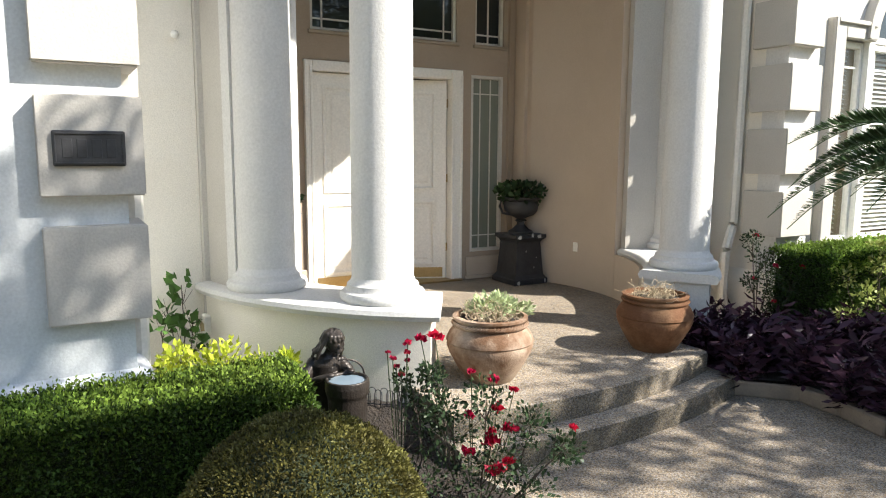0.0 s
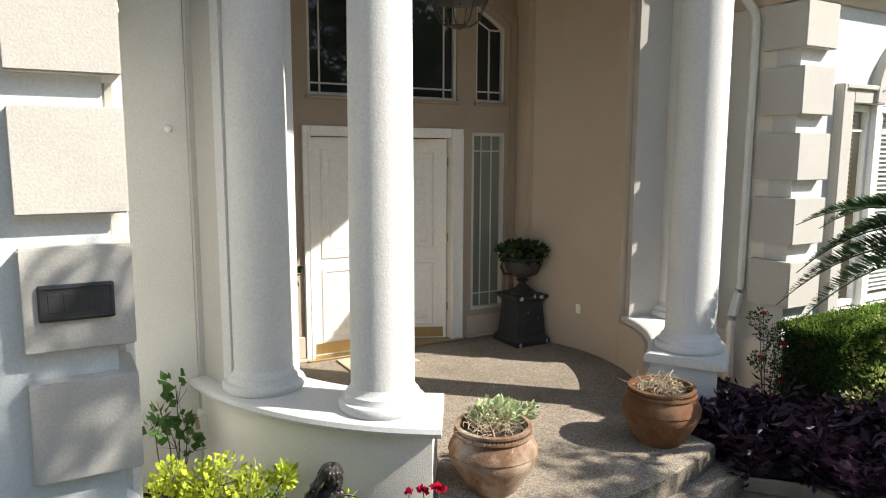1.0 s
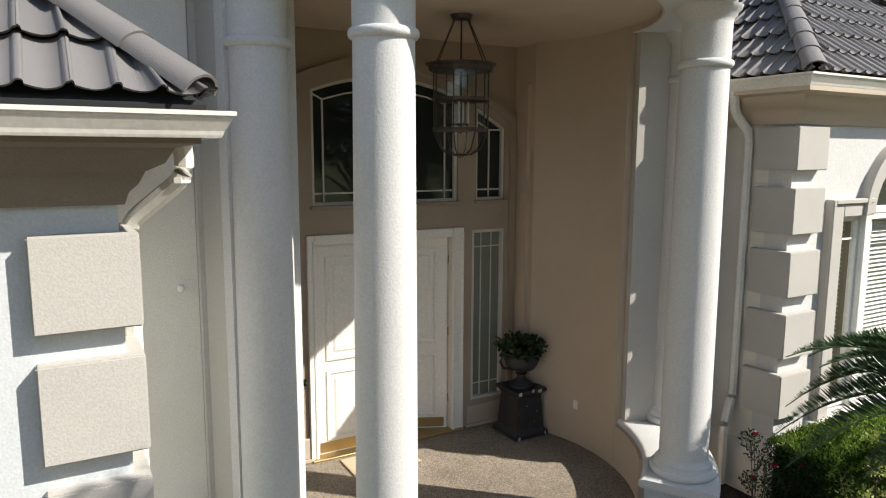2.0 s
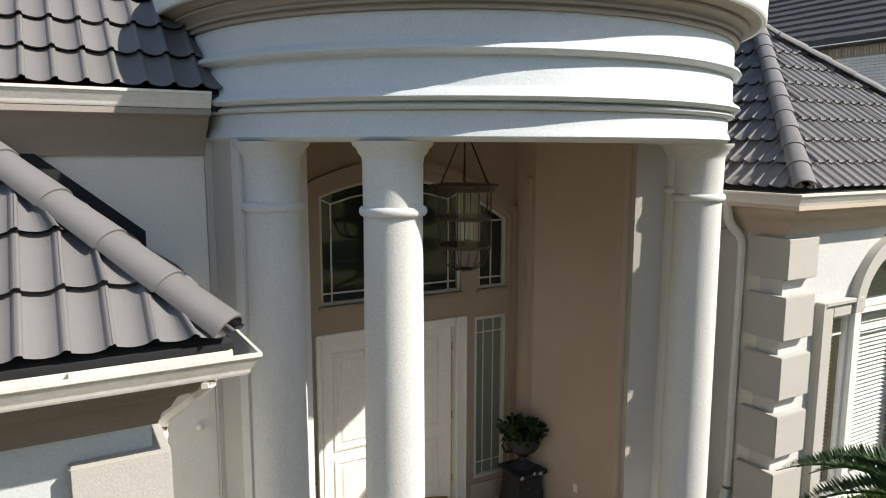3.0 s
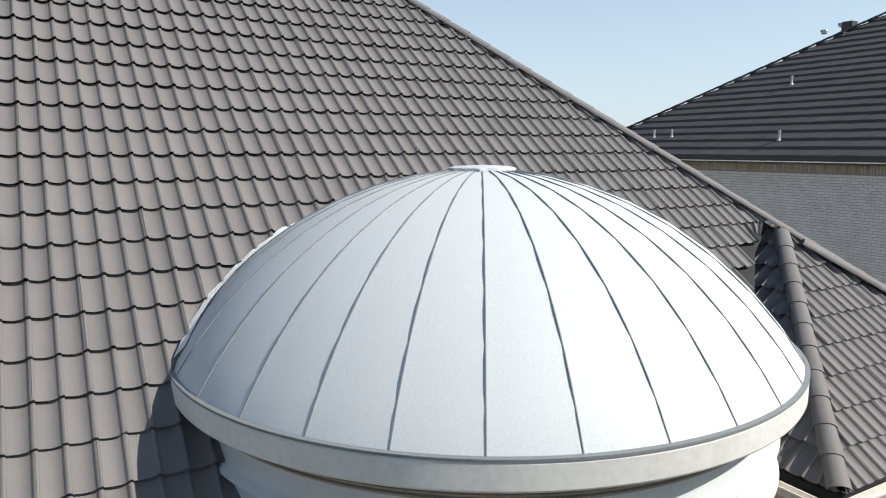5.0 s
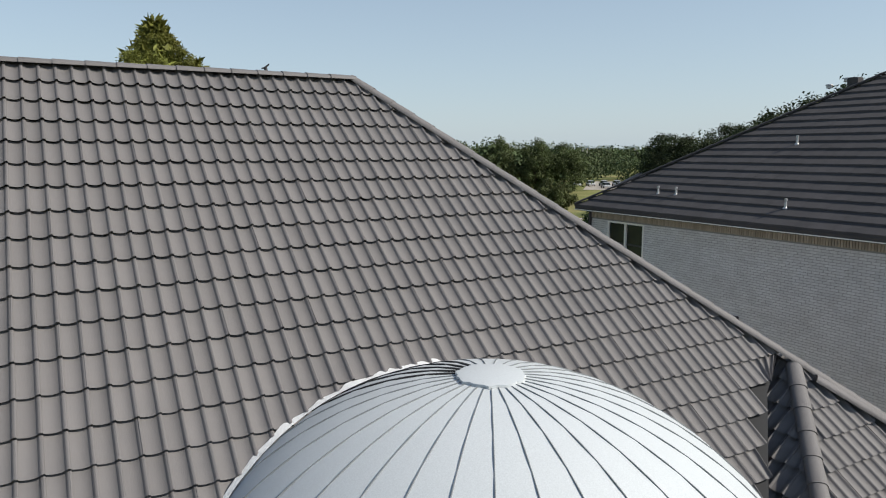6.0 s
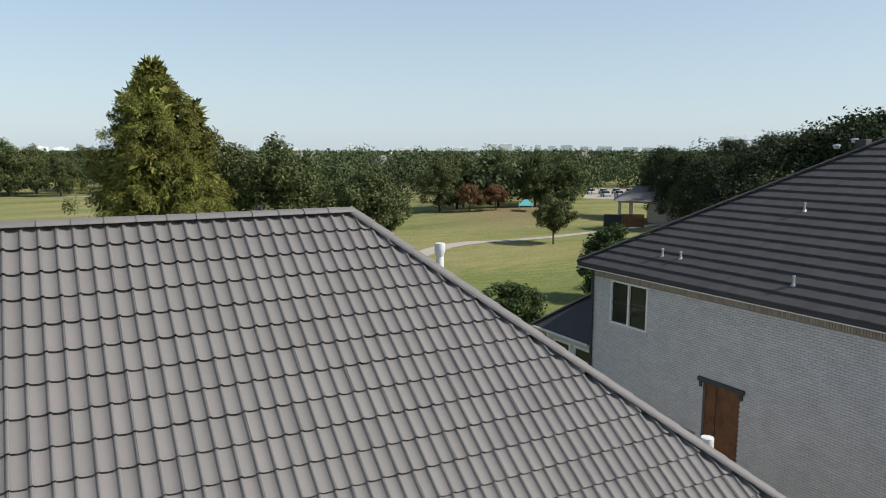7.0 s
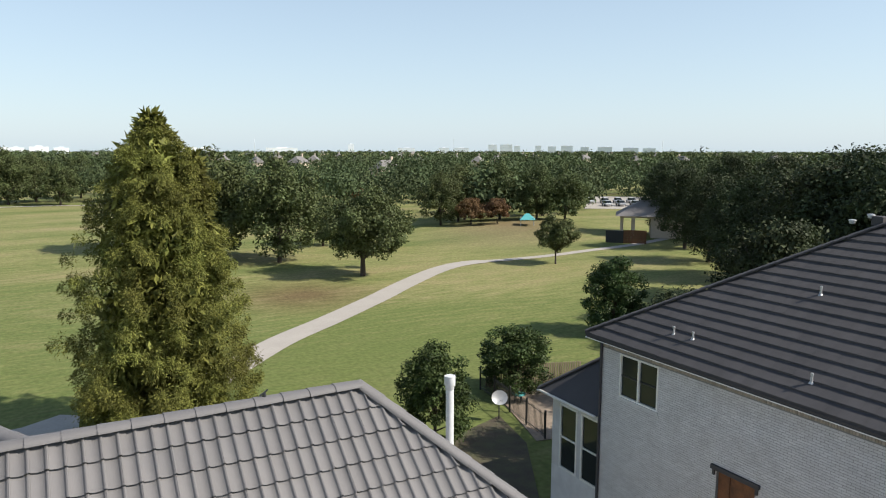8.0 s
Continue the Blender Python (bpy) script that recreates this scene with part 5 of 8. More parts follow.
def urn(at):
    ob = thing("garden_urn", at, "black cast-iron urn with ivy on a chipped black pedestal", "urn", "porch urns")
    ped = Geo().bevel_box(-0.25, 0.25, -0.25, 0.25, 0, 0.07, 0.012)
    v = []
    for w, z in ((0.235, 0.07), (0.205, 0.11), (0.175, 0.50), (0.19, 0.53), (0.225, 0.56), (0.225, 0.60)):
        v += [(-w, -w, z), (w, -w, z), (w, w, z), (-w, w, z)]
    ped.add(v, [(i * 4 + k, i * 4 + (k + 1) % 4, i * 4 + 4 + (k + 1) % 4, i * 4 + 4 + k) for i in range(5) for k in range(4)] + [(20, 21, 22, 23)])
    part("pedestal", ped, BLACKIRON, ob, "square black pedestal")
    r = random.Random(5)
    for x, z, w in ((-0.17, 0.575, 0.05), (0.12, 0.58, 0.07), (0.02, 0.59, 0.04), (-0.19, 0.03, 0.05), (0.2, 0.04, 0.03), (0.10, 0.32, 0.012), (-0.05, 0.40, 0.012), (0.06, 0.2, 0.01)):
        y = -0.228 if z > 0.5 else (-0.253 if z < 0.08 else -0.215 + 0.07 * (z - 0.1))
        part("paint_chip", Geo().add([(x + w * 0.5 * math.cos(t) * r.uniform(0.7, 1.2), y - 0.002, z + min(w, 0.03) * math.sin(t) * r.uniform(0.6, 1.1)) for t in [i * math.pi / 4 for i in range(8)]], [tuple(range(8))]), CHIPPED, ob, "chipped white patch")
    part("bowl", Geo().lathe([(0, 0.60), (0.15, 0.60), (0.15, 0.63), (0.10, 0.66), (0.05, 0.71), (0.045, 0.74), (0.075, 0.76), (0.05, 0.78), (0.08, 0.80), (0.16, 0.83), (0.20, 0.88), (0.215, 0.95), (0.20, 1.0), (0.245, 1.03), (0.25, 1.045), (0.22, 1.05), (0.19, 1.0), (0, 0.98)], seg=32), BLACKIRON, ob, smooth=35)
    for s in (-1, 1):
        part("handle", Geo().tube([(s * 0.16, 0, 0.84), (s * 0.27, 0, 0.86), (s * 0.315, 0, 0.95), (s * 0.29, 0, 1.02), (s * 0.24, 0, 1.02)], 0.016, 7), BLACKIRON, ob, smooth=50)
    pl = new("ivy", cluster_leaves("ivy", 420, (0, 0, 1.10), (0.30, 0.28, 0.13), 0.075, IVY_DARK, 3, 0.1, 0.35, 0.8))
    pl.parent = ob
    part("ivy_stem", Geo().tube([(-0.1, 0, 1.05), (-0.16, 0.02, 1.25), (-0.14, 0.02, 1.33)], 0.004, 4), DRY, ob)
    return ob


IVY_DARK = leaf_material("dark_ivy", (0.035, 0.06, 0.022), 0.45, 0.5, 0.15, 0.02)
u1 = urn((4.98, 6.88, FLOOR))
copy_thing(u1, pose(1.88, 6.88, FLOOR))


def terracotta_pot(at, label, dead, seed, clay, turn=0):
    ob = thing("terracotta_pot", at, label, "plant pot", "porch pots", turn=turn)
    part("body", Geo().lathe([(0, 0), (0.16, 0), (0.175, 0.015), (0.225, 0.09), (0.285, 0.20), (0.302, 0.25), (0.298, 0.275), (0.306, 0.285), (0.304, 0.30), (0.285, 0.34), (0.25, 0.385), (0.238, 0.40), (0.25, 0.425), (0.262, 0.44), (0.262, 0.455), (0.235, 0.46), (0.225, 0.42), (0, 0.40)], seg=48), clay, ob, smooth=35)
    rope = Geo()
    n = 64
    for k in range(n):
        a, b = 2 * math.pi * k / n, 2 * math.pi * (k + 1.6) / n
        rope.tube([(0.252 * math.cos(a), 0.252 * math.sin(a), 0.393), (0.262 * math.cos((a + b) / 2), 0.262 * math.sin((a + b) / 2), 0.406), (0.252 * math.cos(b), 0.252 * math.sin(b), 0.419)], 0.010, 5)
    part("rope_band", rope, clay, ob, "twisted rope moulding", smooth=50)
    r = np.random.default_rng(seed)
    g = Geo()
    for k in range(130):
        a, q = r.uniform(0, 6.28), r.uniform(0, 0.2)
        p = Vector((q * math.cos(a), q * math.sin(a), 0.43))
        pts = [p]
        d = Vector((r.normal() * 0.5, r.normal() * 0.5, 0.7))
        for _ in range(4):
            d = (d + Vector((r.normal(), r.normal(), r.normal() - 0.35)) * 0.55).normalized()
            pts.append(pts[-1] + d * 0.045)
        g.tube(pts, 0.0035, 4, 0.0015)
    part("dry_tangle", g, DRY, ob, "tangle of dead dry stems")
    part("soil", Geo().lathe([(0, 0.425), (0.225, 0.42), (0.226, 0.40)][::-1], seg=24), SOIL, ob)
    if not dead:
        pl = new("succulent", cluster_leaves("succulent", 620, (0.08, 0.09, 0.48), (0.19, 0.17, 0.09), 0.042, SUCCULENT, seed, 0.6, 0.3, 0.55))
        pl.parent = ob
        tagged(pl, "pale green trailing succulent")
        pl = new("trailing_leaves", cluster_leaves("trailing_leaves", 160, (0.34, 0.16, 0.42), (0.14, 0.10, 0.05), 0.05, SUCCULENT, seed + 1, 0.2, 0.2, 0.5))
        pl.parent = ob
    return ob


terracotta_pot((2.60, 3.93, FLOOR), "round terracotta pot with rope rim and pale succulent", False, 11, TERRACOTTA)
terracotta_pot((4.20, 3.93, FLOOR), "dark brown terracotta pot with rope rim and dead stems", True, 12, DARK_TERRACOTTA, 40)


def fountain_statue():
    """A small bronze figure that leans over a bucket: one plain mesh, fused like a casting."""
    g = Geo()
    # long dress with folds, bent towards the bucket
    n, rings = 28, ((0.0, 0.135, 0.0, 0.05), (0.05, 0.14, 0.0, 0.05), (0.20, 0.128, 0.0, 0.05), (0.34, 0.108, 0.005, 0.045), (0.44, 0.086, 0.01, 0.035), (0.50, 0.082, 0.015, 0.025), (0.58, 0.090, 0.025, 0.01), (0.645, 0.088, 0.035, -0.005), (0.69, 0.060, 0.042, -0.02), (0.71, 0.034, 0.05, -0.03), (0.75, 0.028, 0.058, -0.045))
    v = []
    for z, rad, cx, cy in rings:
        fold = 0.10 * max(0, (0.46 - z) / 0.46)
        v += [(cx + rad * (1 + fold * math.sin(9 * a)) * math.cos(a) * 1.05, cy + rad * (1 + fold * math.sin(9 * a)) * math.sin(a) * 0.85, z) for a in [2 * math.pi * k / n for k in range(n)]]
    last = (len(rings) - 1) * n
    g.add(v, [(i * n + k, i * n + (k + 1) % n, (i + 1) * n + (k + 1) % n, (i + 1) * n + k) for i in range(len(rings) - 1) for k in range(n)] + [tuple(range(n))[::-1], tuple(range(last, last + n))])
    # bowed head with chin and nose, cap of hair
    g.ball((0.072, -0.068, 0.778), 0.051, 0.90, 1.0, 1.10, 20, 14)
    g.ball((0.085, -0.102, 0.742), 0.022, 1.0, 0.9, 0.9, 12, 8).ball((0.092, -0.120, 0.768), 0.009, 0.8, 1.2, 1.4, 8, 6)
    g.ball((0.062, -0.046, 0.800), 0.058, 0.98, 1.0, 0.92, 20, 14)
    # wavy locks that hug the head down to the shoulders; the outer ones stand off to one side
    r = random.Random(8)
    for k in range(15):
        a = math.pi * (-0.22 + 1.42 * k / 14)
        x, y = math.cos(a), math.sin(a)
        off = 0.055 if x < -0.5 else 0.004
        wave = 0.006 * (-1) ** k
        low = 0.700 + r.uniform(-0.012, 0.02)
        g.tube([(0.066 + x * 0.010, -0.058 + y * 0.012, 0.850), (0.065 + x * 0.042, -0.052 + y * 0.044, 0.836), (0.063 + x * 0.056 + wave, -0.048 + y * 0.057, 0.800), (0.060 + x * (0.058 + off * 0.25) - wave, -0.044 + y * 0.060, 0.762), (0.058 + x * (0.058 + off * 0.8) + wave, -0.038 + y * 0.062, 0.730), (0.056 + x * (0.054 + off), -0.032 + y * 0.060, low)], 0.0155, 8, 0.009)
    # fringe over the brow
    for x in (-0.030, -0.008, 0.014, 0.034):
        g.tube([(0.068 + x * 0.3, -0.070, 0.846), (0.072 + x * 0.9, -0.108, 0.822), (0.076 + x * 1.25, -0.122 + abs(x) * 0.4, 0.794)], 0.013, 8, 0.007)
    # sleeves and arms bent to the rim of the bucket
    g.ball((-0.045, 0.002, 0.650), 0.036, 1, 1, 1.1, 12, 8).ball((0.118, -0.02, 0.648), 0.036, 1, 1, 1.1, 12, 8)
    g.tube([(-0.050, 0.002, 0.645), (-0.088, -0.03, 0.590)], 0.034, 10, 0.037).tube([(-0.086, -0.03, 0.595), (-0.085, -0.075, 0.562), (-0.02, -0.125, 0.597), (0.02, -0.14, 0.612)], 0.024, 10, 0.016)
    g.tube([(0.122, -0.02, 0.645), (0.160, -0.03, 0.595)], 0.034, 10, 0.036).tube([(0.160, -0.03, 0.598), (0.172, -0.06, 0.588), (0.165, -0.085, 0.612)], 0.024, 10, 0.016)
    g.ball((0.035, -0.145, 0.615), 0.020, 1.4, 1, 0.7, 10, 6).ball((0.160, -0.09, 0.615), 0.019, 1.2, 1.2, 0.7, 10, 6)
    # tapered bucket with a thick rim and a hoop handle
    g.lathe([(0, 0.0), (0.080, 0.0), (0.088, 0.02), (0.112, 0.50), (0.122, 0.525), (0.126, 0.565), (0.122, 0.60), (0.114, 0.605), (0.104, 0.595), (0.100, 0.555), (0, 0.550)], 0.12, -0.18, 28)
    g.tube([(0.12 + 0.118 * math.cos(a), -0.09, 0.585 + 0.10 * math.sin(a)) for a in [math.pi * k / 10 for k in range(7)]], 0.007, 7)
    g.tube([(-0.055 + 0.05 * math.cos(a), -0.02, 0.50 + 0.075 * math.sin(a)) for a in [math.pi * (0.35 + k / 8) for k in range(9)]], 0.007, 7)
    ob = new("garden_statue", g.mesh("garden_statue", STATUE))
    fuse = ob.modifiers.new("fuse", "REMESH")
    fuse.mode, fuse.voxel_size, fuse.use_smooth_shade = "VOXEL", 0.0055, True
    ob.matrix_world = pose(1.28, 3.70, 0.04, 0, 0, -10)
    tagged(ob, "dark bronze garden figure leaning over a water bucket", "statue")
    w = thing("bucket_water", (1.28, 3.70, 0.04), "still water in the statue's bucket, sky reflection put into its blue-grey", "water", turn=-10)
    part("surface", Geo().prism([(0.12 + 0.104 * math.cos(k * math.pi / 14), -0.18 + 0.104 * math.sin(k * math.pi / 14)) for k in range(28)], 0.56, 0.588), WATER, w)


fountain_statue()
# banked mulch against the low wall, with wire edging pushed into it
g = Geo()
bank = ((2.50, 0.0), (2.50, 0.22), (2.62, 0.215), (2.74, 0.15), (2.92, 0.06), (2.98, 0.0))
for i in range(25):
    az = radians(-52 + 24 * i / 24)
    g.v += [(CX + q * math.sin(az), CY - q * math.cos(az), z * (1 + 0.06 * math.sin(i * 2.1 + q * 9))) for q, z in bank]
g.f += [(i * 6 + k, i * 6 + 6 + k, i * 6 + 7 + k, i * 6 + 1 + k) for i in range(24) for k in range(5)] + [tuple(range(6)), tuple(range(144, 150))[::-1]]
solid("mulch_bank", g, SOIL, "dark mulch banked against the low wall", "garden bed", smooth=50)
az0 = radians(-40)
ob = thing("garden_edging", (CX + 2.62 * math.sin(az0), CY - 2.62 * math.cos(az0), 0.2), "low black wire garden edging with looped tops", "edging", turn=-40)
for k in range(19):
    x = -0.37 + k * 0.041
    y = 0.19 * x * x
    top = 0.135 if k % 2 else 0.15
    part("loop", Geo().tube([(x - 0.026, y, -0.05), (x - 0.026, y, top - 0.03), (x - 0.018, y, top - 0.008), (x, y, top), (x + 0.018, y, top - 0.008), (x + 0.026, y, top - 0.03), (x + 0.026, y, -0.05)], 0.0032, 5), BLACKIRON, ob)
part("rail", Geo().tube([(x, 0.19 * x * x, 0.035) for x in (-0.4, -0.2, 0.0, 0.2, 0.4)], 0.004, 5), BLACKIRON, ob)
# hose bib with a box on the facade
ob = thing("hose_tap", (0.95, 5.60, 0.55), "old brass hose tap on the cream wall", "tap")
part("pipe", Geo().tube([(0, 0.08, 0), (0, -0.08, 0), (0.0, -0.1, -0.05)], 0.015, 7), BRASS, ob)
part("cover", Geo().bevel_box(0.02, 0.12, -0.06, 0.05, -0.1, 0.06, 0.01), TRIM, ob)

# ---- beds and plants by the porch ----
def leaves_on_boxes(n, lo, hi, r, faces):
    """Random points on chosen faces of a box, pushed in and out a little, with outward ways."""
    lo, hi = np.array(lo), np.array(hi)
    pos, way = [], []
    areas = []
    for ax, sg in faces:
        o = [i for i in range(3) if i != ax]
        areas.append((hi[o[0]] - lo[o[0]]) * (hi[o[1]] - lo[o[1]]))
    tot = sum(areas)
    for (ax, sg), a in zip(faces, areas):
        k = int(n * a / tot)
        p = lo + (hi - lo) * r.random((k, 3))
        p[:, ax] = (hi if sg > 0 else lo)[ax] - sg * (r.random(k) ** 1.5) * 0.07 + sg * 0.012
        bump = np.sin(p[:, 0] * 11 + 2) * np.sin(p[:, 1] * 9 + 1) * np.sin(p[:, 2] * 10)
        p[:, ax] += sg * bump * 0.02
        w = r.normal(size=(k, 3)) * 0.6
        w[:, ax] += sg * 0.9
        w[:, 2] += 0.35
        pos.append(p)
        way.append(w)
    return np.concatenate(pos), np.concatenate(way)


def clipped_hedge(name, lo, hi, n, size, label, seed, mat, tips=0, hang=0.3):
    r = np.random.default_rng(seed)
    c = [(a + b) / 2 for a, b in zip(lo, hi)]
    ob = thing(name, (c[0], c[1], lo[2]), label, "hedge")
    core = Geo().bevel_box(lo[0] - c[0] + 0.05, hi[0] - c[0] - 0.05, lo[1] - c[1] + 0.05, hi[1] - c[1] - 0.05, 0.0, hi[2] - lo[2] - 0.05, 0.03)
    part("dark_core", core, HEDGE_DEEP, ob, "solid dark core, the shade between leaves put into its colour")
    p, w = leaves_on_boxes(n, lo, hi, r, ((2, 1), (1, -1), (0, 1), (0, -1)))
    p -= np.array([c[0], c[1], lo[2]])
    me = leaf_mesh("leaves", p, w, size * (0.6 + 0.8 * r.random(len(p))), mat, 0.55, 0.12, r)
    o = new("leaves", me)
    o.parent = ob
    tagged(o, "small glossy clipped leaves")
    # layer of brighter leaves that paints the sun onto the top
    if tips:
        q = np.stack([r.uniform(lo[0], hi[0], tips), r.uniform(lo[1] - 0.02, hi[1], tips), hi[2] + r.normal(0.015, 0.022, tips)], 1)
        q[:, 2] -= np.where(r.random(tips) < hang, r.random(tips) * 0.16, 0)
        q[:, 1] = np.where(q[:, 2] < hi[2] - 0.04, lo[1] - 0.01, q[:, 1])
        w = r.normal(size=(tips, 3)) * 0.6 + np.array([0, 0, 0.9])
        o = new("new_growth", leaf_mesh("new_growth", q - np.array([c[0], c[1], lo[2]]), w, size * (0.6 + 0.8 * r.random(tips)), HEDGE_LIT_TIP, 0.55, 0.12, r))
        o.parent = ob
        tagged(o, "yellow-green leaf tips, sunlight put into their colour")
    return ob


solid("bed_soil", Geo().prism([(-6, 2.7), (-0.2, 2.2), (0.6, 1.95), (1.3, 2.1), (1.95, 2.45), (2.12, 2.75), (2.0, 3.3), (1.98, 3.95), (1.3, 4.5), (0.6, 5.7), (0.3, 3.8), (-6, 3.8)], 0.0, 0.05),
      SOIL, "dark mulched garden bed before the low wall", "garden bed", kind="structure")
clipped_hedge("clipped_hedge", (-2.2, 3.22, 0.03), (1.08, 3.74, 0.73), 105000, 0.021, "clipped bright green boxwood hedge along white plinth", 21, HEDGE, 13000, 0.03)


def shrub_ball():
    r = np.random.default_rng(4)
    ob = thing("round_shrub", (0.77, 2.45, 0.02), "clipped round dark green shrub ball in the bed", "shrub")
    part("dark_core", Geo().ball((0, 0, 0.37), 0.44, 1, 1, 1, 24, 16), HEDGE_DEEP, ob, "solid dark core, the shade between leaves put into its colour", smooth=60)
    n = 80000
    d = r.normal(size=(n, 3))
    d /= np.linalg.norm(d, axis=1, keepdims=True)
    d = d[d[:, 2] > -0.6]
    n = len(d)
    rad = 0.495 - 0.06 * r.random(n) ** 1.6 + 0.014 * np.sin(d[:, 0] * 14) * np.sin(d[:, 1] * 13 + 1) * np.sin(d[:, 2] * 12)
    p = d * rad[:, None] + np.array([0, 0, 0.37])
    o = new("leaves", leaf_mesh("leaves", p, d + r.normal(size=(n, 3)) * 0.6, 0.0145 * (0.6 + 0.8 * r.random(n)), BALL, 0.55, 0.12, r))
    o.parent = ob


shrub_ball()


def loose_shrub(name, at, clumps, size, mat, label, seed, category="shrub", per=110, stems=True, width=0.55):
    """A loose shrub: stems to several leafy clumps, given as (dx, dy, dz, radius)."""
    ob = thing(name, at, label, category)
    r = np.random.default_rng(seed)
    g = Geo()
    P, W = [], []
    for x, y, z, rad in clumps:
        if stems:
            b = Vector((x * 0.3, y * 0.3, 0))
            m = Vector((x * 0.7 + r.normal() * 0.03, y * 0.7 + r.normal() * 0.03, z * 0.55))
            g.tube([b, m, (x, y, z)], 0.006, 5, 0.003)
            for _ in range(5):
                e = Vector((x, y, z)) + Vector(r.normal(size=3)) * rad * 0.55
                g.tube([m * 0.4 + Vector((x, y, z)) * 0.6, e], 0.003, 4, 0.0015)
        d = r.normal(size=(per, 3))
        d /= np.linalg.norm(d, axis=1, keepdims=True)
        P.append(np.array([x, y, z]) + d * rad * (r.random((per, 1)) ** 0.5))
        W.append(d + r.normal(size=(per, 3)) * 0.5 + np.array([0, 0, 0.3]))
    if stems:
        part("stem", g, BARK, ob, "thin brown stems")
    p, w = np.concatenate(P), np.concatenate(W)
    o = new("leaves", leaf_mesh("leaves", p, w, size * (0.6 + 0.8 * r.random(len(p))), mat, width, 0.1, r))
    o.parent = ob
    return ob


loose_shrub("lime_shrub", (0.85, 4.62, 0.04), [(-0.20, 0.05, 0.50, 0.11), (-0.06, 0.0, 0.46, 0.13), (0.10, -0.04, 0.49, 0.13), (0.28, -0.10, 0.40, 0.12), (-0.28, 0.0, 0.42, 0.12), (0.0, -0.12, 0.38, 0.14), (0.20, -0.2, 0.34, 0.13), (0.46, -0.16, 0.44, 0.07), (-0.15, -0.1, 0.34, 0.14)], 0.05, LIME,
            "loose lime-yellow shrub behind the clipped hedge", 31, per=150)
loose_shrub("lime_shrub", (1.55, 4.02, 0.04), [(-0.12, 0, 0.42, 0.08), (0.0, 0.03, 0.36, 0.09), (-0.2, 0.1, 0.34, 0.09)], 0.05, LIME, "small lime-yellow shrub beside the bronze figure", 32, per=80)
loose_shrub("grape_vine", (0.78, 5.45, 0.04), [(0.02, 0, 0.85, 0.08), (-0.10, -0.05, 0.70, 0.10), (0.08, -0.08, 0.60, 0.10), (-0.02, -0.1, 0.48, 0.12), (-0.14, 0, 0.55, 0.08), (0.1, -0.1, 0.42, 0.09)], 0.085, IVY, "green vine with broad leaves climbing by the tap", 33, "vine", 13, True, 0.95)


def rose_bush(name, at, blooms, clumps, label, seed, petals=26, per=60):
    ob = loose_shrub(name, at, clumps, 0.027, ROSE_LEAF, label, seed, "rose bush", int(per * 2.2), True, 0.6)
    r = np.random.default_rng(seed + 5)
    for x, y, z, s in blooms:
        s *= 0.82
        d = r.normal(size=(petals, 3))
        d[:, 2] = np.abs(d[:, 2]) + 0.2
        d /= np.linalg.norm(d, axis=1, keepdims=True)
        p = np.array([x, y, z]) + d * s * 0.35 * r.random((petals, 1))
        b = new("bloom", leaf_mesh("bloom", p, d, s * (0.6 + 0.5 * r.random(petals)), PETAL, 0.95, 0.22, r))
        b.parent = ob
        tagged(b, "crimson rose bloom")
        part("stem", Geo().tube([(x * 0.55, y * 0.55, z * 0.45), (x * 0.9, y * 0.9, z * 0.85), (x, y, z)], 0.003, 4), ROSE_STEM, ob)
    return ob


ROSE_STEM = material("rose_stem", (0.06, 0.08, 0.03), 0.7, fine=50)
RB = (1.80, 2.84, 0.05)
rose_bush("rose_bush", RB, [(-0.22, 0.18, 0.90, 0.045), (-0.16, 0.14, 0.91, 0.05), (0.09, -0.03, 0.70, 0.04), (0.17, -0.09, 0.65, 0.035), (-0.03, 0.01, 0.52, 0.04), (0.09, -0.06, 0.55, 0.045), (0.06, -0.06, 0.44, 0.04), (0.14, -0.10, 0.45, 0.05),
                             (0.06, -0.06, 0.38, 0.06), (-0.05, -0.01, 0.33, 0.05), (0.13, -0.12, 0.28, 0.05), (0.06, -0.09, 0.24, 0.06), (0.42, -0.26, 0.46, 0.035), (-0.01, 0.03, 0.74, 0.03)],
          [(-0.14, 0.08, 0.56, 0.10), (0.05, -0.02, 0.60, 0.13), (0.08, -0.08, 0.34, 0.16), (-0.08, -0.02, 0.17, 0.18), (0.24, -0.15, 0.48, 0.12), (-0.23, 0.06, 0.22, 0.17), (0.38, -0.25, 0.36, 0.09), (-0.12, 0.1, 0.40, 0.16), (0.12, 0, 0.2, 0.16), (0.2, -0.2, 0.15, 0.14), (-0.18, 0.15, 0.72, 0.07)],
          "red rose bush with thin stems in full bloom", 41, per=95)
rose_bush("rose_bush", (1.50, 3.08, 0.05), [(-0.05, 0, 0.80, 0.026), (0.02, -0.02, 0.83, 0.024), (0.05, 0.03, 0.86, 0.03), (-0.02, 0.02, 0.75, 0.026), (0.03, 0.0, 0.78, 0.024), (-0.08, 0.0, 0.84, 0.02), (0.0, 0.0, 0.71, 0.024)], [(0.0, 0.0, 0.68, 0.06), (0.07, -0.03, 0.60, 0.07), (0.10, 0, 0.45, 0.10)], "small rose bush with reddish buds", 43, per=50)
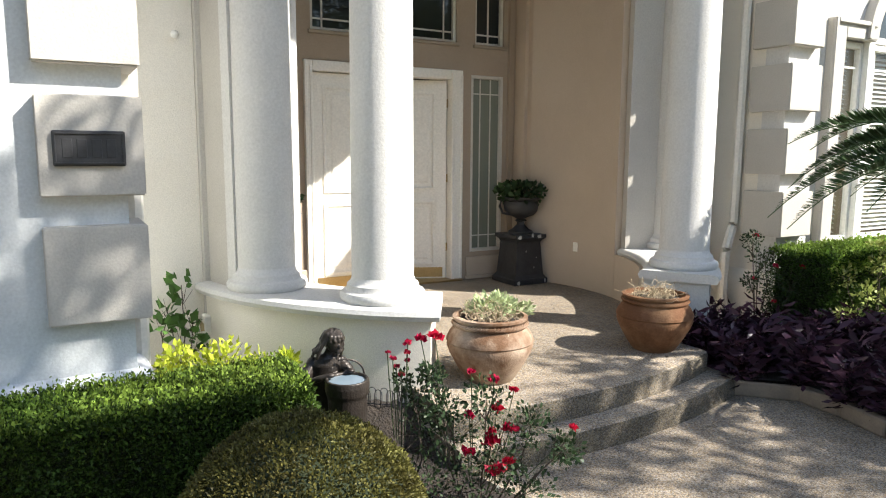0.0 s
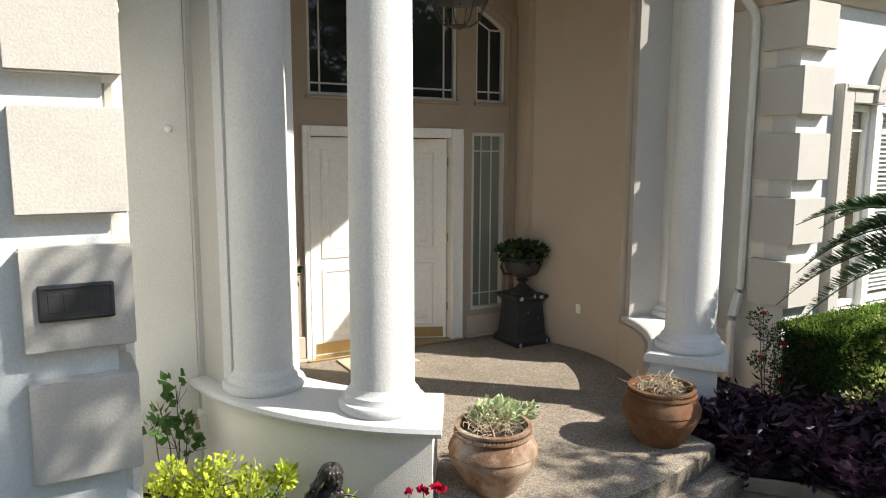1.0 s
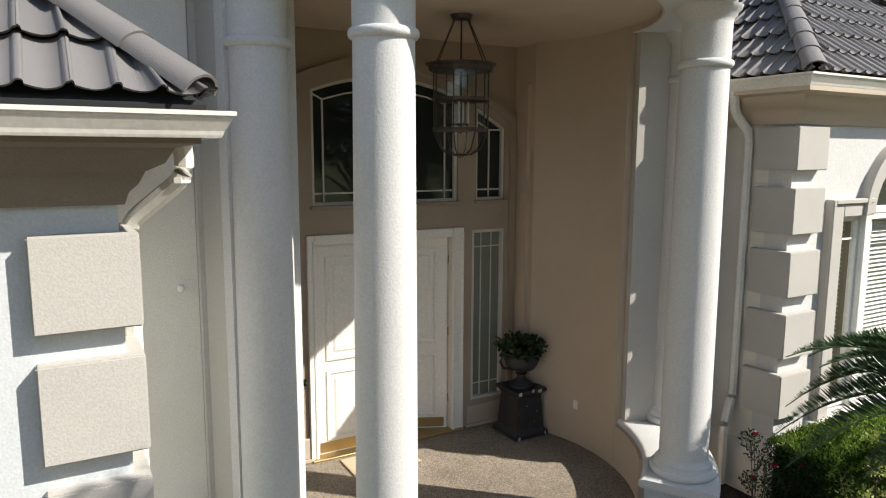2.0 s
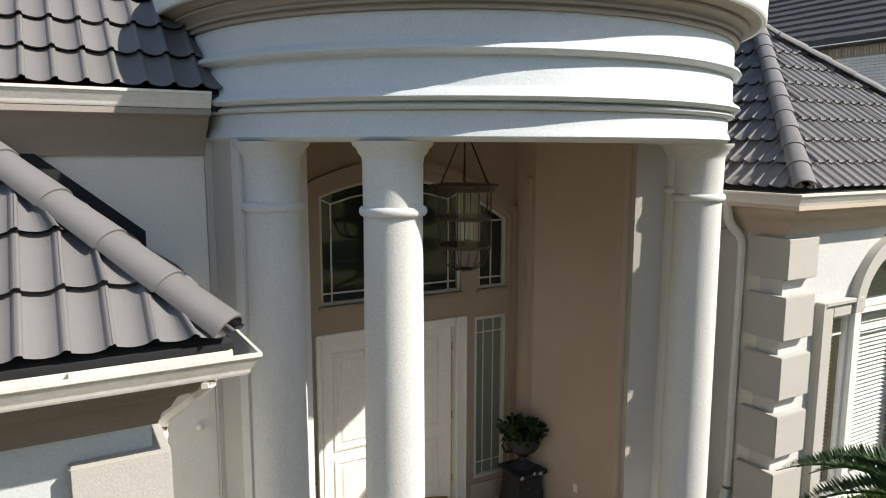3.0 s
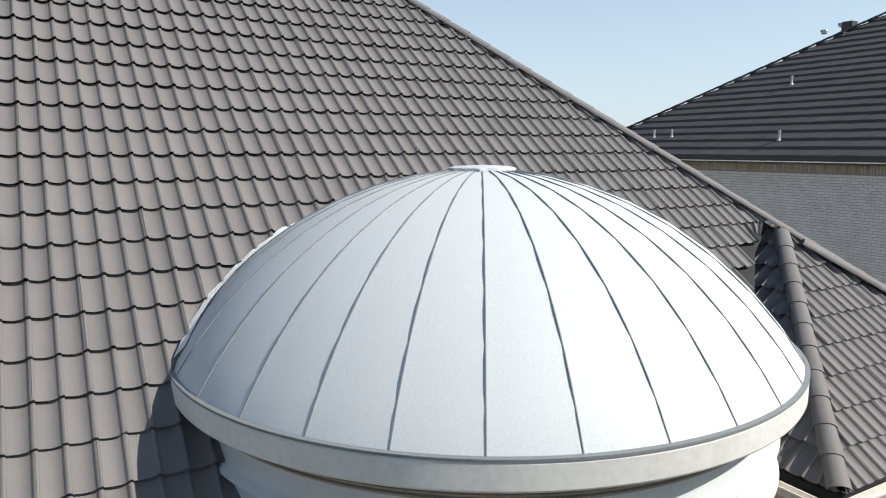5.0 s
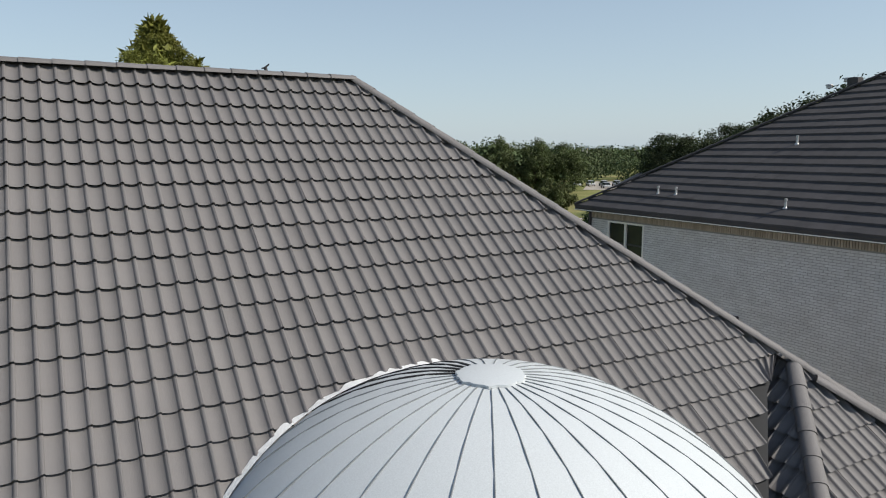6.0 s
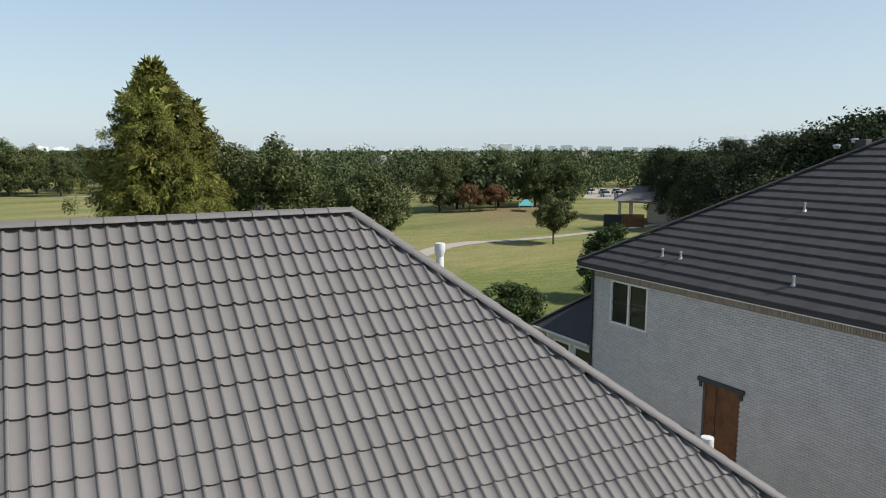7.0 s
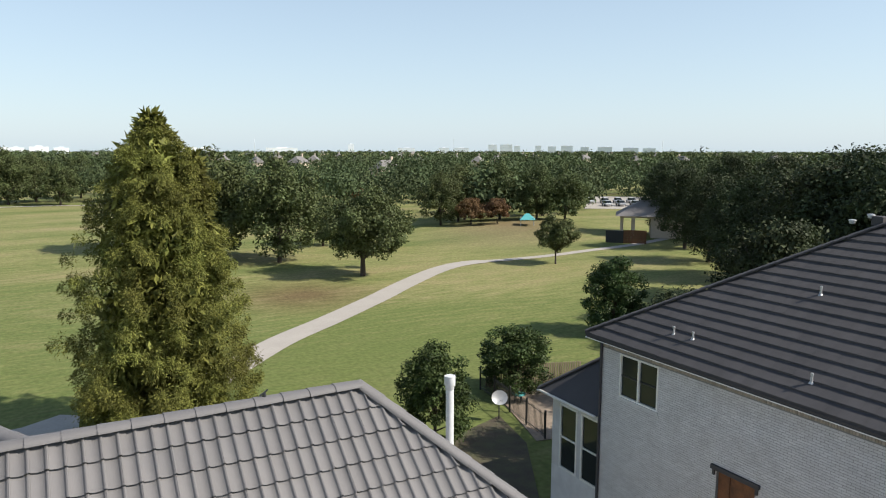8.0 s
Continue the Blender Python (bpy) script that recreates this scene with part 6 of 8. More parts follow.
rose_bush("rose_bush", (5.78, 4.10, 0.12), [(-0.06, 0.05, 1.02, 0.04), (0.04, -0.10, 0.74, 0.04), (0.30, -0.20, 0.72, 0.045), (-0.12, 0.0, 0.62, 0.035), (-0.02, -0.15, 0.42, 0.035)],
          [(-0.10, 0.06, 0.98, 0.10), (-0.02, 0.02, 0.82, 0.12), (0.02, -0.05, 0.66, 0.13), (-0.15, 0.0, 0.60, 0.09), (0.05, -0.1, 0.45, 0.13), (0.1, -0.1, 0.3, 0.13), (0.25, -0.15, 0.6, 0.14), (0.5, -0.25, 0.55, 0.15), (0.75, -0.3, 0.5, 0.15), (0.6, -0.3, 0.3, 0.15)],
          "loose red rose bush beside the downspout", 45, per=80)

# bed on the far side of the steps: low curb, soil, purple plants, hedge
solid("bed_soil_far", Geo().prism([(4.55, 3.75), (4.66, 3.42), (5.0, 3.08), (4.95, 2.75), (4.84, 2.35), (4.6, 1.2), (9, 0.6), (16, 1.5), (16, 4.6), (6.6, 4.6), (6.3, 5.7), (5.4, 5.0)], 0.0, 0.12),
      SOIL, "dark mulched bed before the wing", "garden bed", kind="structure")
ob = thing("bed_curb", (4.9, 2.8, 0), "low tan concrete curb blocks along the planted bed", "curb")
pts = [(4.62, 3.50), (4.97, 3.12), (4.93, 2.76), (4.82, 2.38), (4.70, 1.95), (4.60, 1.5), (4.55, 1.05)]
for (x0, y0), (x1, y1) in zip(pts, pts[1:]):
    a = math.degrees(math.atan2(y1 - y0, x1 - x0))
    L = math.hypot(x1 - x0, y1 - y0)
    o = part("curb_block", Geo().bevel_box(0.004, L - 0.004, -0.05, 0.05, 0, 0.12, 0.012), CURB, ob)
    o.matrix_parent_inverse = Matrix.Identity(4)
    o.matrix_basis = pose(x0 - 4.9, y0 - 2.8, 0, 0, 0, a)


def purple_plants():
    r = np.random.default_rng(51)
    n = 300
    k = 0
    proto = []
    for j in range(5):
        m = 64
        a = r.uniform(0, 6.28, m)
        h = r.uniform(0.05, 0.34, m)
        p = np.stack([np.cos(a) * 0.03, np.sin(a) * 0.03, h], 1) + r.normal(size=(m, 3)) * 0.03
        w = np.stack([np.cos(a), np.sin(a), r.uniform(-0.3, 0.9, m)], 1)
        proto.append(leaf_mesh("purple_leaves", p, w, r.uniform(0.075, 0.145, m), PURPLE, 0.30, 0.08, r))
    while k < n:
        x, y = r.uniform(4.6, 7.0), r.uniform(1.6, 4.3)
        edge = 4.70 if y > 3.35 else (5.03 if y > 2.9 else 4.92)
        if x < edge - 0.10 or y > 2.5 + 0.95 * (7.3 - x) or (x > 5.75 and y > 3.75):
            continue
        ob = new("purple_plant", proto[k % 5])
        s = r.uniform(0.8, 1.25)
        ob.matrix_world = pose(x, y, 0.1, 0, 0, float(r.uniform(0, 360))) @ Matrix.Diagonal((s, s, s, 1))
        tagged(ob, "dark purple strap-leaved plant in the bed", "plant", "purple bedding plants")
        k += 1


purple_plants()
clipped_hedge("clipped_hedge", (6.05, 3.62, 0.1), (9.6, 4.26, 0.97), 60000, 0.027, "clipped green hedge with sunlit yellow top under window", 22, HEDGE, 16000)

loose_shrub("climbing_rose", (6.55, 3.46, 0.1), [(-0.4, 0.1, 0.72, 0.13), (-0.2, -0.02, 0.55, 0.12), (0.0, 0.0, 0.80, 0.10), (0.15, -0.05, 0.45, 0.13), (0.4, -0.02, 0.66, 0.12), (0.6, -0.05, 0.82, 0.10), (0.75, -0.08, 0.50, 0.12), (0.95, -0.02, 0.78, 0.13), (1.1, -0.06, 0.36, 0.12), (-0.5, -0.05, 0.38, 0.12), (1.3, -0.05, 0.6, 0.13), (0.4, -0.1, 0.3, 0.12), (0.3, 0.2, 0.92, 0.09), (1.0, 0.2, 0.93, 0.09)], 0.042, ROSE_LIGHT,
            "loose rose foliage growing through the hedge, sunlight put into its pale green", 34, "rose bush", 105, True, 0.6)


def sago_palm():
    ob = thing("sago_palm", (6.55, 2.15, 0.1), "sago palm with long arching dark green fronds", "palm")
    part("trunk", Geo().lathe([(0, 0), (0.17, 0), (0.19, 0.3), (0.16, 1.0), (0.12, 1.35), (0, 1.4)], seg=14), BARK, ob, smooth=40)
    r = np.random.default_rng(61)
    ways = [(117.5, 2.14, 0.95, 0.76), (132, 2.27, 0.80, 1.07), (143, 2.20, 0.75, 1.11), (108, 2.0, 1.1, 0.80), (124, 2.1, 1.0, 0.95), (98, 2.0, 0.9, 0.85), (86, 1.9, 0.8, 1.0), (160, 1.9, 0.9, 1.0), (185, 1.8, 0.8, 1.1), (215, 1.8, 1.0, 0.9),
            (245, 1.8, 0.7, 1.1), (275, 1.8, 1.0, 0.9), (300, 1.8, 0.7, 1.1), (330, 1.8, 1.0, 0.9), (0, 1.8, 0.7, 1.1), (30, 1.8, 1.0, 0.95), (60, 1.9, 0.8, 1.05)]
    for az_, L, rise, drop in ways:
        a = radians(az_)
        pts = []
        for i in range(15):
            t = i / 14
            pts.append(Vector((math.cos(a) * L * t * (1 - 0.10 * t), math.sin(a) * L * t * (1 - 0.10 * t), 1.40 + rise * L * (t - drop * t * t))))
        g = Geo().tube(pts, 0.012, 5, 0.004)
        f = part("frond", g, PALM, ob, "feathery arching frond")
        P, W, Z = [], [], []
        for i in range(3, 270):
            t = i / 270
            k = min(int(t * 14), 13)
            q = pts[k].lerp(pts[k + 1], t * 14 - k)
            d = (pts[k + 1] - pts[k]).normalized()
            s = d.cross(Vector((0, 0, 1))).normalized()
            for sg in (-1, 1):
                P.append(q)
                W.append(s * sg * 0.9 + d * 0.55 + Vector((0, 0, 0.75 - 0.35 * t)) + Vector(r.normal(size=3)) * 0.05)
                Z.append(0.24 * math.sin(math.pi * min(1, 0.12 + t * 0.9)) ** 0.7 + 0.02)
        o = new("foliage", leaf_mesh("foliage", np.array(P), np.array(W), np.array(Z), PALM, 0.085, 0.02, r))
        o.parent = f
    return ob


sago_palm()

# ---- neighbouring brick house ----
NX, NY1, NZ = 17.1, 20.2, 7.45


def neighbour():
    ob = thing("neighbour_house", (NX, NY1, 0), "white painted brick house with dark flat-tile hip roof", "house")
    def L(x, y, z):
        return (x - NX, y - NY1, z)
    holes = [(17.56, 19.26, 5.67, 7.17), (13.95, 15.22, 2.45, 4.77)]
    # backing wall in pieces round the openings
    g = Geo()
    ys = [2.0, 13.95, 15.22, 17.56, 19.26, NY1]
    for a, b in zip(ys, ys[1:]):
        lo = 0.0
        for h in holes:
            if h[0] <= a and b <= h[1]:
                g.box(0, 0.25, a - NY1, b - NY1, lo, h[2])
                lo = h[3]
        g.box(0, 0.25, a - NY1, b - NY1, lo, NZ)
    g.box(0.25, 13, -0.25, 0, 0, NZ).box(0.25, 13, -18.2, -17.95, 0, NZ).box(12.75, 13, -17.95, -0.25, 0, NZ)
    wall = part("wall", g, MORTAR, ob, "painted mortar behind the bricks")
    r = random.Random(3)
    # bricks: rows in running bond
    stuff = Geo()
    bl, bh, j = 0.198, 0.062, 0.011
    row = 0
    z = 1.2
    while z < 7.16:
        y = 8.6 - (bl + j) / 2 * (row % 2)
        while y < NY1:
            y1 = min(y + bl, NY1)
            spans = [(y, y1)]
            for h in holes:
                if z + bh > h[2] - 0.08 and z < h[3] + 0.005:
                    spans = [q for p, e in spans for q in ((p, min(e, h[0])), (max(p, h[1]), e)) if q[1] - q[0] > 0.03]
            for p, e in spans:
                d = r.uniform(0.006, 0.011)
                a, b = p - NY1, e - NY1
                stuff.add([(-d, a, z), (-d, b, z), (-d, b, z + bh), (-d, a, z + bh), (0.001, a, z), (0.001, b, z), (0.001, b, z + bh), (0.001, a, z + bh)],
                          [(3, 2, 1, 0), (0, 1, 5, 4), (2, 3, 7, 6), (1, 2, 6, 5), (3, 0, 4, 7)])
            y += bl + j
        z += bh + j
        row += 1
    o = part("bricks_joined", stuff, BRICK, wall, kind="stuff")
    one = Geo().bevel_box(-0.03, 0.0, 0, 0.062, 0, 0.20, 0.004).mesh("soldier_brick", SOLDIER)
    y = 8.6
    while y < NY1 - 0.07:
        s = new("soldier_brick", one)
        s.parent = wall
        s.location = (r.uniform(-0.003, 0.003), y - NY1, 7.22)
        y += 0.074
    # roof: long overlapping courses on the near slope, plain planes elsewhere
    ex, ey, ez, sl = 16.72, 20.62, 7.60, 0.64
    px, n = 24.0, 21
    d = (px - ex) / n
    peak_y = ey - (px - ex)
    roof_ = Geo()
    roof_.add([L(ex, ey, ez - 0.05), L(ex, 1.6, ez - 0.05), L(px, peak_y - 5.5, ez + (px - ex) * sl - 0.05), L(px, peak_y, ez + (px - ex) * sl - 0.05), L(px + (px - ex), ey, ez - 0.05), L(px + px - ex, 1.6, ez - 0.05)],
              [(0, 3, 2, 1), (0, 4, 3), (4, 5, 2, 3), (1, 2, 5), (0, 1, 5, 4)])
    rf = part("roof", roof_, SLATE, ob, "dark grey flat-tile hip roof")
    for k in range(n):
        x0, x1 = ex + k * d, ex + (k + 1) * d + 0.03
        y0, y1 = ey - k * d, ey - (k + 1) * d - 0.03
        z0, z1 = ez + k * d * sl, ez + ((k + 1) * d + 0.03) * sl
        g = Geo()
        w = 0.33
        yy = y0
        lo = 6.0
        while yy > lo:
            a, b = yy, max(yy - w, lo)
            t = r.uniform(-0.006, 0.006)
            ta, tb = min(a, y1 + (y0 - y1) * 0), min(b, y1)
            g.add([L(x0, a, z0 + 0.062 + t), L(x0, b + 0.006, z0 + 0.062 + t), L(x1, tb + 0.006 if tb < y1 else y1 - 0.001, z1 + 0.004), L(x1, ta, z1 + 0.004), L(x0, a, z0 - 0.02), L(x0, b + 0.006, z0 - 0.02)],
                  [(3, 2, 1, 0), (0, 1, 5, 4)])
            yy -= w
        part("tile_course", g, SLATE, rf)
    hipc = Geo()
    one = Geo().bevel_box(0, 0.40, -0.11, 0.11, -0.02, 0.045, 0.012).mesh("hip_tile", SLATE)
    a, b = Vector(L(ex, ey, ez + 0.06)), Vector(L(px, peak_y, ez + (px - ex) * sl + 0.06))
    x = (b - a).normalized()
    yv = Vector((0, 0, 1)).cross(x).normalized()
    R = Matrix((x, yv, x.cross(yv))).transposed().to_4x4()
    for k in range(int((b - a).length / 0.36)):
        s = new("hip_tile", one)
        s.parent = rf
        s.matrix_parent_inverse = Matrix.Identity(4)
        s.matrix_basis = Matrix.Translation(a + x * 0.36 * k) @ R @ pose(0, 0, 0, 0, -2, 0)
    part("eave_gutter", Geo().sweep([(0, 0), (0.09, 0), (0.11, 0.09), (0.095, 0.09), (0.08, 0.015), (0, 0.015)], [L(ex + 0.08, 1.6, ez - 0.10), L(ex + 0.08, ey - 0.06, ez - 0.10)][::-1]), SLATE, ob, "dark metal gutter edge")
    part("drip_edge", Geo().box(ex - 0.045 - NX, ex - 0.03 - NX, 1.6 - NY1, ey - 0.06 - NY1, ez - 0.125, ez - 0.098), TRIM_WHITE, ob, "thin pale metal drip edge")
    part("soffit", Geo().box(ex + 0.06 - NX, 0.0, 1.7 - NY1, ey - 0.05 - NY1, ez - 0.15, ez - 0.11), SLATE, ob)
    # window with two sashes
    y0, y1, z0, z1 = holes[0]
    wd = part("window", Geo().bevel_box(-0.02, 0.10, y0 - NY1, y0 + 0.06 - NY1, z0, z1, 0.006).bevel_box(-0.02, 0.10, y1 - 0.06 - NY1, y1 - NY1, z0, z1, 0.006)
              .bevel_box(-0.02, 0.10, y0 + 0.06 - NY1, y1 - 0.06 - NY1, z0, z0 + 0.06, 0.006).bevel_box(-0.02, 0.10, y0 + 0.06 - NY1, y1 - 0.06 - NY1, z1 - 0.06, z1, 0.006)
              .bevel_box(-0.02, 0.10, (y0 + y1) / 2 - 0.04 - NY1, (y0 + y1) / 2 + 0.04 - NY1, z0 + 0.06, z1 - 0.06, 0.006), TRIM_WHITE, ob, "white twin-sash window")
    for a, b in ((y0 + 0.06, (y0 + y1) / 2 - 0.04), ((y0 + y1) / 2 + 0.04, y1 - 0.06)):
        part("pane", Geo().box(0.05, 0.055, a - NY1, b - NY1, z0 + 0.06, z1 - 0.06), GLASS, wd)
        part("sash_rail", Geo().bevel_box(0.02, 0.06, a - NY1, b - NY1, (z0 + z1) / 2 - 0.03, (z0 + z1) / 2 + 0.03, 0.005), BLACKIRON, wd, "dark meeting rail")
    part("window_sill", Geo().bevel_box(-0.05, 0.02, y0 - 0.06 - NY1, y1 + 0.06 - NY1, z0 - 0.08, z0, 0.008), BRICK, ob)
    # boarded opening
    y0, y1, z0, z1 = holes[1]
    part("boarding", Geo().box(0.10, 0.13, y0 - NY1, y1 - NY1, z0, z1), WOOD_RUST, ob, "stained plywood board in the opening")
    part("board_strip", Geo().bevel_box(0.075, 0.10, y0 + 0.02 - NY1, y0 + 0.40 - NY1, z0, z1, 0.004), WOOD_RUST, ob, "darker stained strip of plywood")
    part("board_batten", Geo().bevel_box(0.07, 0.10, y0 + 0.86 - NY1, y0 + 0.90 - NY1, z0, z1, 0.004), WOOD_RUST, ob)
    part("lintel", Geo().bevel_box(-0.10, 0.02, y0 - 0.16 - NY1, y1 + 0.16 - NY1, z1 - 0.02, z1 + 0.11, 0.008), SLATE, ob, "dark projecting lintel")
    for yy in (y0 - 0.11, y1 + 0.03):
        part("bracket", Geo().bevel_box(-0.07, 0.0, yy - NY1, yy + 0.08 - NY1, z1 - 0.2, z1 - 0.02, 0.006), SLATE, ob)
    v = part("wall_vent", Geo().bevel_box(-0.03, -0.005, 15.42 - NY1, 15.92 - NY1, 2.62, 3.07, 0.006), VENT, ob, "grey louvred wall vent")
    for k in range(6):
        part("louvre", Geo().box(-0.045, -0.03, 15.45 - NY1, 15.89 - NY1, 2.66 + k * 0.066, 2.69 + k * 0.066), VENT, v)
    part("downspout", Geo().tube([L(NX - 0.06, NY1 - 0.08, NZ), L(NX - 0.06, NY1 - 0.08, 0.1)], 0.05, 8), SLATE, ob, "dark metal downspout")
    # roof vents
    for x_, y_, h in ((20.09, 14.37, 0.24), (17.40, 12.79, 0.24), (17.60, 17.49, 0.24), (17.62, 16.76, 0.22)):
        zr = ez + (x_ - ex) * sl + 0.03
        part("roof_vent", Geo().lathe([(0.0, -0.05), (0.08, -0.04), (0.04, 0.02), (0.028, h * 0.7), (0.04, h * 0.72), (0.04, h), (0, h + 0.01)], *L(x_, y_, 0)[:2], 10).add([], []), STEEL, ob).location = (0, 0, zr)
    for x_, y_ in ((23.0, 15.3), (23.3, 14.9)):
        zr = ez + (x_ - ex) * sl + 0.03
        part("roof_vent", Geo().lathe([(0, -0.05), (0.09, -0.02), (0.09, 0.05), (0.12, 0.06), (0.11, 0.10), (0, 0.12)], *L(x_, y_, 0)[:2], 12), STEEL, ob).location = (0, 0, zr)
    part("box_vent", Geo().bevel_box(*[q for pair in zip(L(22.95, 14.35, 0)[:2], L(23.3, 14.7, 0)[:2]) for q in pair], ez + (23.15 - ex) * sl - 0.1, ez + (23.15 - ex) * sl + 0.20, 0.02), SLATE, ob)


neighbour()


def annex():
    ob = thing("neighbour_annex", (17.32, 20.4, 0), "low white brick bay with dark hip roof beside neighbour house", "house")
    def B(x0, x1, y0, y1, z0, z1):
        return Geo().bevel_box(x0 - 17.1, x1 - 17.1, y0 - 20.4, y1 - 20.4, z0, z1, 0.01)
    for q in ((17.15, 20.5, 20.25, 23.1, 0, 1.65), (17.15, 20.5, 20.25, 23.1, 4.25, 4.62), (17.15, 17.35, 20.25, 20.45, 1.65, 4.25), (17.15, 17.35, 21.42, 21.65, 1.65, 4.25), (17.15, 17.35, 22.65, 23.1, 1.65, 4.25), (17.35, 20.5, 22.85, 23.1, 1.65, 4.25)):
        part("wall", B(*q), BRICK, ob)
    for y0, y1 in ((20.45, 21.42), (21.65, 22.65)):
        w = part("window", B(17.14, 17.22, y0, y0 + 0.07, 1.65, 4.25).bevel_box(0.04, 0.12, y1 - 0.07 - 20.4, y1 - 20.4, 1.65, 4.25, 0.006).bevel_box(0.04, 0.12, y0 + 0.07 - 20.4, y1 - 0.07 - 20.4, 1.65, 1.72, 0.006)
                 .bevel_box(0.04, 0.12, y0 + 0.07 - 20.4, y1 - 0.07 - 20.4, 4.18, 4.25, 0.006).bevel_box(0.05, 0.12, y0 + 0.07 - 20.4, y1 - 0.07 - 20.4, 2.9, 2.96, 0.006), TRIM_WHITE, ob, "white sash window")
        part("pane", B(17.20, 17.205, y0 + 0.07, y1 - 0.07, 1.72, 4.18), GLASS, w)
    ex, z0 = 16.75, 4.62
    g = Geo().add([(ex - 17.1, 3.15, z0), (ex - 17.1, -0.2, z0), (2.2, -0.2, z0 + 2.1), (2.2, 0.65, z0 + 2.1), (4.6, 3.15, z0), (4.6, -0.2, z0)], [(0, 3, 2, 1), (0, 4, 3), (2, 3, 4, 5), (0, 1, 5, 4)])
    rf = part("roof", g, SLATE, ob, "dark flat-tile hip roof")
    one = Geo().bevel_box(0, 0.34, -0.12, 0.12, 0.0, 0.06, 0.012).mesh("hip_tile", SLATE)
    a, b = Vector((ex - 17.1, 3.15, z0 + 0.01)), Vector((2.2, 0.65, z0 + 2.11))
    x = (b - a).normalized()
    yv = Vector((0, 0, 1)).cross(x).normalized()
    R = Matrix((x, yv, x.cross(yv))).transposed().to_4x4()
    for k in range(int((b - a).length / 0.33)):
        s = new("hip_tile", one)
        s.parent = rf
        s.matrix_parent_inverse = Matrix.Identity(4)
        s.matrix_basis = Matrix.Translation(a + x * 0.33 * k) @ R
    part("gutter", Geo().tube([(ex - 17.12, 3.15, z0 - 0.02), (ex - 17.12, -0.2, z0 - 0.02)], 0.05, 6), GUTTER, ob)


annex()

EARTH = material("side_yard_earth", (0.075, 0.058, 0.038), 0.95, tint=(0.10, 0.10, 0.045), scale=1.2, mix=0.8, fine=25, bump=0.8, depth=0.03)
solid("side_yard", Geo().prism([(11.2, 9), (17.05, 9), (17.05, 23.4), (19.8, 28.0), (20.6, 31.5), (17.8, 30.6), (14.0, 27.6), (12.0, 22)], -0.02, 0.03), EARTH, "dark bare earth and leaf litter between the houses", "yard")
# ---- pipes on the house roof, dish, fence ----
def pvc_pipe(at, h, r, label):
    ob = thing("vent_pipe", at, label, "vent pipe")
    part("pipe", Geo().lathe([(0, 0), (r, 0), (r, h), (0, h)], seg=16), PVC, ob, smooth=40)
    part("collar", Geo().lathe([(r, h - 0.26), (r * 1.06, h - 0.255), (r * 1.08, h - 0.20), (r * 1.38, h - 0.17), (r * 1.38, h), (r * 1.1, h), (r * 1.05, h - 0.06), (0, h - 0.07)], seg=16), PVC, ob, smooth=40)


pvc_pipe((6.99, 13.28, 8.2), 1.60, 0.075, "tall white PVC vent pipe behind the ridge")
pvc_pipe((9.6, 9.0, 5.6), 1.33, 0.075, "short white PVC vent pipe behind the hip")
ob = thing("ridge_spike", (3.05, RIDGE_Y, RIDGE_Z + 0.02), "small dark fitting on the roof ridge", "roof fitting")
part("stub", Geo().lathe([(0, 0), (0.05, 0), (0.03, 0.05), (0.022, 0.12), (0, 0.13)], seg=8), BLACKIRON, ob)
part("arm", Geo().tube([(-0.06, 0, 0.09), (0.0, 0, 0.12), (0.05, 0, 0.16)], 0.012, 5), BLACKIRON, ob)


def dish():
    ob = thing("satellite_dish", (20.3, 31.1, 0), "grey-white satellite dish on a thin post", "satellite dish")
    part("post", Geo().tube([(0, 0, 0), (0, 0, 1.15)], 0.03, 8), BLACKIRON, ob, "dark post")
    g = Geo()
    n = 20
    v = [(0, 0, -0.07)]
    for k in (0.5, 1.0):
        v += [(0.42 * k * math.cos(2 * math.pi * i / n), 0.38 * k * math.sin(2 * math.pi * i / n), -0.07 + 0.07 * k * k) for i in range(n)]
    f = [(0, 1 + i, 1 + (i + 1) % n) for i in range(n)] + [(1 + i, 1 + n + i, 1 + n + (i + 1) % n, 1 + (i + 1) % n) for i in range(n)]
    g.add(v, f)
    m = pose(-0.05, -0.12, 1.25, 62, 0, -25)
    g.v = [tuple(m @ Vector(q)) for q in g.v]
    part("reflector", g, STEEL, ob, "pale oval reflector", smooth=60)
    part("feed_arm", Geo().tube([(0, -0.1, 1.1), (-0.15, -0.5, 1.15), (-0.15, -0.52, 1.3)], 0.014, 6), STEEL, ob)


dish()
ob = thing("metal_fence", (21.9, 35.4, 0), "black metal picket fence around the back garden", "fence")
a, b = Vector((0, 0, 0)), Vector((-1.0, -7.4, 0))
one = Geo().tube([(0, 0, 0.05), (0, 0, 1.32)], 0.012, 5).mesh("picket", FENCE)
for k in range(64):
    s = new("picket", one)
    s.parent = ob
    s.location = a.lerp(b, k / 63)
for z in (0.2, 1.2):
    part("rail", Geo().tube([a + Vector((0, 0, z)), b + Vector((0, 0, z))], 0.018, 5), FENCE, ob)
for t in (0, 0.25, 0.5, 0.75, 1):
    p = a.lerp(b, t)
    part("post", Geo().bevel_box(p.x - 0.04, p.x + 0.04, p.y - 0.04, p.y + 0.04, 0, 1.45, 0.006), FENCE, ob)
ob = thing("wooden_fence", (22.4, 35.6, 0), "weathered wooden board fence behind the metal pickets", "fence")
one = Geo().bevel_box(0, 0.13, -0.01, 0.01, 0, 1.3, 0.004).mesh("board", WOODFENCE)
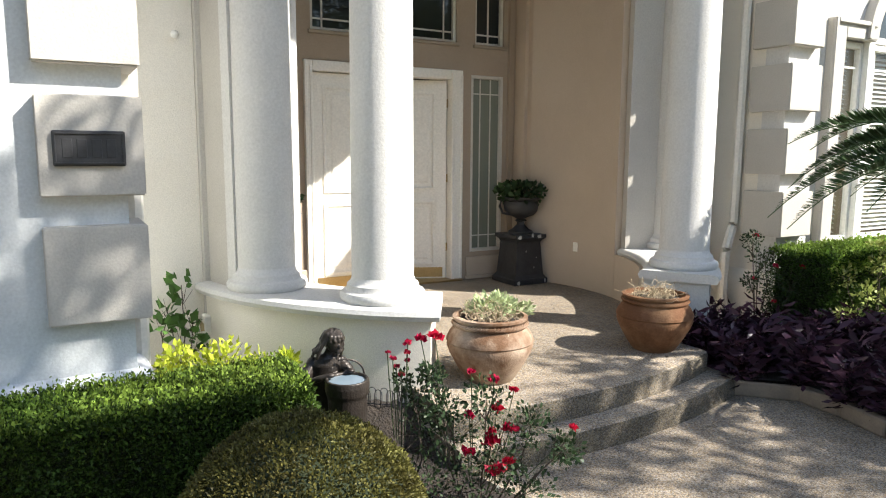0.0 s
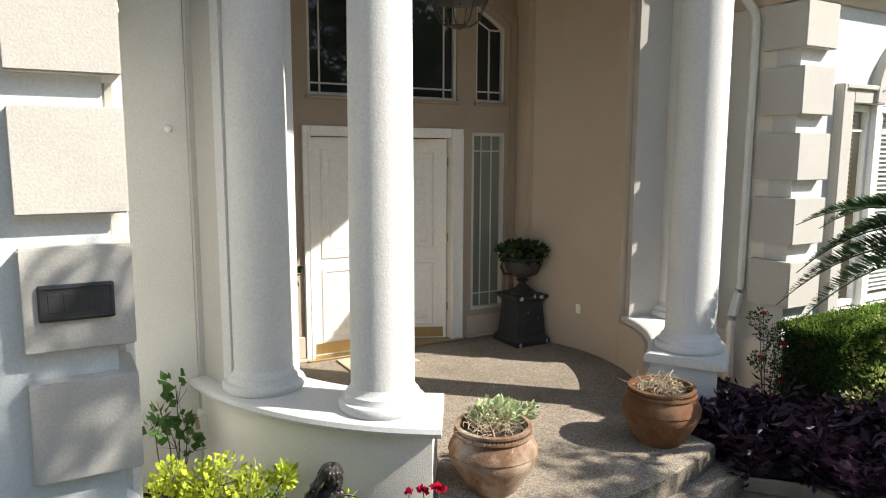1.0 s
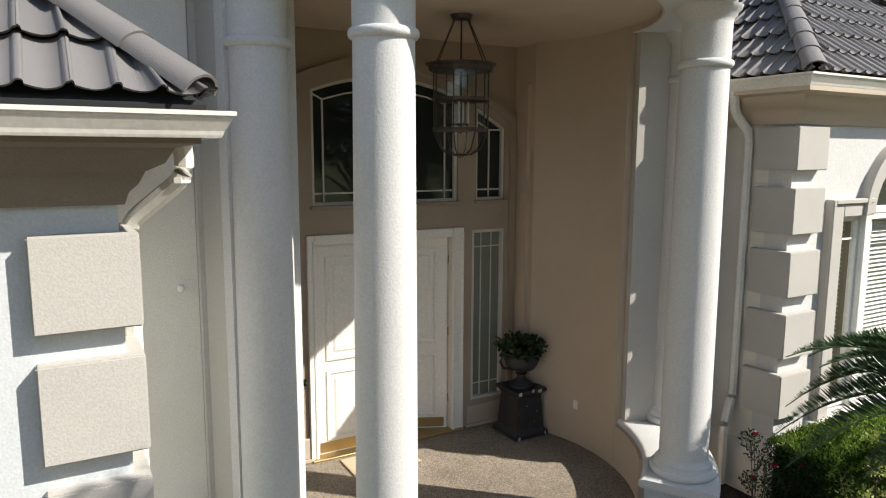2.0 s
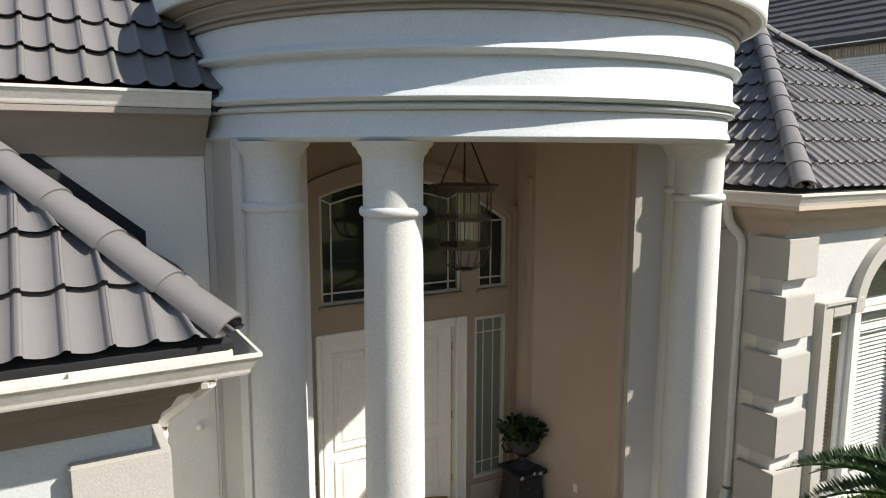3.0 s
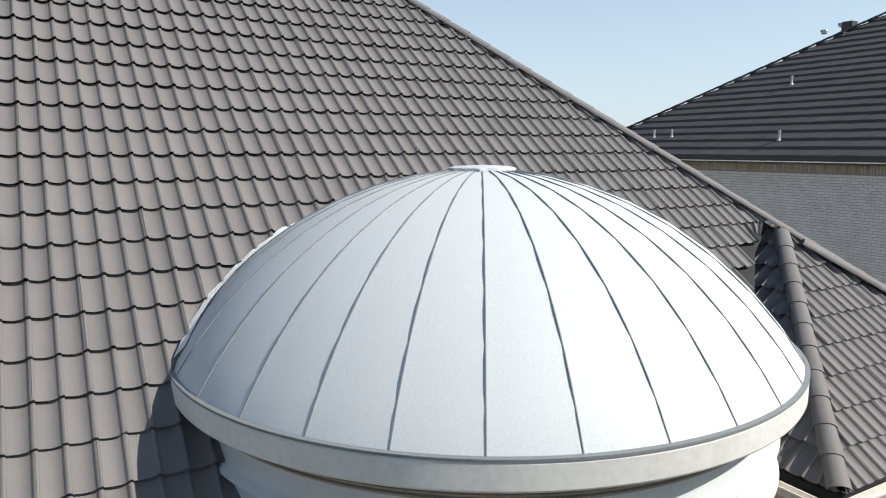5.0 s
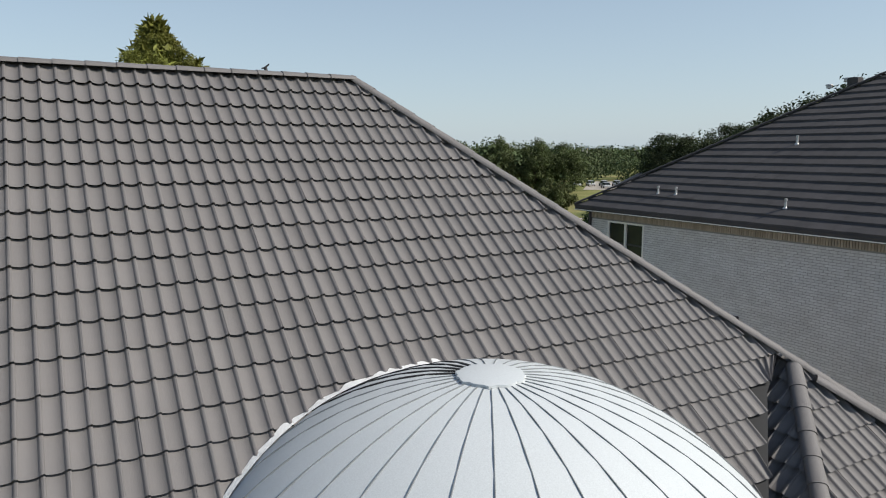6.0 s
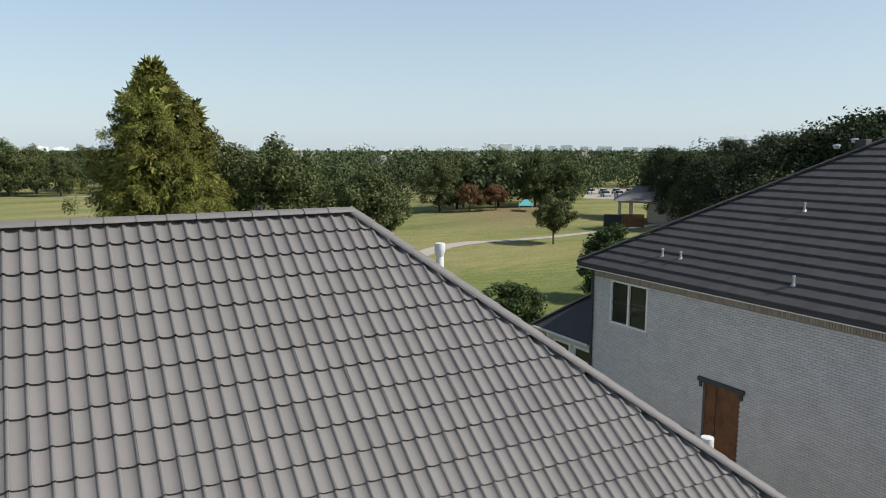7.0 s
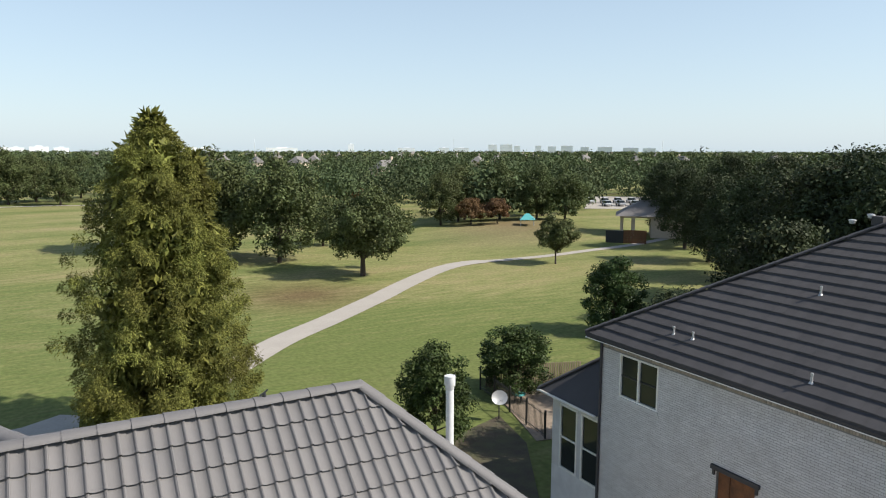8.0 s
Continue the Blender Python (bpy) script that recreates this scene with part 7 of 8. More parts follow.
for k in range(40):
    s = new("board", one)
    s.parent = ob
    s.location = (k * 0.14, -k * 0.05, 0)
solid("back_patio", Geo().prism([(20.4, 28), (25, 27), (27, 34), (22.5, 35)], -0.02, 0.02), CURB, "stained concrete patio behind the fence", "patio", kind="structure")
ob = thing("garden_table", (22.6, 32.6, 0.02), "small turquoise garden table on the patio", "table")
part("tabletop", Geo().lathe([(0, 0.48), (0.4, 0.48), (0.42, 0.50), (0.4, 0.52), (0, 0.52)], seg=16), TURQ, ob)
for k in range(4):
    part("leg", Geo().tube([(0.28 * math.cos(k * 1.57), 0.28 * math.sin(k * 1.57), 0), (0.2 * math.cos(k * 1.57), 0.2 * math.sin(k * 1.57), 0.48)], 0.02, 6), BLACKIRON, ob)

# ---- golf course, trees, distance ----
def bearing(deg, dist):
    """A place by bearing from the house (degrees clockwise of the facade's normal) and distance."""
    return 0.8 + dist * math.sin(radians(deg)), 2.6 + dist * math.cos(radians(deg))


def strip(pts, w0, lift):
    g = Geo()
    v = []
    for i, (x, y) in enumerate(pts):
        a, b = pts[max(i - 1, 0)], pts[min(i + 1, len(pts) - 1)]
        d = Vector((b[0] - a[0], b[1] - a[1])).normalized()
        w = w0 if not isinstance(w0, (list, tuple)) else w0[i]
        for s in (-1, 1):
            q = (x + d.y * s * w / 2, y - d.x * s * w / 2)
            v.append((*q, ground_height(*q) + lift))
    return g.add(v, [(2 * i, 2 * i + 1, 2 * i + 3, 2 * i + 2) for i in range(len(pts) - 1)])


ctrl = [(8, 44), (14.2, 50.8), (20.0, 55.5), (26.8, 61.2), (32.6, 66.4), (39.5, 72.0), (45.0, 74.6), (51, 74.4), (58, 74.6), (66, 75.8), (75, 77.0), (86, 80)]
pts = []
for i in range(len(ctrl) - 1):
    p0, p1, p2, p3 = ctrl[max(i - 1, 0)], ctrl[i], ctrl[i + 1], ctrl[min(i + 2, len(ctrl) - 1)]
    for k in range(6):
        t = k / 6
        pts.append(tuple(0.5 * (2 * p1[j] + (p2[j] - p0[j]) * t + (2 * p0[j] - 5 * p1[j] + 4 * p2[j] - p3[j]) * t * t + (3 * p1[j] - p0[j] - 3 * p2[j] + p3[j]) * t ** 3) for j in (0, 1)))
solid("cart_path", strip(pts, [2.4 if x < 47 else 1.5 for x, y in pts], 0.05), PATHMAT, "pale concrete golf cart path curving over the lawn", "path")
solid("far_path", strip([(-60, 196), (-20, 200), (0, 199), (8, 196), (14, 200)], 2.0, 0.06), PATHMAT, "pale cart path across the far fairway", "path")


def tree_mesh(seed, height, crown_r, crown_lo, clumps, per, leaf, mat, squash=1.0, droop=0.0, cone=0.0, jag=0.25):
    """Crown leaves in uneven clumps: an egg or (cone = 1) a spire."""
    r = np.random.default_rng(seed)
    P, W, F = [], [], []
    limbs = []
    for k in range(clumps):
        t = r.random()
        if cone:
            t = t ** 1.12
            rad = crown_r * (1 - t) ** 0.58 * (0.88 + jag * r.normal() * 0.45 + 0.10 * math.sin(t * 19))
            a = r.uniform(0, 2 * math.pi)
            q = r.random() ** 0.35
            c = np.array([math.cos(a) * rad * q, math.sin(a) * rad * q, crown_lo + (height - crown_lo) * t])
            cr = crown_r * (0.07 + 0.09 * (1 - t)) * r.uniform(0.7, 1.3)
        else:
            d = r.normal(size=3)
            d /= np.linalg.norm(d)
            q = r.random() ** 0.4
            h = (height - crown_lo) / 2
            c = np.array([d[0] * crown_r * q, d[1] * crown_r * q, crown_lo + h + d[2] * h * q])
            c[:2] *= (1.0 - 0.35 * max(0, (c[2] - crown_lo - h) / h)) * (1 + jag * r.normal() * 0.4)
            cr = crown_r * r.uniform(0.15, 0.27)
            if k % 6 == 0:
                limbs.append(c)
        d = r.normal(size=(per, 3))
        d /= np.linalg.norm(d, axis=1, keepdims=True)
        P.append(c + d * cr * (r.random((per, 1)) ** 0.5) * np.array([1, 1, 0.8 + 1.1 * cone]))
        out = c - np.array([0, 0, c[2]])
        out = out / (np.linalg.norm(out) + 0.1)
        W.append(np.cross(d, r.normal(size=(per, 3))) + d * 0.3 + out * 0.2 + np.array([0, 0, -0.2]))
        F.append(d + out * 0.3 + np.array([0, 0, 0.3]))
    p, w = np.concatenate(P), np.concatenate(W)
    return leaf_mesh("crown", p, w, leaf * (0.55 + 0.9 * r.random(len(p))), mat, 0.6, 0.15, r, np.concatenate(F)), limbs


def make_tree(name, at, label, height, crown_r, crown_lo, clumps, per, leaf, mat, seed, trunk=0.2, cone=0.0, droop=0.0, group="", jag=0.25, category="tree"):
    ob = thing(name, (at[0], at[1], ground_height(*at)), label, category, group)
    me, limbs = tree_mesh(seed, height, crown_r, crown_lo, clumps, per, leaf, mat, 1, droop, cone, jag)
    r = random.Random(seed)
    g = Geo()
    top = height * (0.93 if cone else 0.72)
    g.tube([(0, 0, -0.1), (r.uniform(-0.1, 0.1), r.uniform(-0.1, 0.1), top * 0.4), (r.uniform(-0.2, 0.2), r.uniform(-0.2, 0.2), top)], trunk, 9, trunk * 0.25)
    for c in limbs[:14]:
        s = Vector((0, 0, max(crown_lo * 0.75, c[2] * 0.45)))
        e = Vector(c)
        m = s.lerp(e, 0.5) + Vector((0, 0, (e.z - s.z) * 0.12))
        g.tube([s, m, e], trunk * 0.4, 6, trunk * 0.08)
    part("trunk", g, BARK, ob, "brown bark trunk and limbs", smooth=50)
    o = new("crown", me)
    o.parent = ob
    return ob


def cypress(at, height, seed):
    """A bald cypress: hanging feathery sprays in uneven lumps, shadowed hollows between, and a second leader."""
    ob = thing("cypress_tree", (at[0], at[1], ground_height(*at)), "tall feathery bald cypress, olive green with hanging sprays", "tree")
    r = np.random.default_rng(seed)
    def radius(t):
        return float(np.interp(t, [0, 0.06, 0.2, 0.48, 0.58, 0.69, 0.79, 0.92, 1], [2.9, 3.4, 3.75, 3.85, 3.55, 3.05, 2.5, 1.5, 0.25]))
    up = np.array([0, 0, 1.0])
    def sprays(name, lumps, top, low, rad, off):
        P, W, Z, F = [], [], [], []
        for k in range(lumps):
            t = low + (1 - low) * r.random() ** 1.2
            a = r.uniform(0, 2 * math.pi)
            R = rad(t) * (1 + 0.10 * math.sin(3 * a + 9 * t) + 0.10 * math.sin(7 * a - 21 * t) + 0.05 * math.sin(13 * a + 40 * t))
            q = r.uniform(0.86, 1.07) if k % 4 else r.uniform(0.5, 0.8)
            length = (0.5 + 0.85 * (1 - t)) * r.uniform(0.7, 1.35)
            out = np.array([math.cos(a), math.sin(a), 0])
            axis = out * 0.75 + up * r.uniform(0.15, 0.85) + r.normal(size=3) * 0.22
            axis /= np.linalg.norm(axis)
            tip = out * R * q + np.array([off[0], off[1], top * t])
            n = int(330 * length)
            u = r.random(n) ** 0.75
            d = r.normal(size=(n, 3))
            d -= np.outer(d @ axis, axis)
            girth = 0.30 * length * np.sin(np.pi * (0.10 + 0.86 * u)) + 0.03
            P.append(tip - axis * length + np.outer(u * length, axis) + d * girth[:, None] * 0.62 - np.outer(u ** 2 * 0.20 * length + 0.22 * r.random(n) ** 2, up))
            W.append(axis * 0.45 + d * 0.45 - up * 0.5 + r.normal(size=(n, 3)) * 0.3)
            Z.append(0.07 + 0.10 * r.random(n))
            F.append(d * 0.6 + out * 0.5 + up * 0.45)
        # dim inner foliage
        m = lumps * 20
        t = low + (1 - low) * r.random(m) ** 1.3
        a = r.uniform(0, 2 * math.pi, m)
        R = np.array([rad(v) for v in t]) * r.uniform(0.15, 0.72, m)
        P.append(np.stack([np.cos(a) * R + off[0], np.sin(a) * R + off[1], top * t], 1))
        W.append(r.normal(size=(m, 3)) - [0, 0, 0.8])
        Z.append(0.35 + 0.3 * r.random(m))
        F.append(r.normal(size=(m, 3)))
        o = new(name, leaf_mesh(name, np.concatenate(P), np.concatenate(W), np.concatenate(Z), CONIFER, 0.32, 0.10, r, np.concatenate(F)))
        o.parent = ob
    sprays("crown", 760, height, 0.015, radius, (0, 0))
    sprays("crown_leader", 70, 13.8, 0.58, lambda t: 0.2 + 2.3 * (1 - t) ** 0.8, (1.7, -0.6))
    g = Geo().tube([(0, 0, -0.1), (0.1, 0, height * 0.4), (0, 0, height * 0.95)], 0.35, 9, 0.06)
    part("trunk", g, BARK, ob, "brown fibrous trunk", smooth=50)


# the tall cypress behind the ridge
cypress((4.9, 36.6), 15.55, 71)
solid("back_patio", Geo().prism([(-4, 37.5), (1.0, 37.5), (1.3, 42.3), (0.4, 42.9), (-1.3, 41.9), (-4, 41.5)], -0.02, 0.05), PATHMAT, "grey concrete patio slab in the cypress shade", "pavement")

# lawn trees
t1 = make_tree("lawn_tree", (30.2, 72.5), "broad dark green lawn tree with forked trunk", 9.9, 5.0, 2.2, 150, 210, 0.27, OAK, 81, 0.33, jag=0.35)
make_tree("lawn_tree", (54.4, 69.0), "small round green lawn tree beside the cart path", 6.0, 2.6, 1.7, 90, 170, 0.19, OAK, 82, 0.13)
grove = make_tree("grove_tree", (24.5, 85.0), "dense dark green tree on the golf course", 12.6, 5.6, 1.2, 150, 115, 0.37, OAK, 83, 0.3, group="golf course trees")
for x, y, s, a in ((18.5, 92, 1.05, 40), (34, 96, 0.6, 100), (43, 91, 0.45, 200), (12, 100, 1.05, 150), (60, 108, 0.72, 70), (66, 112, 0.80, 300), (72.5, 108, 0.82, 160), (78, 104, 0.78, 210), (83, 102, 0.74, 20), (71, 118, 0.82, 120), (90, 118, 0.74, 60),
                   (-9, 208, 1.1, 33), (2.5, 200, 0.85, 77), (-3, 216, 1.0, 180), (8, 226, 1.0, 250), (-16, 222, 1.1, 10), (18, 205, 0.9, 90), (26, 190, 0.9, 270)):
    copy_thing(grove, pose(x, y, ground_height(x, y), 0, 0, a) @ Matrix.Diagonal((s, s, s, 1)))
rust = make_tree("rust_tree", (63.5, 103.5), "small rust-brown ornamental tree on the mound", 4.6, 2.7, 0.7, 60, 170, 0.22, RUSTY, 84, 0.12, group="rusty trees")
copy_thing(rust, pose(67.6, 101.5, ground_height(67.6, 101.5), 0, 0, 120) @ Matrix.Diagonal((0.9, 0.9, 0.95, 1)))
copy_thing(rust, pose(63, 152, 0, 0, 0, 60) @ Matrix.Diagonal((1.3, 1.3, 1.1, 1)))
# dark trees behind the neighbour's roof
big = make_tree("shade_tree", (47.5, 27.5), "tall dark oak behind the neighbour's roof", 14.4, 5.2, 1.0, 230, 120, 0.27, LIVE_OAK, 85, 0.35, group="trees behind the neighbour")
for deg, dist, s, a in ((47.5, 118, 0.86, 30), (49.0, 104, 0.82, 80), (50.8, 92, 0.78, 150), (52.6, 80, 0.78, 210), (54.4, 70, 0.84, 300), (55.6, 82, 0.95, 20), (56.6, 60, 0.90, 0), (58.6, 55, 0.94, 45), (60.2, 66, 1.0, 95), (52.2, 112, 0.95, 170), (63.5, 48, 0.99, 222)):
    x, y = bearing(deg, dist)
    copy_thing(big, pose(x, y, ground_height(x, y), 0, 0, a) @ Matrix.Diagonal((s, s, s, 1)))
for x, y, s, a in ((24.6, 23.0, 0.56, 12), (33.5, 24.5, 0.74, 50)):
    copy_thing(big, pose(x, y, ground_height(x, y), 0, 0, a) @ Matrix.Diagonal((s, s, s, 1)))
# shrubs near the back garden
sh = make_tree("garden_tree", (16.0, 30.3), "dense glossy green garden tree behind the ridge", 4.9, 1.95, 0.1, 110, 190, 0.125, GARDEN, 86, 0.1, group="back garden trees", jag=0.3)
copy_thing(sh, pose(23.4, 34.0, 0, 0, 0, 130) @ Matrix.Diagonal((1.22, 1.22, 0.82, 1)))
copy_thing(sh, pose(37.8, 41.2, 0, 0, 0, 250) @ Matrix.Diagonal((1.3, 1.3, 1.2, 1)))
# street tree in front of the house: its shade dapples the walk and the wing
street = make_tree("front_tree", (9.1, -2.8), "leafy front garden tree that shades the walk", 7.3, 2.4, 4.3, 31, 80, 0.16, OAK, 87, 0.16)
make_tree("front_tree", (4.75, -0.7), "slender front garden tree that dapples the wing", 7.15, 1.0, 6.15, 30, 80, 0.11, OAK, 88, 0.09)
# out of view, added and flattened to throw shade on the hedge front
hedge_shader = make_tree("front_tree", (3.0, -0.3), "unseen flattened tree added to shade the hedge front", 4.98, 0.55, 4.52, 190, 80, 0.06, OAK, 90, 0.010)
hedge_shader.matrix_world = hedge_shader.matrix_world @ Matrix.Diagonal((2.6, 0.75, 1, 1))
# unseen trees added to block low sky light and bounce on the facade
lawn = make_tree("front_tree", (-6.0, -6.5), "broad unseen tree added to shade the front lawn", 8.8, 3.3, 2.6, 110, 70, 0.24, OAK, 89, 0.2, group="front garden trees")
for x, y, s, a in ((10.5, -10.5, 1.0, 230), (-12.5, -5.5, 1.0, 310), (16.5, -10.0, 1.05, 20)):
    copy_thing(lawn, pose(x, y, ground_height(x, y), 0, 0, a) @ Matrix.Diagonal((s, s, s, 1)))
# trees across the street, behind the viewer, that the windows mirror
for x, y, s, a in ((-16, -15, 0.66, 10), (-7, -17, 0.72, 80), (1, -17, 0.66, 140), (9, -19, 0.70, 200), (18, -21, 0.70, 250), (28, -22, 0.7, 300)):
    copy_thing(big, pose(x, y, 0, 0, 0, a) @ Matrix.Diagonal((s, s, s, 1)))


HOUSES = ((12, 627), (14.5, 475), (16, 798), (19, 570), (22.5, 684), (27.5, 570), (30.5, 741), (34, 627), (37, 798), (41, 684), (45, 608), (21, 988), (29, 1064), (36, 1140), (14, 1140), (17.8, 456),
          (48.5, 570), (55, 627), (60, 684), (26, 855), (32.4, 494), (24.5, 1216), (39, 988), (33, 1368), (27, 1520), (43, 1064), (19.6, 1444), (11, 893), (5, 817), (46.5, 912), (51, 798), (3, 1140), (57, 950))


def far_woods():
    """The wooded distance: thousands of crowns of uneven height, joined, with clearings before the houses."""
    r = np.random.default_rng(91)
    P, W, Z, F = [], [], [], []
    def crown(x, y, h, rad, n, leaf):
        base = ground_height(x, y)
        lobes = 5 if n > 150 else (3 if n > 60 else 1)
        for k in range(lobes):
            o = r.normal(size=3) * np.array([0.42, 0.42, 0.16]) if lobes > 1 else np.zeros(3)
            m = n // lobes
            d = r.normal(size=(m, 3))
            d[:, 2] = np.abs(d[:, 2]) * 0.9 - 0.3
            d /= np.linalg.norm(d, axis=1, keepdims=True)
            q = 0.78 + 0.22 * r.random((m, 1))
            sc = 0.62 if lobes > 1 else 1.0
            c = np.array([x + o[0] * rad, y + o[1] * rad, base + h * (0.55 + o[2])])
            P.append(c + d * q * np.array([rad * sc, rad * sc, h * 0.46 * (0.75 if lobes > 1 else 1)]))
            W.append(np.cross(d, r.normal(size=(m, 3))) + d * 0.25)
            F.append(d)
            Z.append(leaf * (0.6 + 0.8 * r.random(m)))
    def clear(deg, dist):
        return any(dh - 170 < dist < dh + 9 and abs(radians(deg - gh)) * dist < 10.5 for gh, dh in HOUSES)
    k = 0
    while k < 900:
        dist = 115 + 430 * r.random() ** 1.1
        deg = r.uniform(-8, 78)
        x, y = bearing(deg, dist)
        if deg < 9 and dist < 205 or (9 <= deg < 32 and dist < 150) or (32 <= deg < 42 and dist < 125) or (41.8 < deg < 49.5 and dist < 205) or clear(deg, dist):
            continue
        big_one = r.random() < 0.12
        near_ = dist < 260
        crown(x, y, r.uniform(5.0, 10.5) * (1.25 if big_one else 1), r.uniform(3.0, 6.2) * (1.25 if big_one else 1), 460 if near_ else 210, 0.62 if near_ else 1.0)
        k += 1
    for k in range(2600):
        dist = 500 + 2600 * r.random() ** 1.4
        deg = r.uniform(-9, 80)
        if clear(deg, dist):
            continue
        x, y = bearing(deg, dist)
        crown(x, y, r.uniform(5, 11.5), r.uniform(5, 10), 64, 2.0)
    me = leaf_mesh("woods", np.concatenate(P), np.concatenate(W), np.concatenate(Z), WOODS, 0.8, 0.2, r, np.concatenate(F))
    tagged(new("far_woods", me), "wooded suburb reaching to the horizon", "woods", kind="stuff")


far_woods()


def far_house(at, turn, w, label):
    ob = thing("distant_house", (at[0], at[1], ground_height(*at)), label, "house", "distant houses", turn=turn)
    part("wall", Geo().box(-w / 2, w / 2, -4, 4, 0, 5.2), TAN, ob)
    part("roof", Geo().add([(-w / 2 - 0.5, -4.6, 5.1), (w / 2 + 0.5, -4.6, 5.1), (w / 2 + 0.5, 4.6, 5.1), (-w / 2 - 0.5, 4.6, 5.1), (-w / 2 + 3.5, 0, 9.2), (w / 2 - 3.5, 0, 9.2)],
                            [(0, 1, 5, 4), (1, 2, 5), (2, 3, 4, 5), (3, 0, 4), (3, 2, 1, 0)]), FAR_ROOF, ob, "grey-brown shingle roof")
    part("chimney", Geo().box(w / 4, w / 4 + 1.1, -0.5, 0.5, 5, 10.8), TAN, ob)
    for k in (-1, 1):
        part("window", Geo().box(k * w / 4 - 0.7, k * w / 4 + 0.7, -4.03, -3.98, 2, 4), GLASS, ob)
    return ob


FAR_ROOF = material("far_shingle", (0.19, 0.175, 0.165), 0.9, scale=0.3, fine=3, bump=0.1)
fh = far_house(bearing(24.8, 330), 20, 13, "distant suburban house among trees")
rr = random.Random(14)
for deg, dist in HOUSES:
    x, y = bearing(deg, dist)
    copy_thing(fh, pose(x, y, rr.uniform(-0.2, 0.6), 0, 0, rr.uniform(0, 90)))

# skyline
sky_rows = [(-3.2, 2400, 60, 20), (-2.0, 2400, 42, 17), (-0.6, 2400, 50, 22), (0.8, 2400, 40, 17), (8.2, 2300, 150, 22), (10.6, 2500, 60, 17), (16.5, 2600, 110, 20), (22.0, 2600, 22, 46), (33.6, 2600, 32, 46), (34.7, 2600, 46, 47), (35.6, 2600, 22, 36), (37.3, 2700, 22, 40), (38.4, 2700, 30, 34), (39.6, 2700, 44, 40), (41.0, 2700, 30, 30), (42.6, 2700, 54, 30), (29.6, 2800, 40, 23), (31.0, 2800, 60, 21), (44.6, 2900, 60, 26), (46, 2900, 50, 22), (26.5, 2900, 70, 21)]
for deg, dist, w, h in sky_rows:
    h = min(h, 18 + 0.5 * (h - 18))
    x, y = bearing(deg, dist)
    ob = thing("distant_building", (x, y, 0), "pale hazy office block on the horizon", "building", "skyline", turn=-deg)
    part("wall", Geo().box(-w / 2, w / 2, -10, 10, 0, h), FAR, ob)
    part("roof", Geo().box(-w / 2 - 0.5, w / 2 + 0.5, -10.5, 10.5, h, h + 1.2).box(-w / 6, w / 6, -4, 4, h + 1.2, h + 4), FAR, ob)
    for k in range(int(h / 5)):
        part("window_band", Geo().box(-w / 2 + 1.5, w / 2 - 1.5, -10.2, -9.9, 3 + k * 5, 5.4 + k * 5), FARWIN, ob)
for deg, h in ((14.4, 50), (30.4, 50), (47, 42)):
    x, y = bearing(deg, 2300)
    ob = thing("distant_mast", (x, y, 0), "thin hazy mast on the horizon", "mast", "masts")
    part("mast", Geo().tube([(0, 0, 0), (0, 0, h)], 1.2, 5, 0.6), FARWIN, ob)

# clubhouse pavilion, parking, canopy
ob = thing("pavilion", (85.3, 84.0, 0), "tan brick pavilion with grey hip roof by the car park", "pavilion", turn=-44)
part("wall", Geo().bevel_box(0.5, 9, -3, 3, 0, 3.6, 0.02), TAN, ob)
for x in (-4, -2.2):
    for y in (-3, 3):
        part("post", Geo().bevel_box(x - 0.25, x + 0.25, y - 0.25, y + 0.25, 0, 3.6, 0.02), TAN, ob)
part("beam", Geo().bevel_box(-4.3, 0.5, -3.3, -2.7, 3.2, 3.6, 0.02), TAN, ob)
part("roof", Geo().add([(-5, -4, 3.5), (9.6, -4, 3.5), (9.6, 4, 3.5), (-5, 4, 3.5), (-1, 0, 5.9), (6, 0, 5.9)], [(0, 1, 5, 4), (1, 2, 5), (2, 3, 4, 5), (3, 0, 4), (3, 2, 1, 0)]), FAR_ROOF, ob, "grey shingle hip roof")
ob = thing("board_gate", (75.5, 79.2, 0), "brown wooden enclosure beside the pavilion", "enclosure", turn=-44)
one = Geo().bevel_box(0, 0.2, -0.02, 0.02, 0, 2.0, 0.005).mesh("board", WOOD_RUST)
for k in range(16):
    s = new("board", one)
    s.parent = ob
    s.location = (k * 0.21, 0, 0)
part("back_panel", Geo().box(-2.6, 0, -0.1, 0.1, 0, 1.9), BLACKIRON, ob, "dark screen")
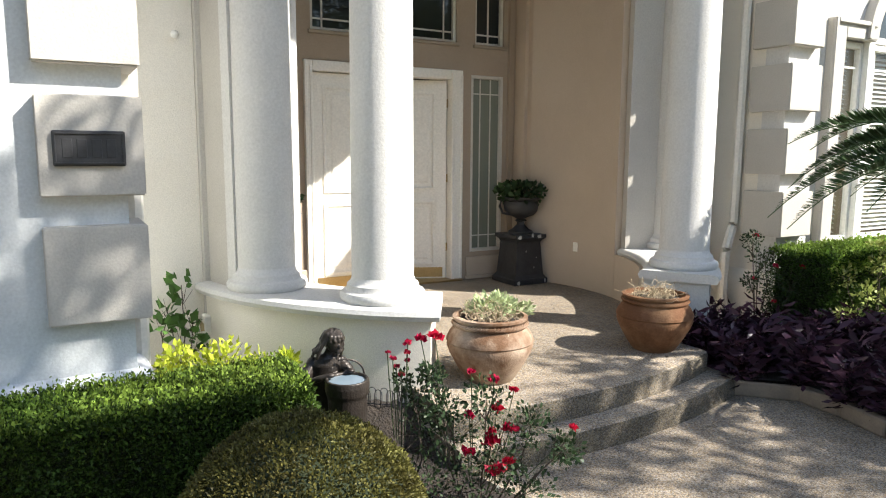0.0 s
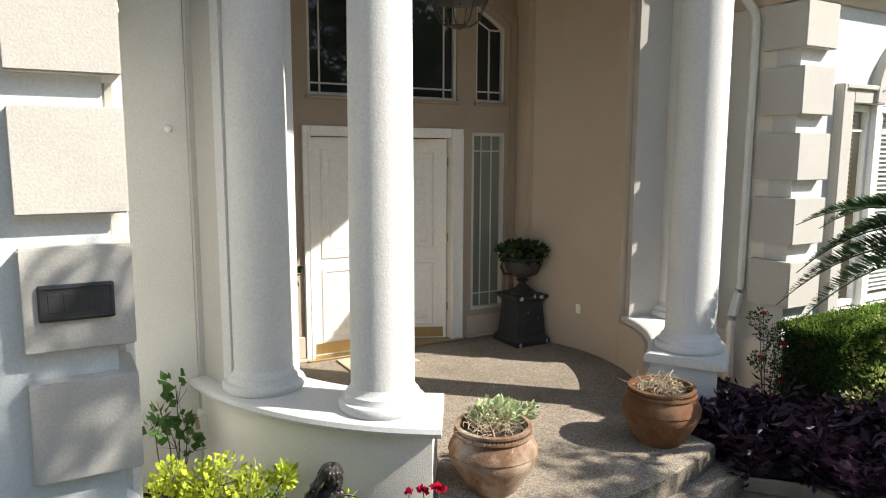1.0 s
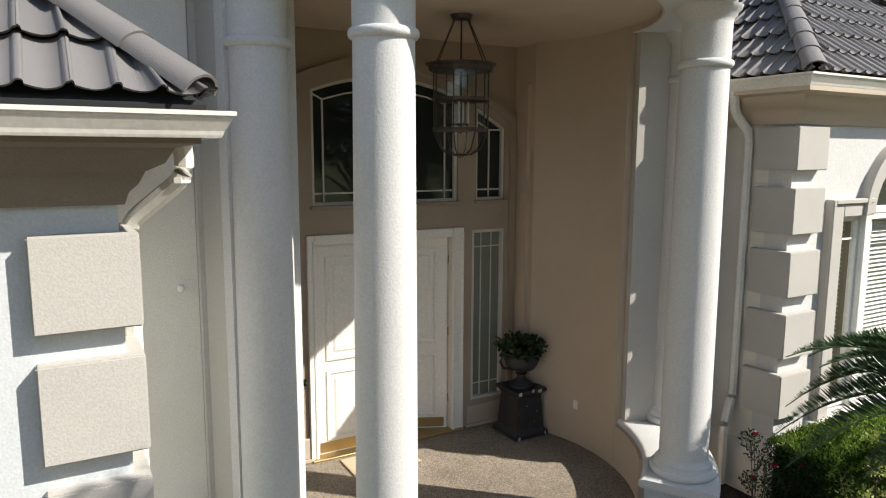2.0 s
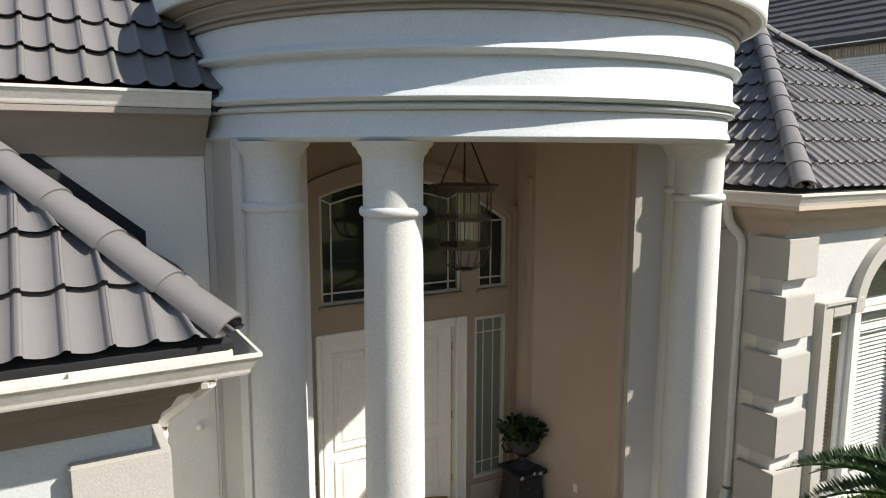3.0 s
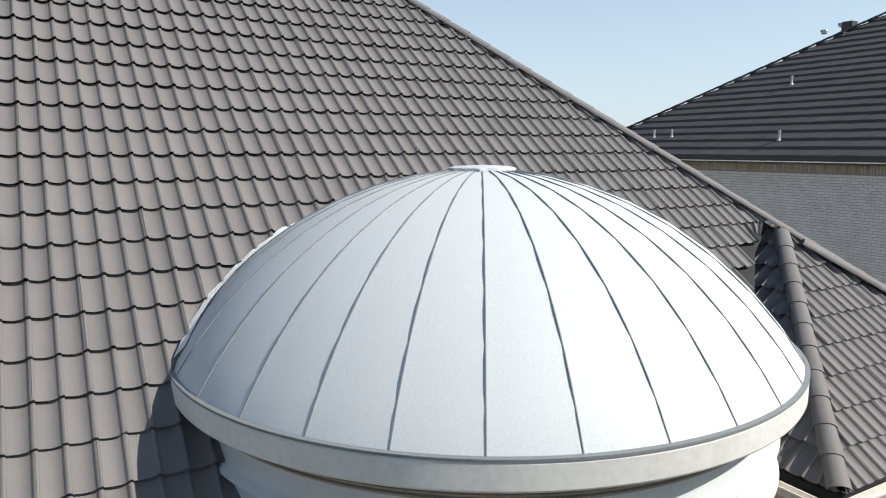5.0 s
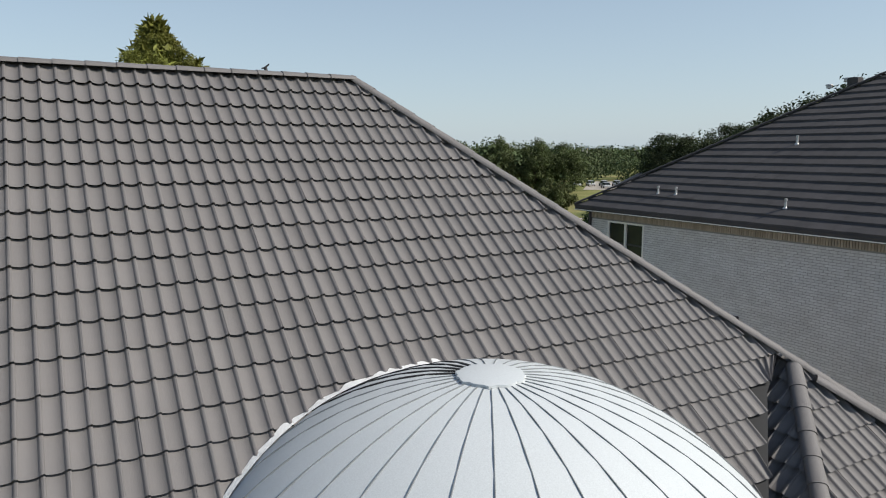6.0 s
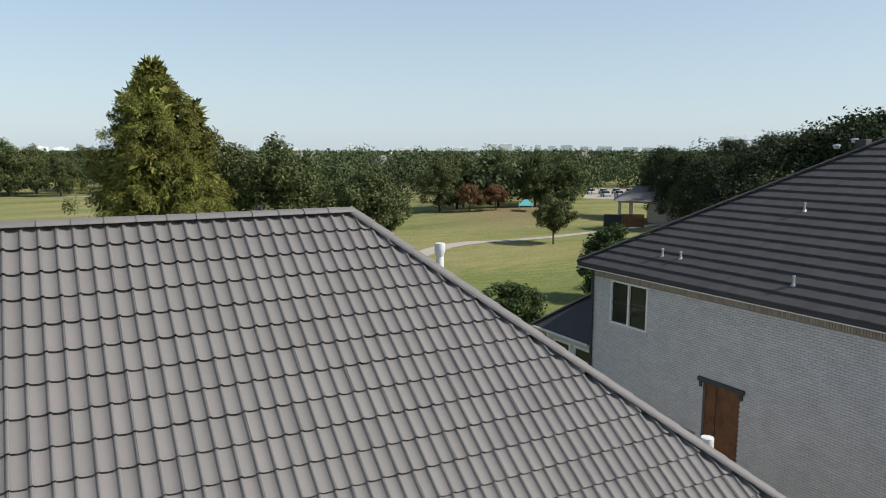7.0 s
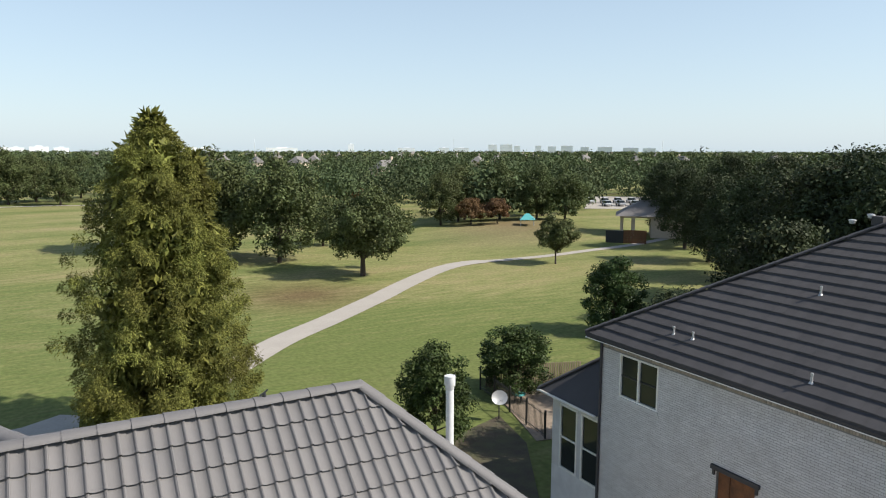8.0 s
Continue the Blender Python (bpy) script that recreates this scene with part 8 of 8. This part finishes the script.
solid("car_park", Geo().prism([(112, 130), (128, 118), (160, 150), (144, 164)], -0.02, 0.02), PATHMAT, "pale concrete car park", "car park")


def car():
    ob = thing("parked_car", (0, 0, 0), "small pale car in the distant car park", "car", "parked cars")
    part("body", Geo().bevel_box(-2.1, 2.1, -0.85, 0.85, 0.3, 0.85, 0.12), CARPAINT, ob)
    g = Geo().add([(-1.5, -0.78, 0.84), (1.1, -0.78, 0.84), (1.1, 0.78, 0.84), (-1.5, 0.78, 0.84), (-1.1, -0.65, 1.4), (0.5, -0.65, 1.4), (0.5, 0.65, 1.4), (-1.1, 0.65, 1.4)], [(0, 1, 5, 4), (1, 2, 6, 5), (2, 3, 7, 6), (3, 0, 4, 7)])
    part("cabin_glass", g, GLASS, ob)
    part("roof", Geo().bevel_box(-1.15, 0.55, -0.67, 0.67, 1.38, 1.46, 0.03), CARPAINT, ob)
    for x in (-1.3, 1.3):
        for y in (-0.85, 0.85):
            m = pose(x, y, 0.32, 90, 0, 0)
            g = Geo().lathe([(0, -0.1), (0.3, -0.1), (0.32, 0), (0.3, 0.1), (0, 0.1)], seg=12)
            g.v = [tuple(m @ Vector(q)) for q in g.v]
            part("wheel", g, TYRE, ob)
    return ob


c0 = car()
c0.matrix_world = pose(122, 133, 0.02, 0, 0, 60)
for k in range(1, 12):
    copy_thing(c0, pose(122 + (k % 6) * 3.2, 133 + (k % 6) * -1.6 + (k // 6) * 11, 0.02, 0, 0, 60 + 180 * (k % 2)))
ob = thing("shade_canopy", (71.0, 97.4, ground_height(71.0, 97.4)), "turquoise fabric shade canopy by the mound", "canopy", turn=-36)
for x in (-1.1, 1.1):
    for y in (-0.9, 0.9):
        part("post", Geo().tube([(x, y, 0), (x, y, 1.5)], 0.06, 6), STEEL, ob)
part("canopy_sheet", Geo().add([(-1.3, -1.1, 1.0), (1.3, -1.1, 1.0), (1.3, 1.1, 1.0), (-1.3, 1.1, 1.0), (-0.3, 0, 2.0), (0.3, 0, 2.0)], [(0, 1, 5, 4), (1, 2, 5), (2, 3, 4, 5), (3, 0, 4), (3, 2, 1, 0)]), TURQ, ob)
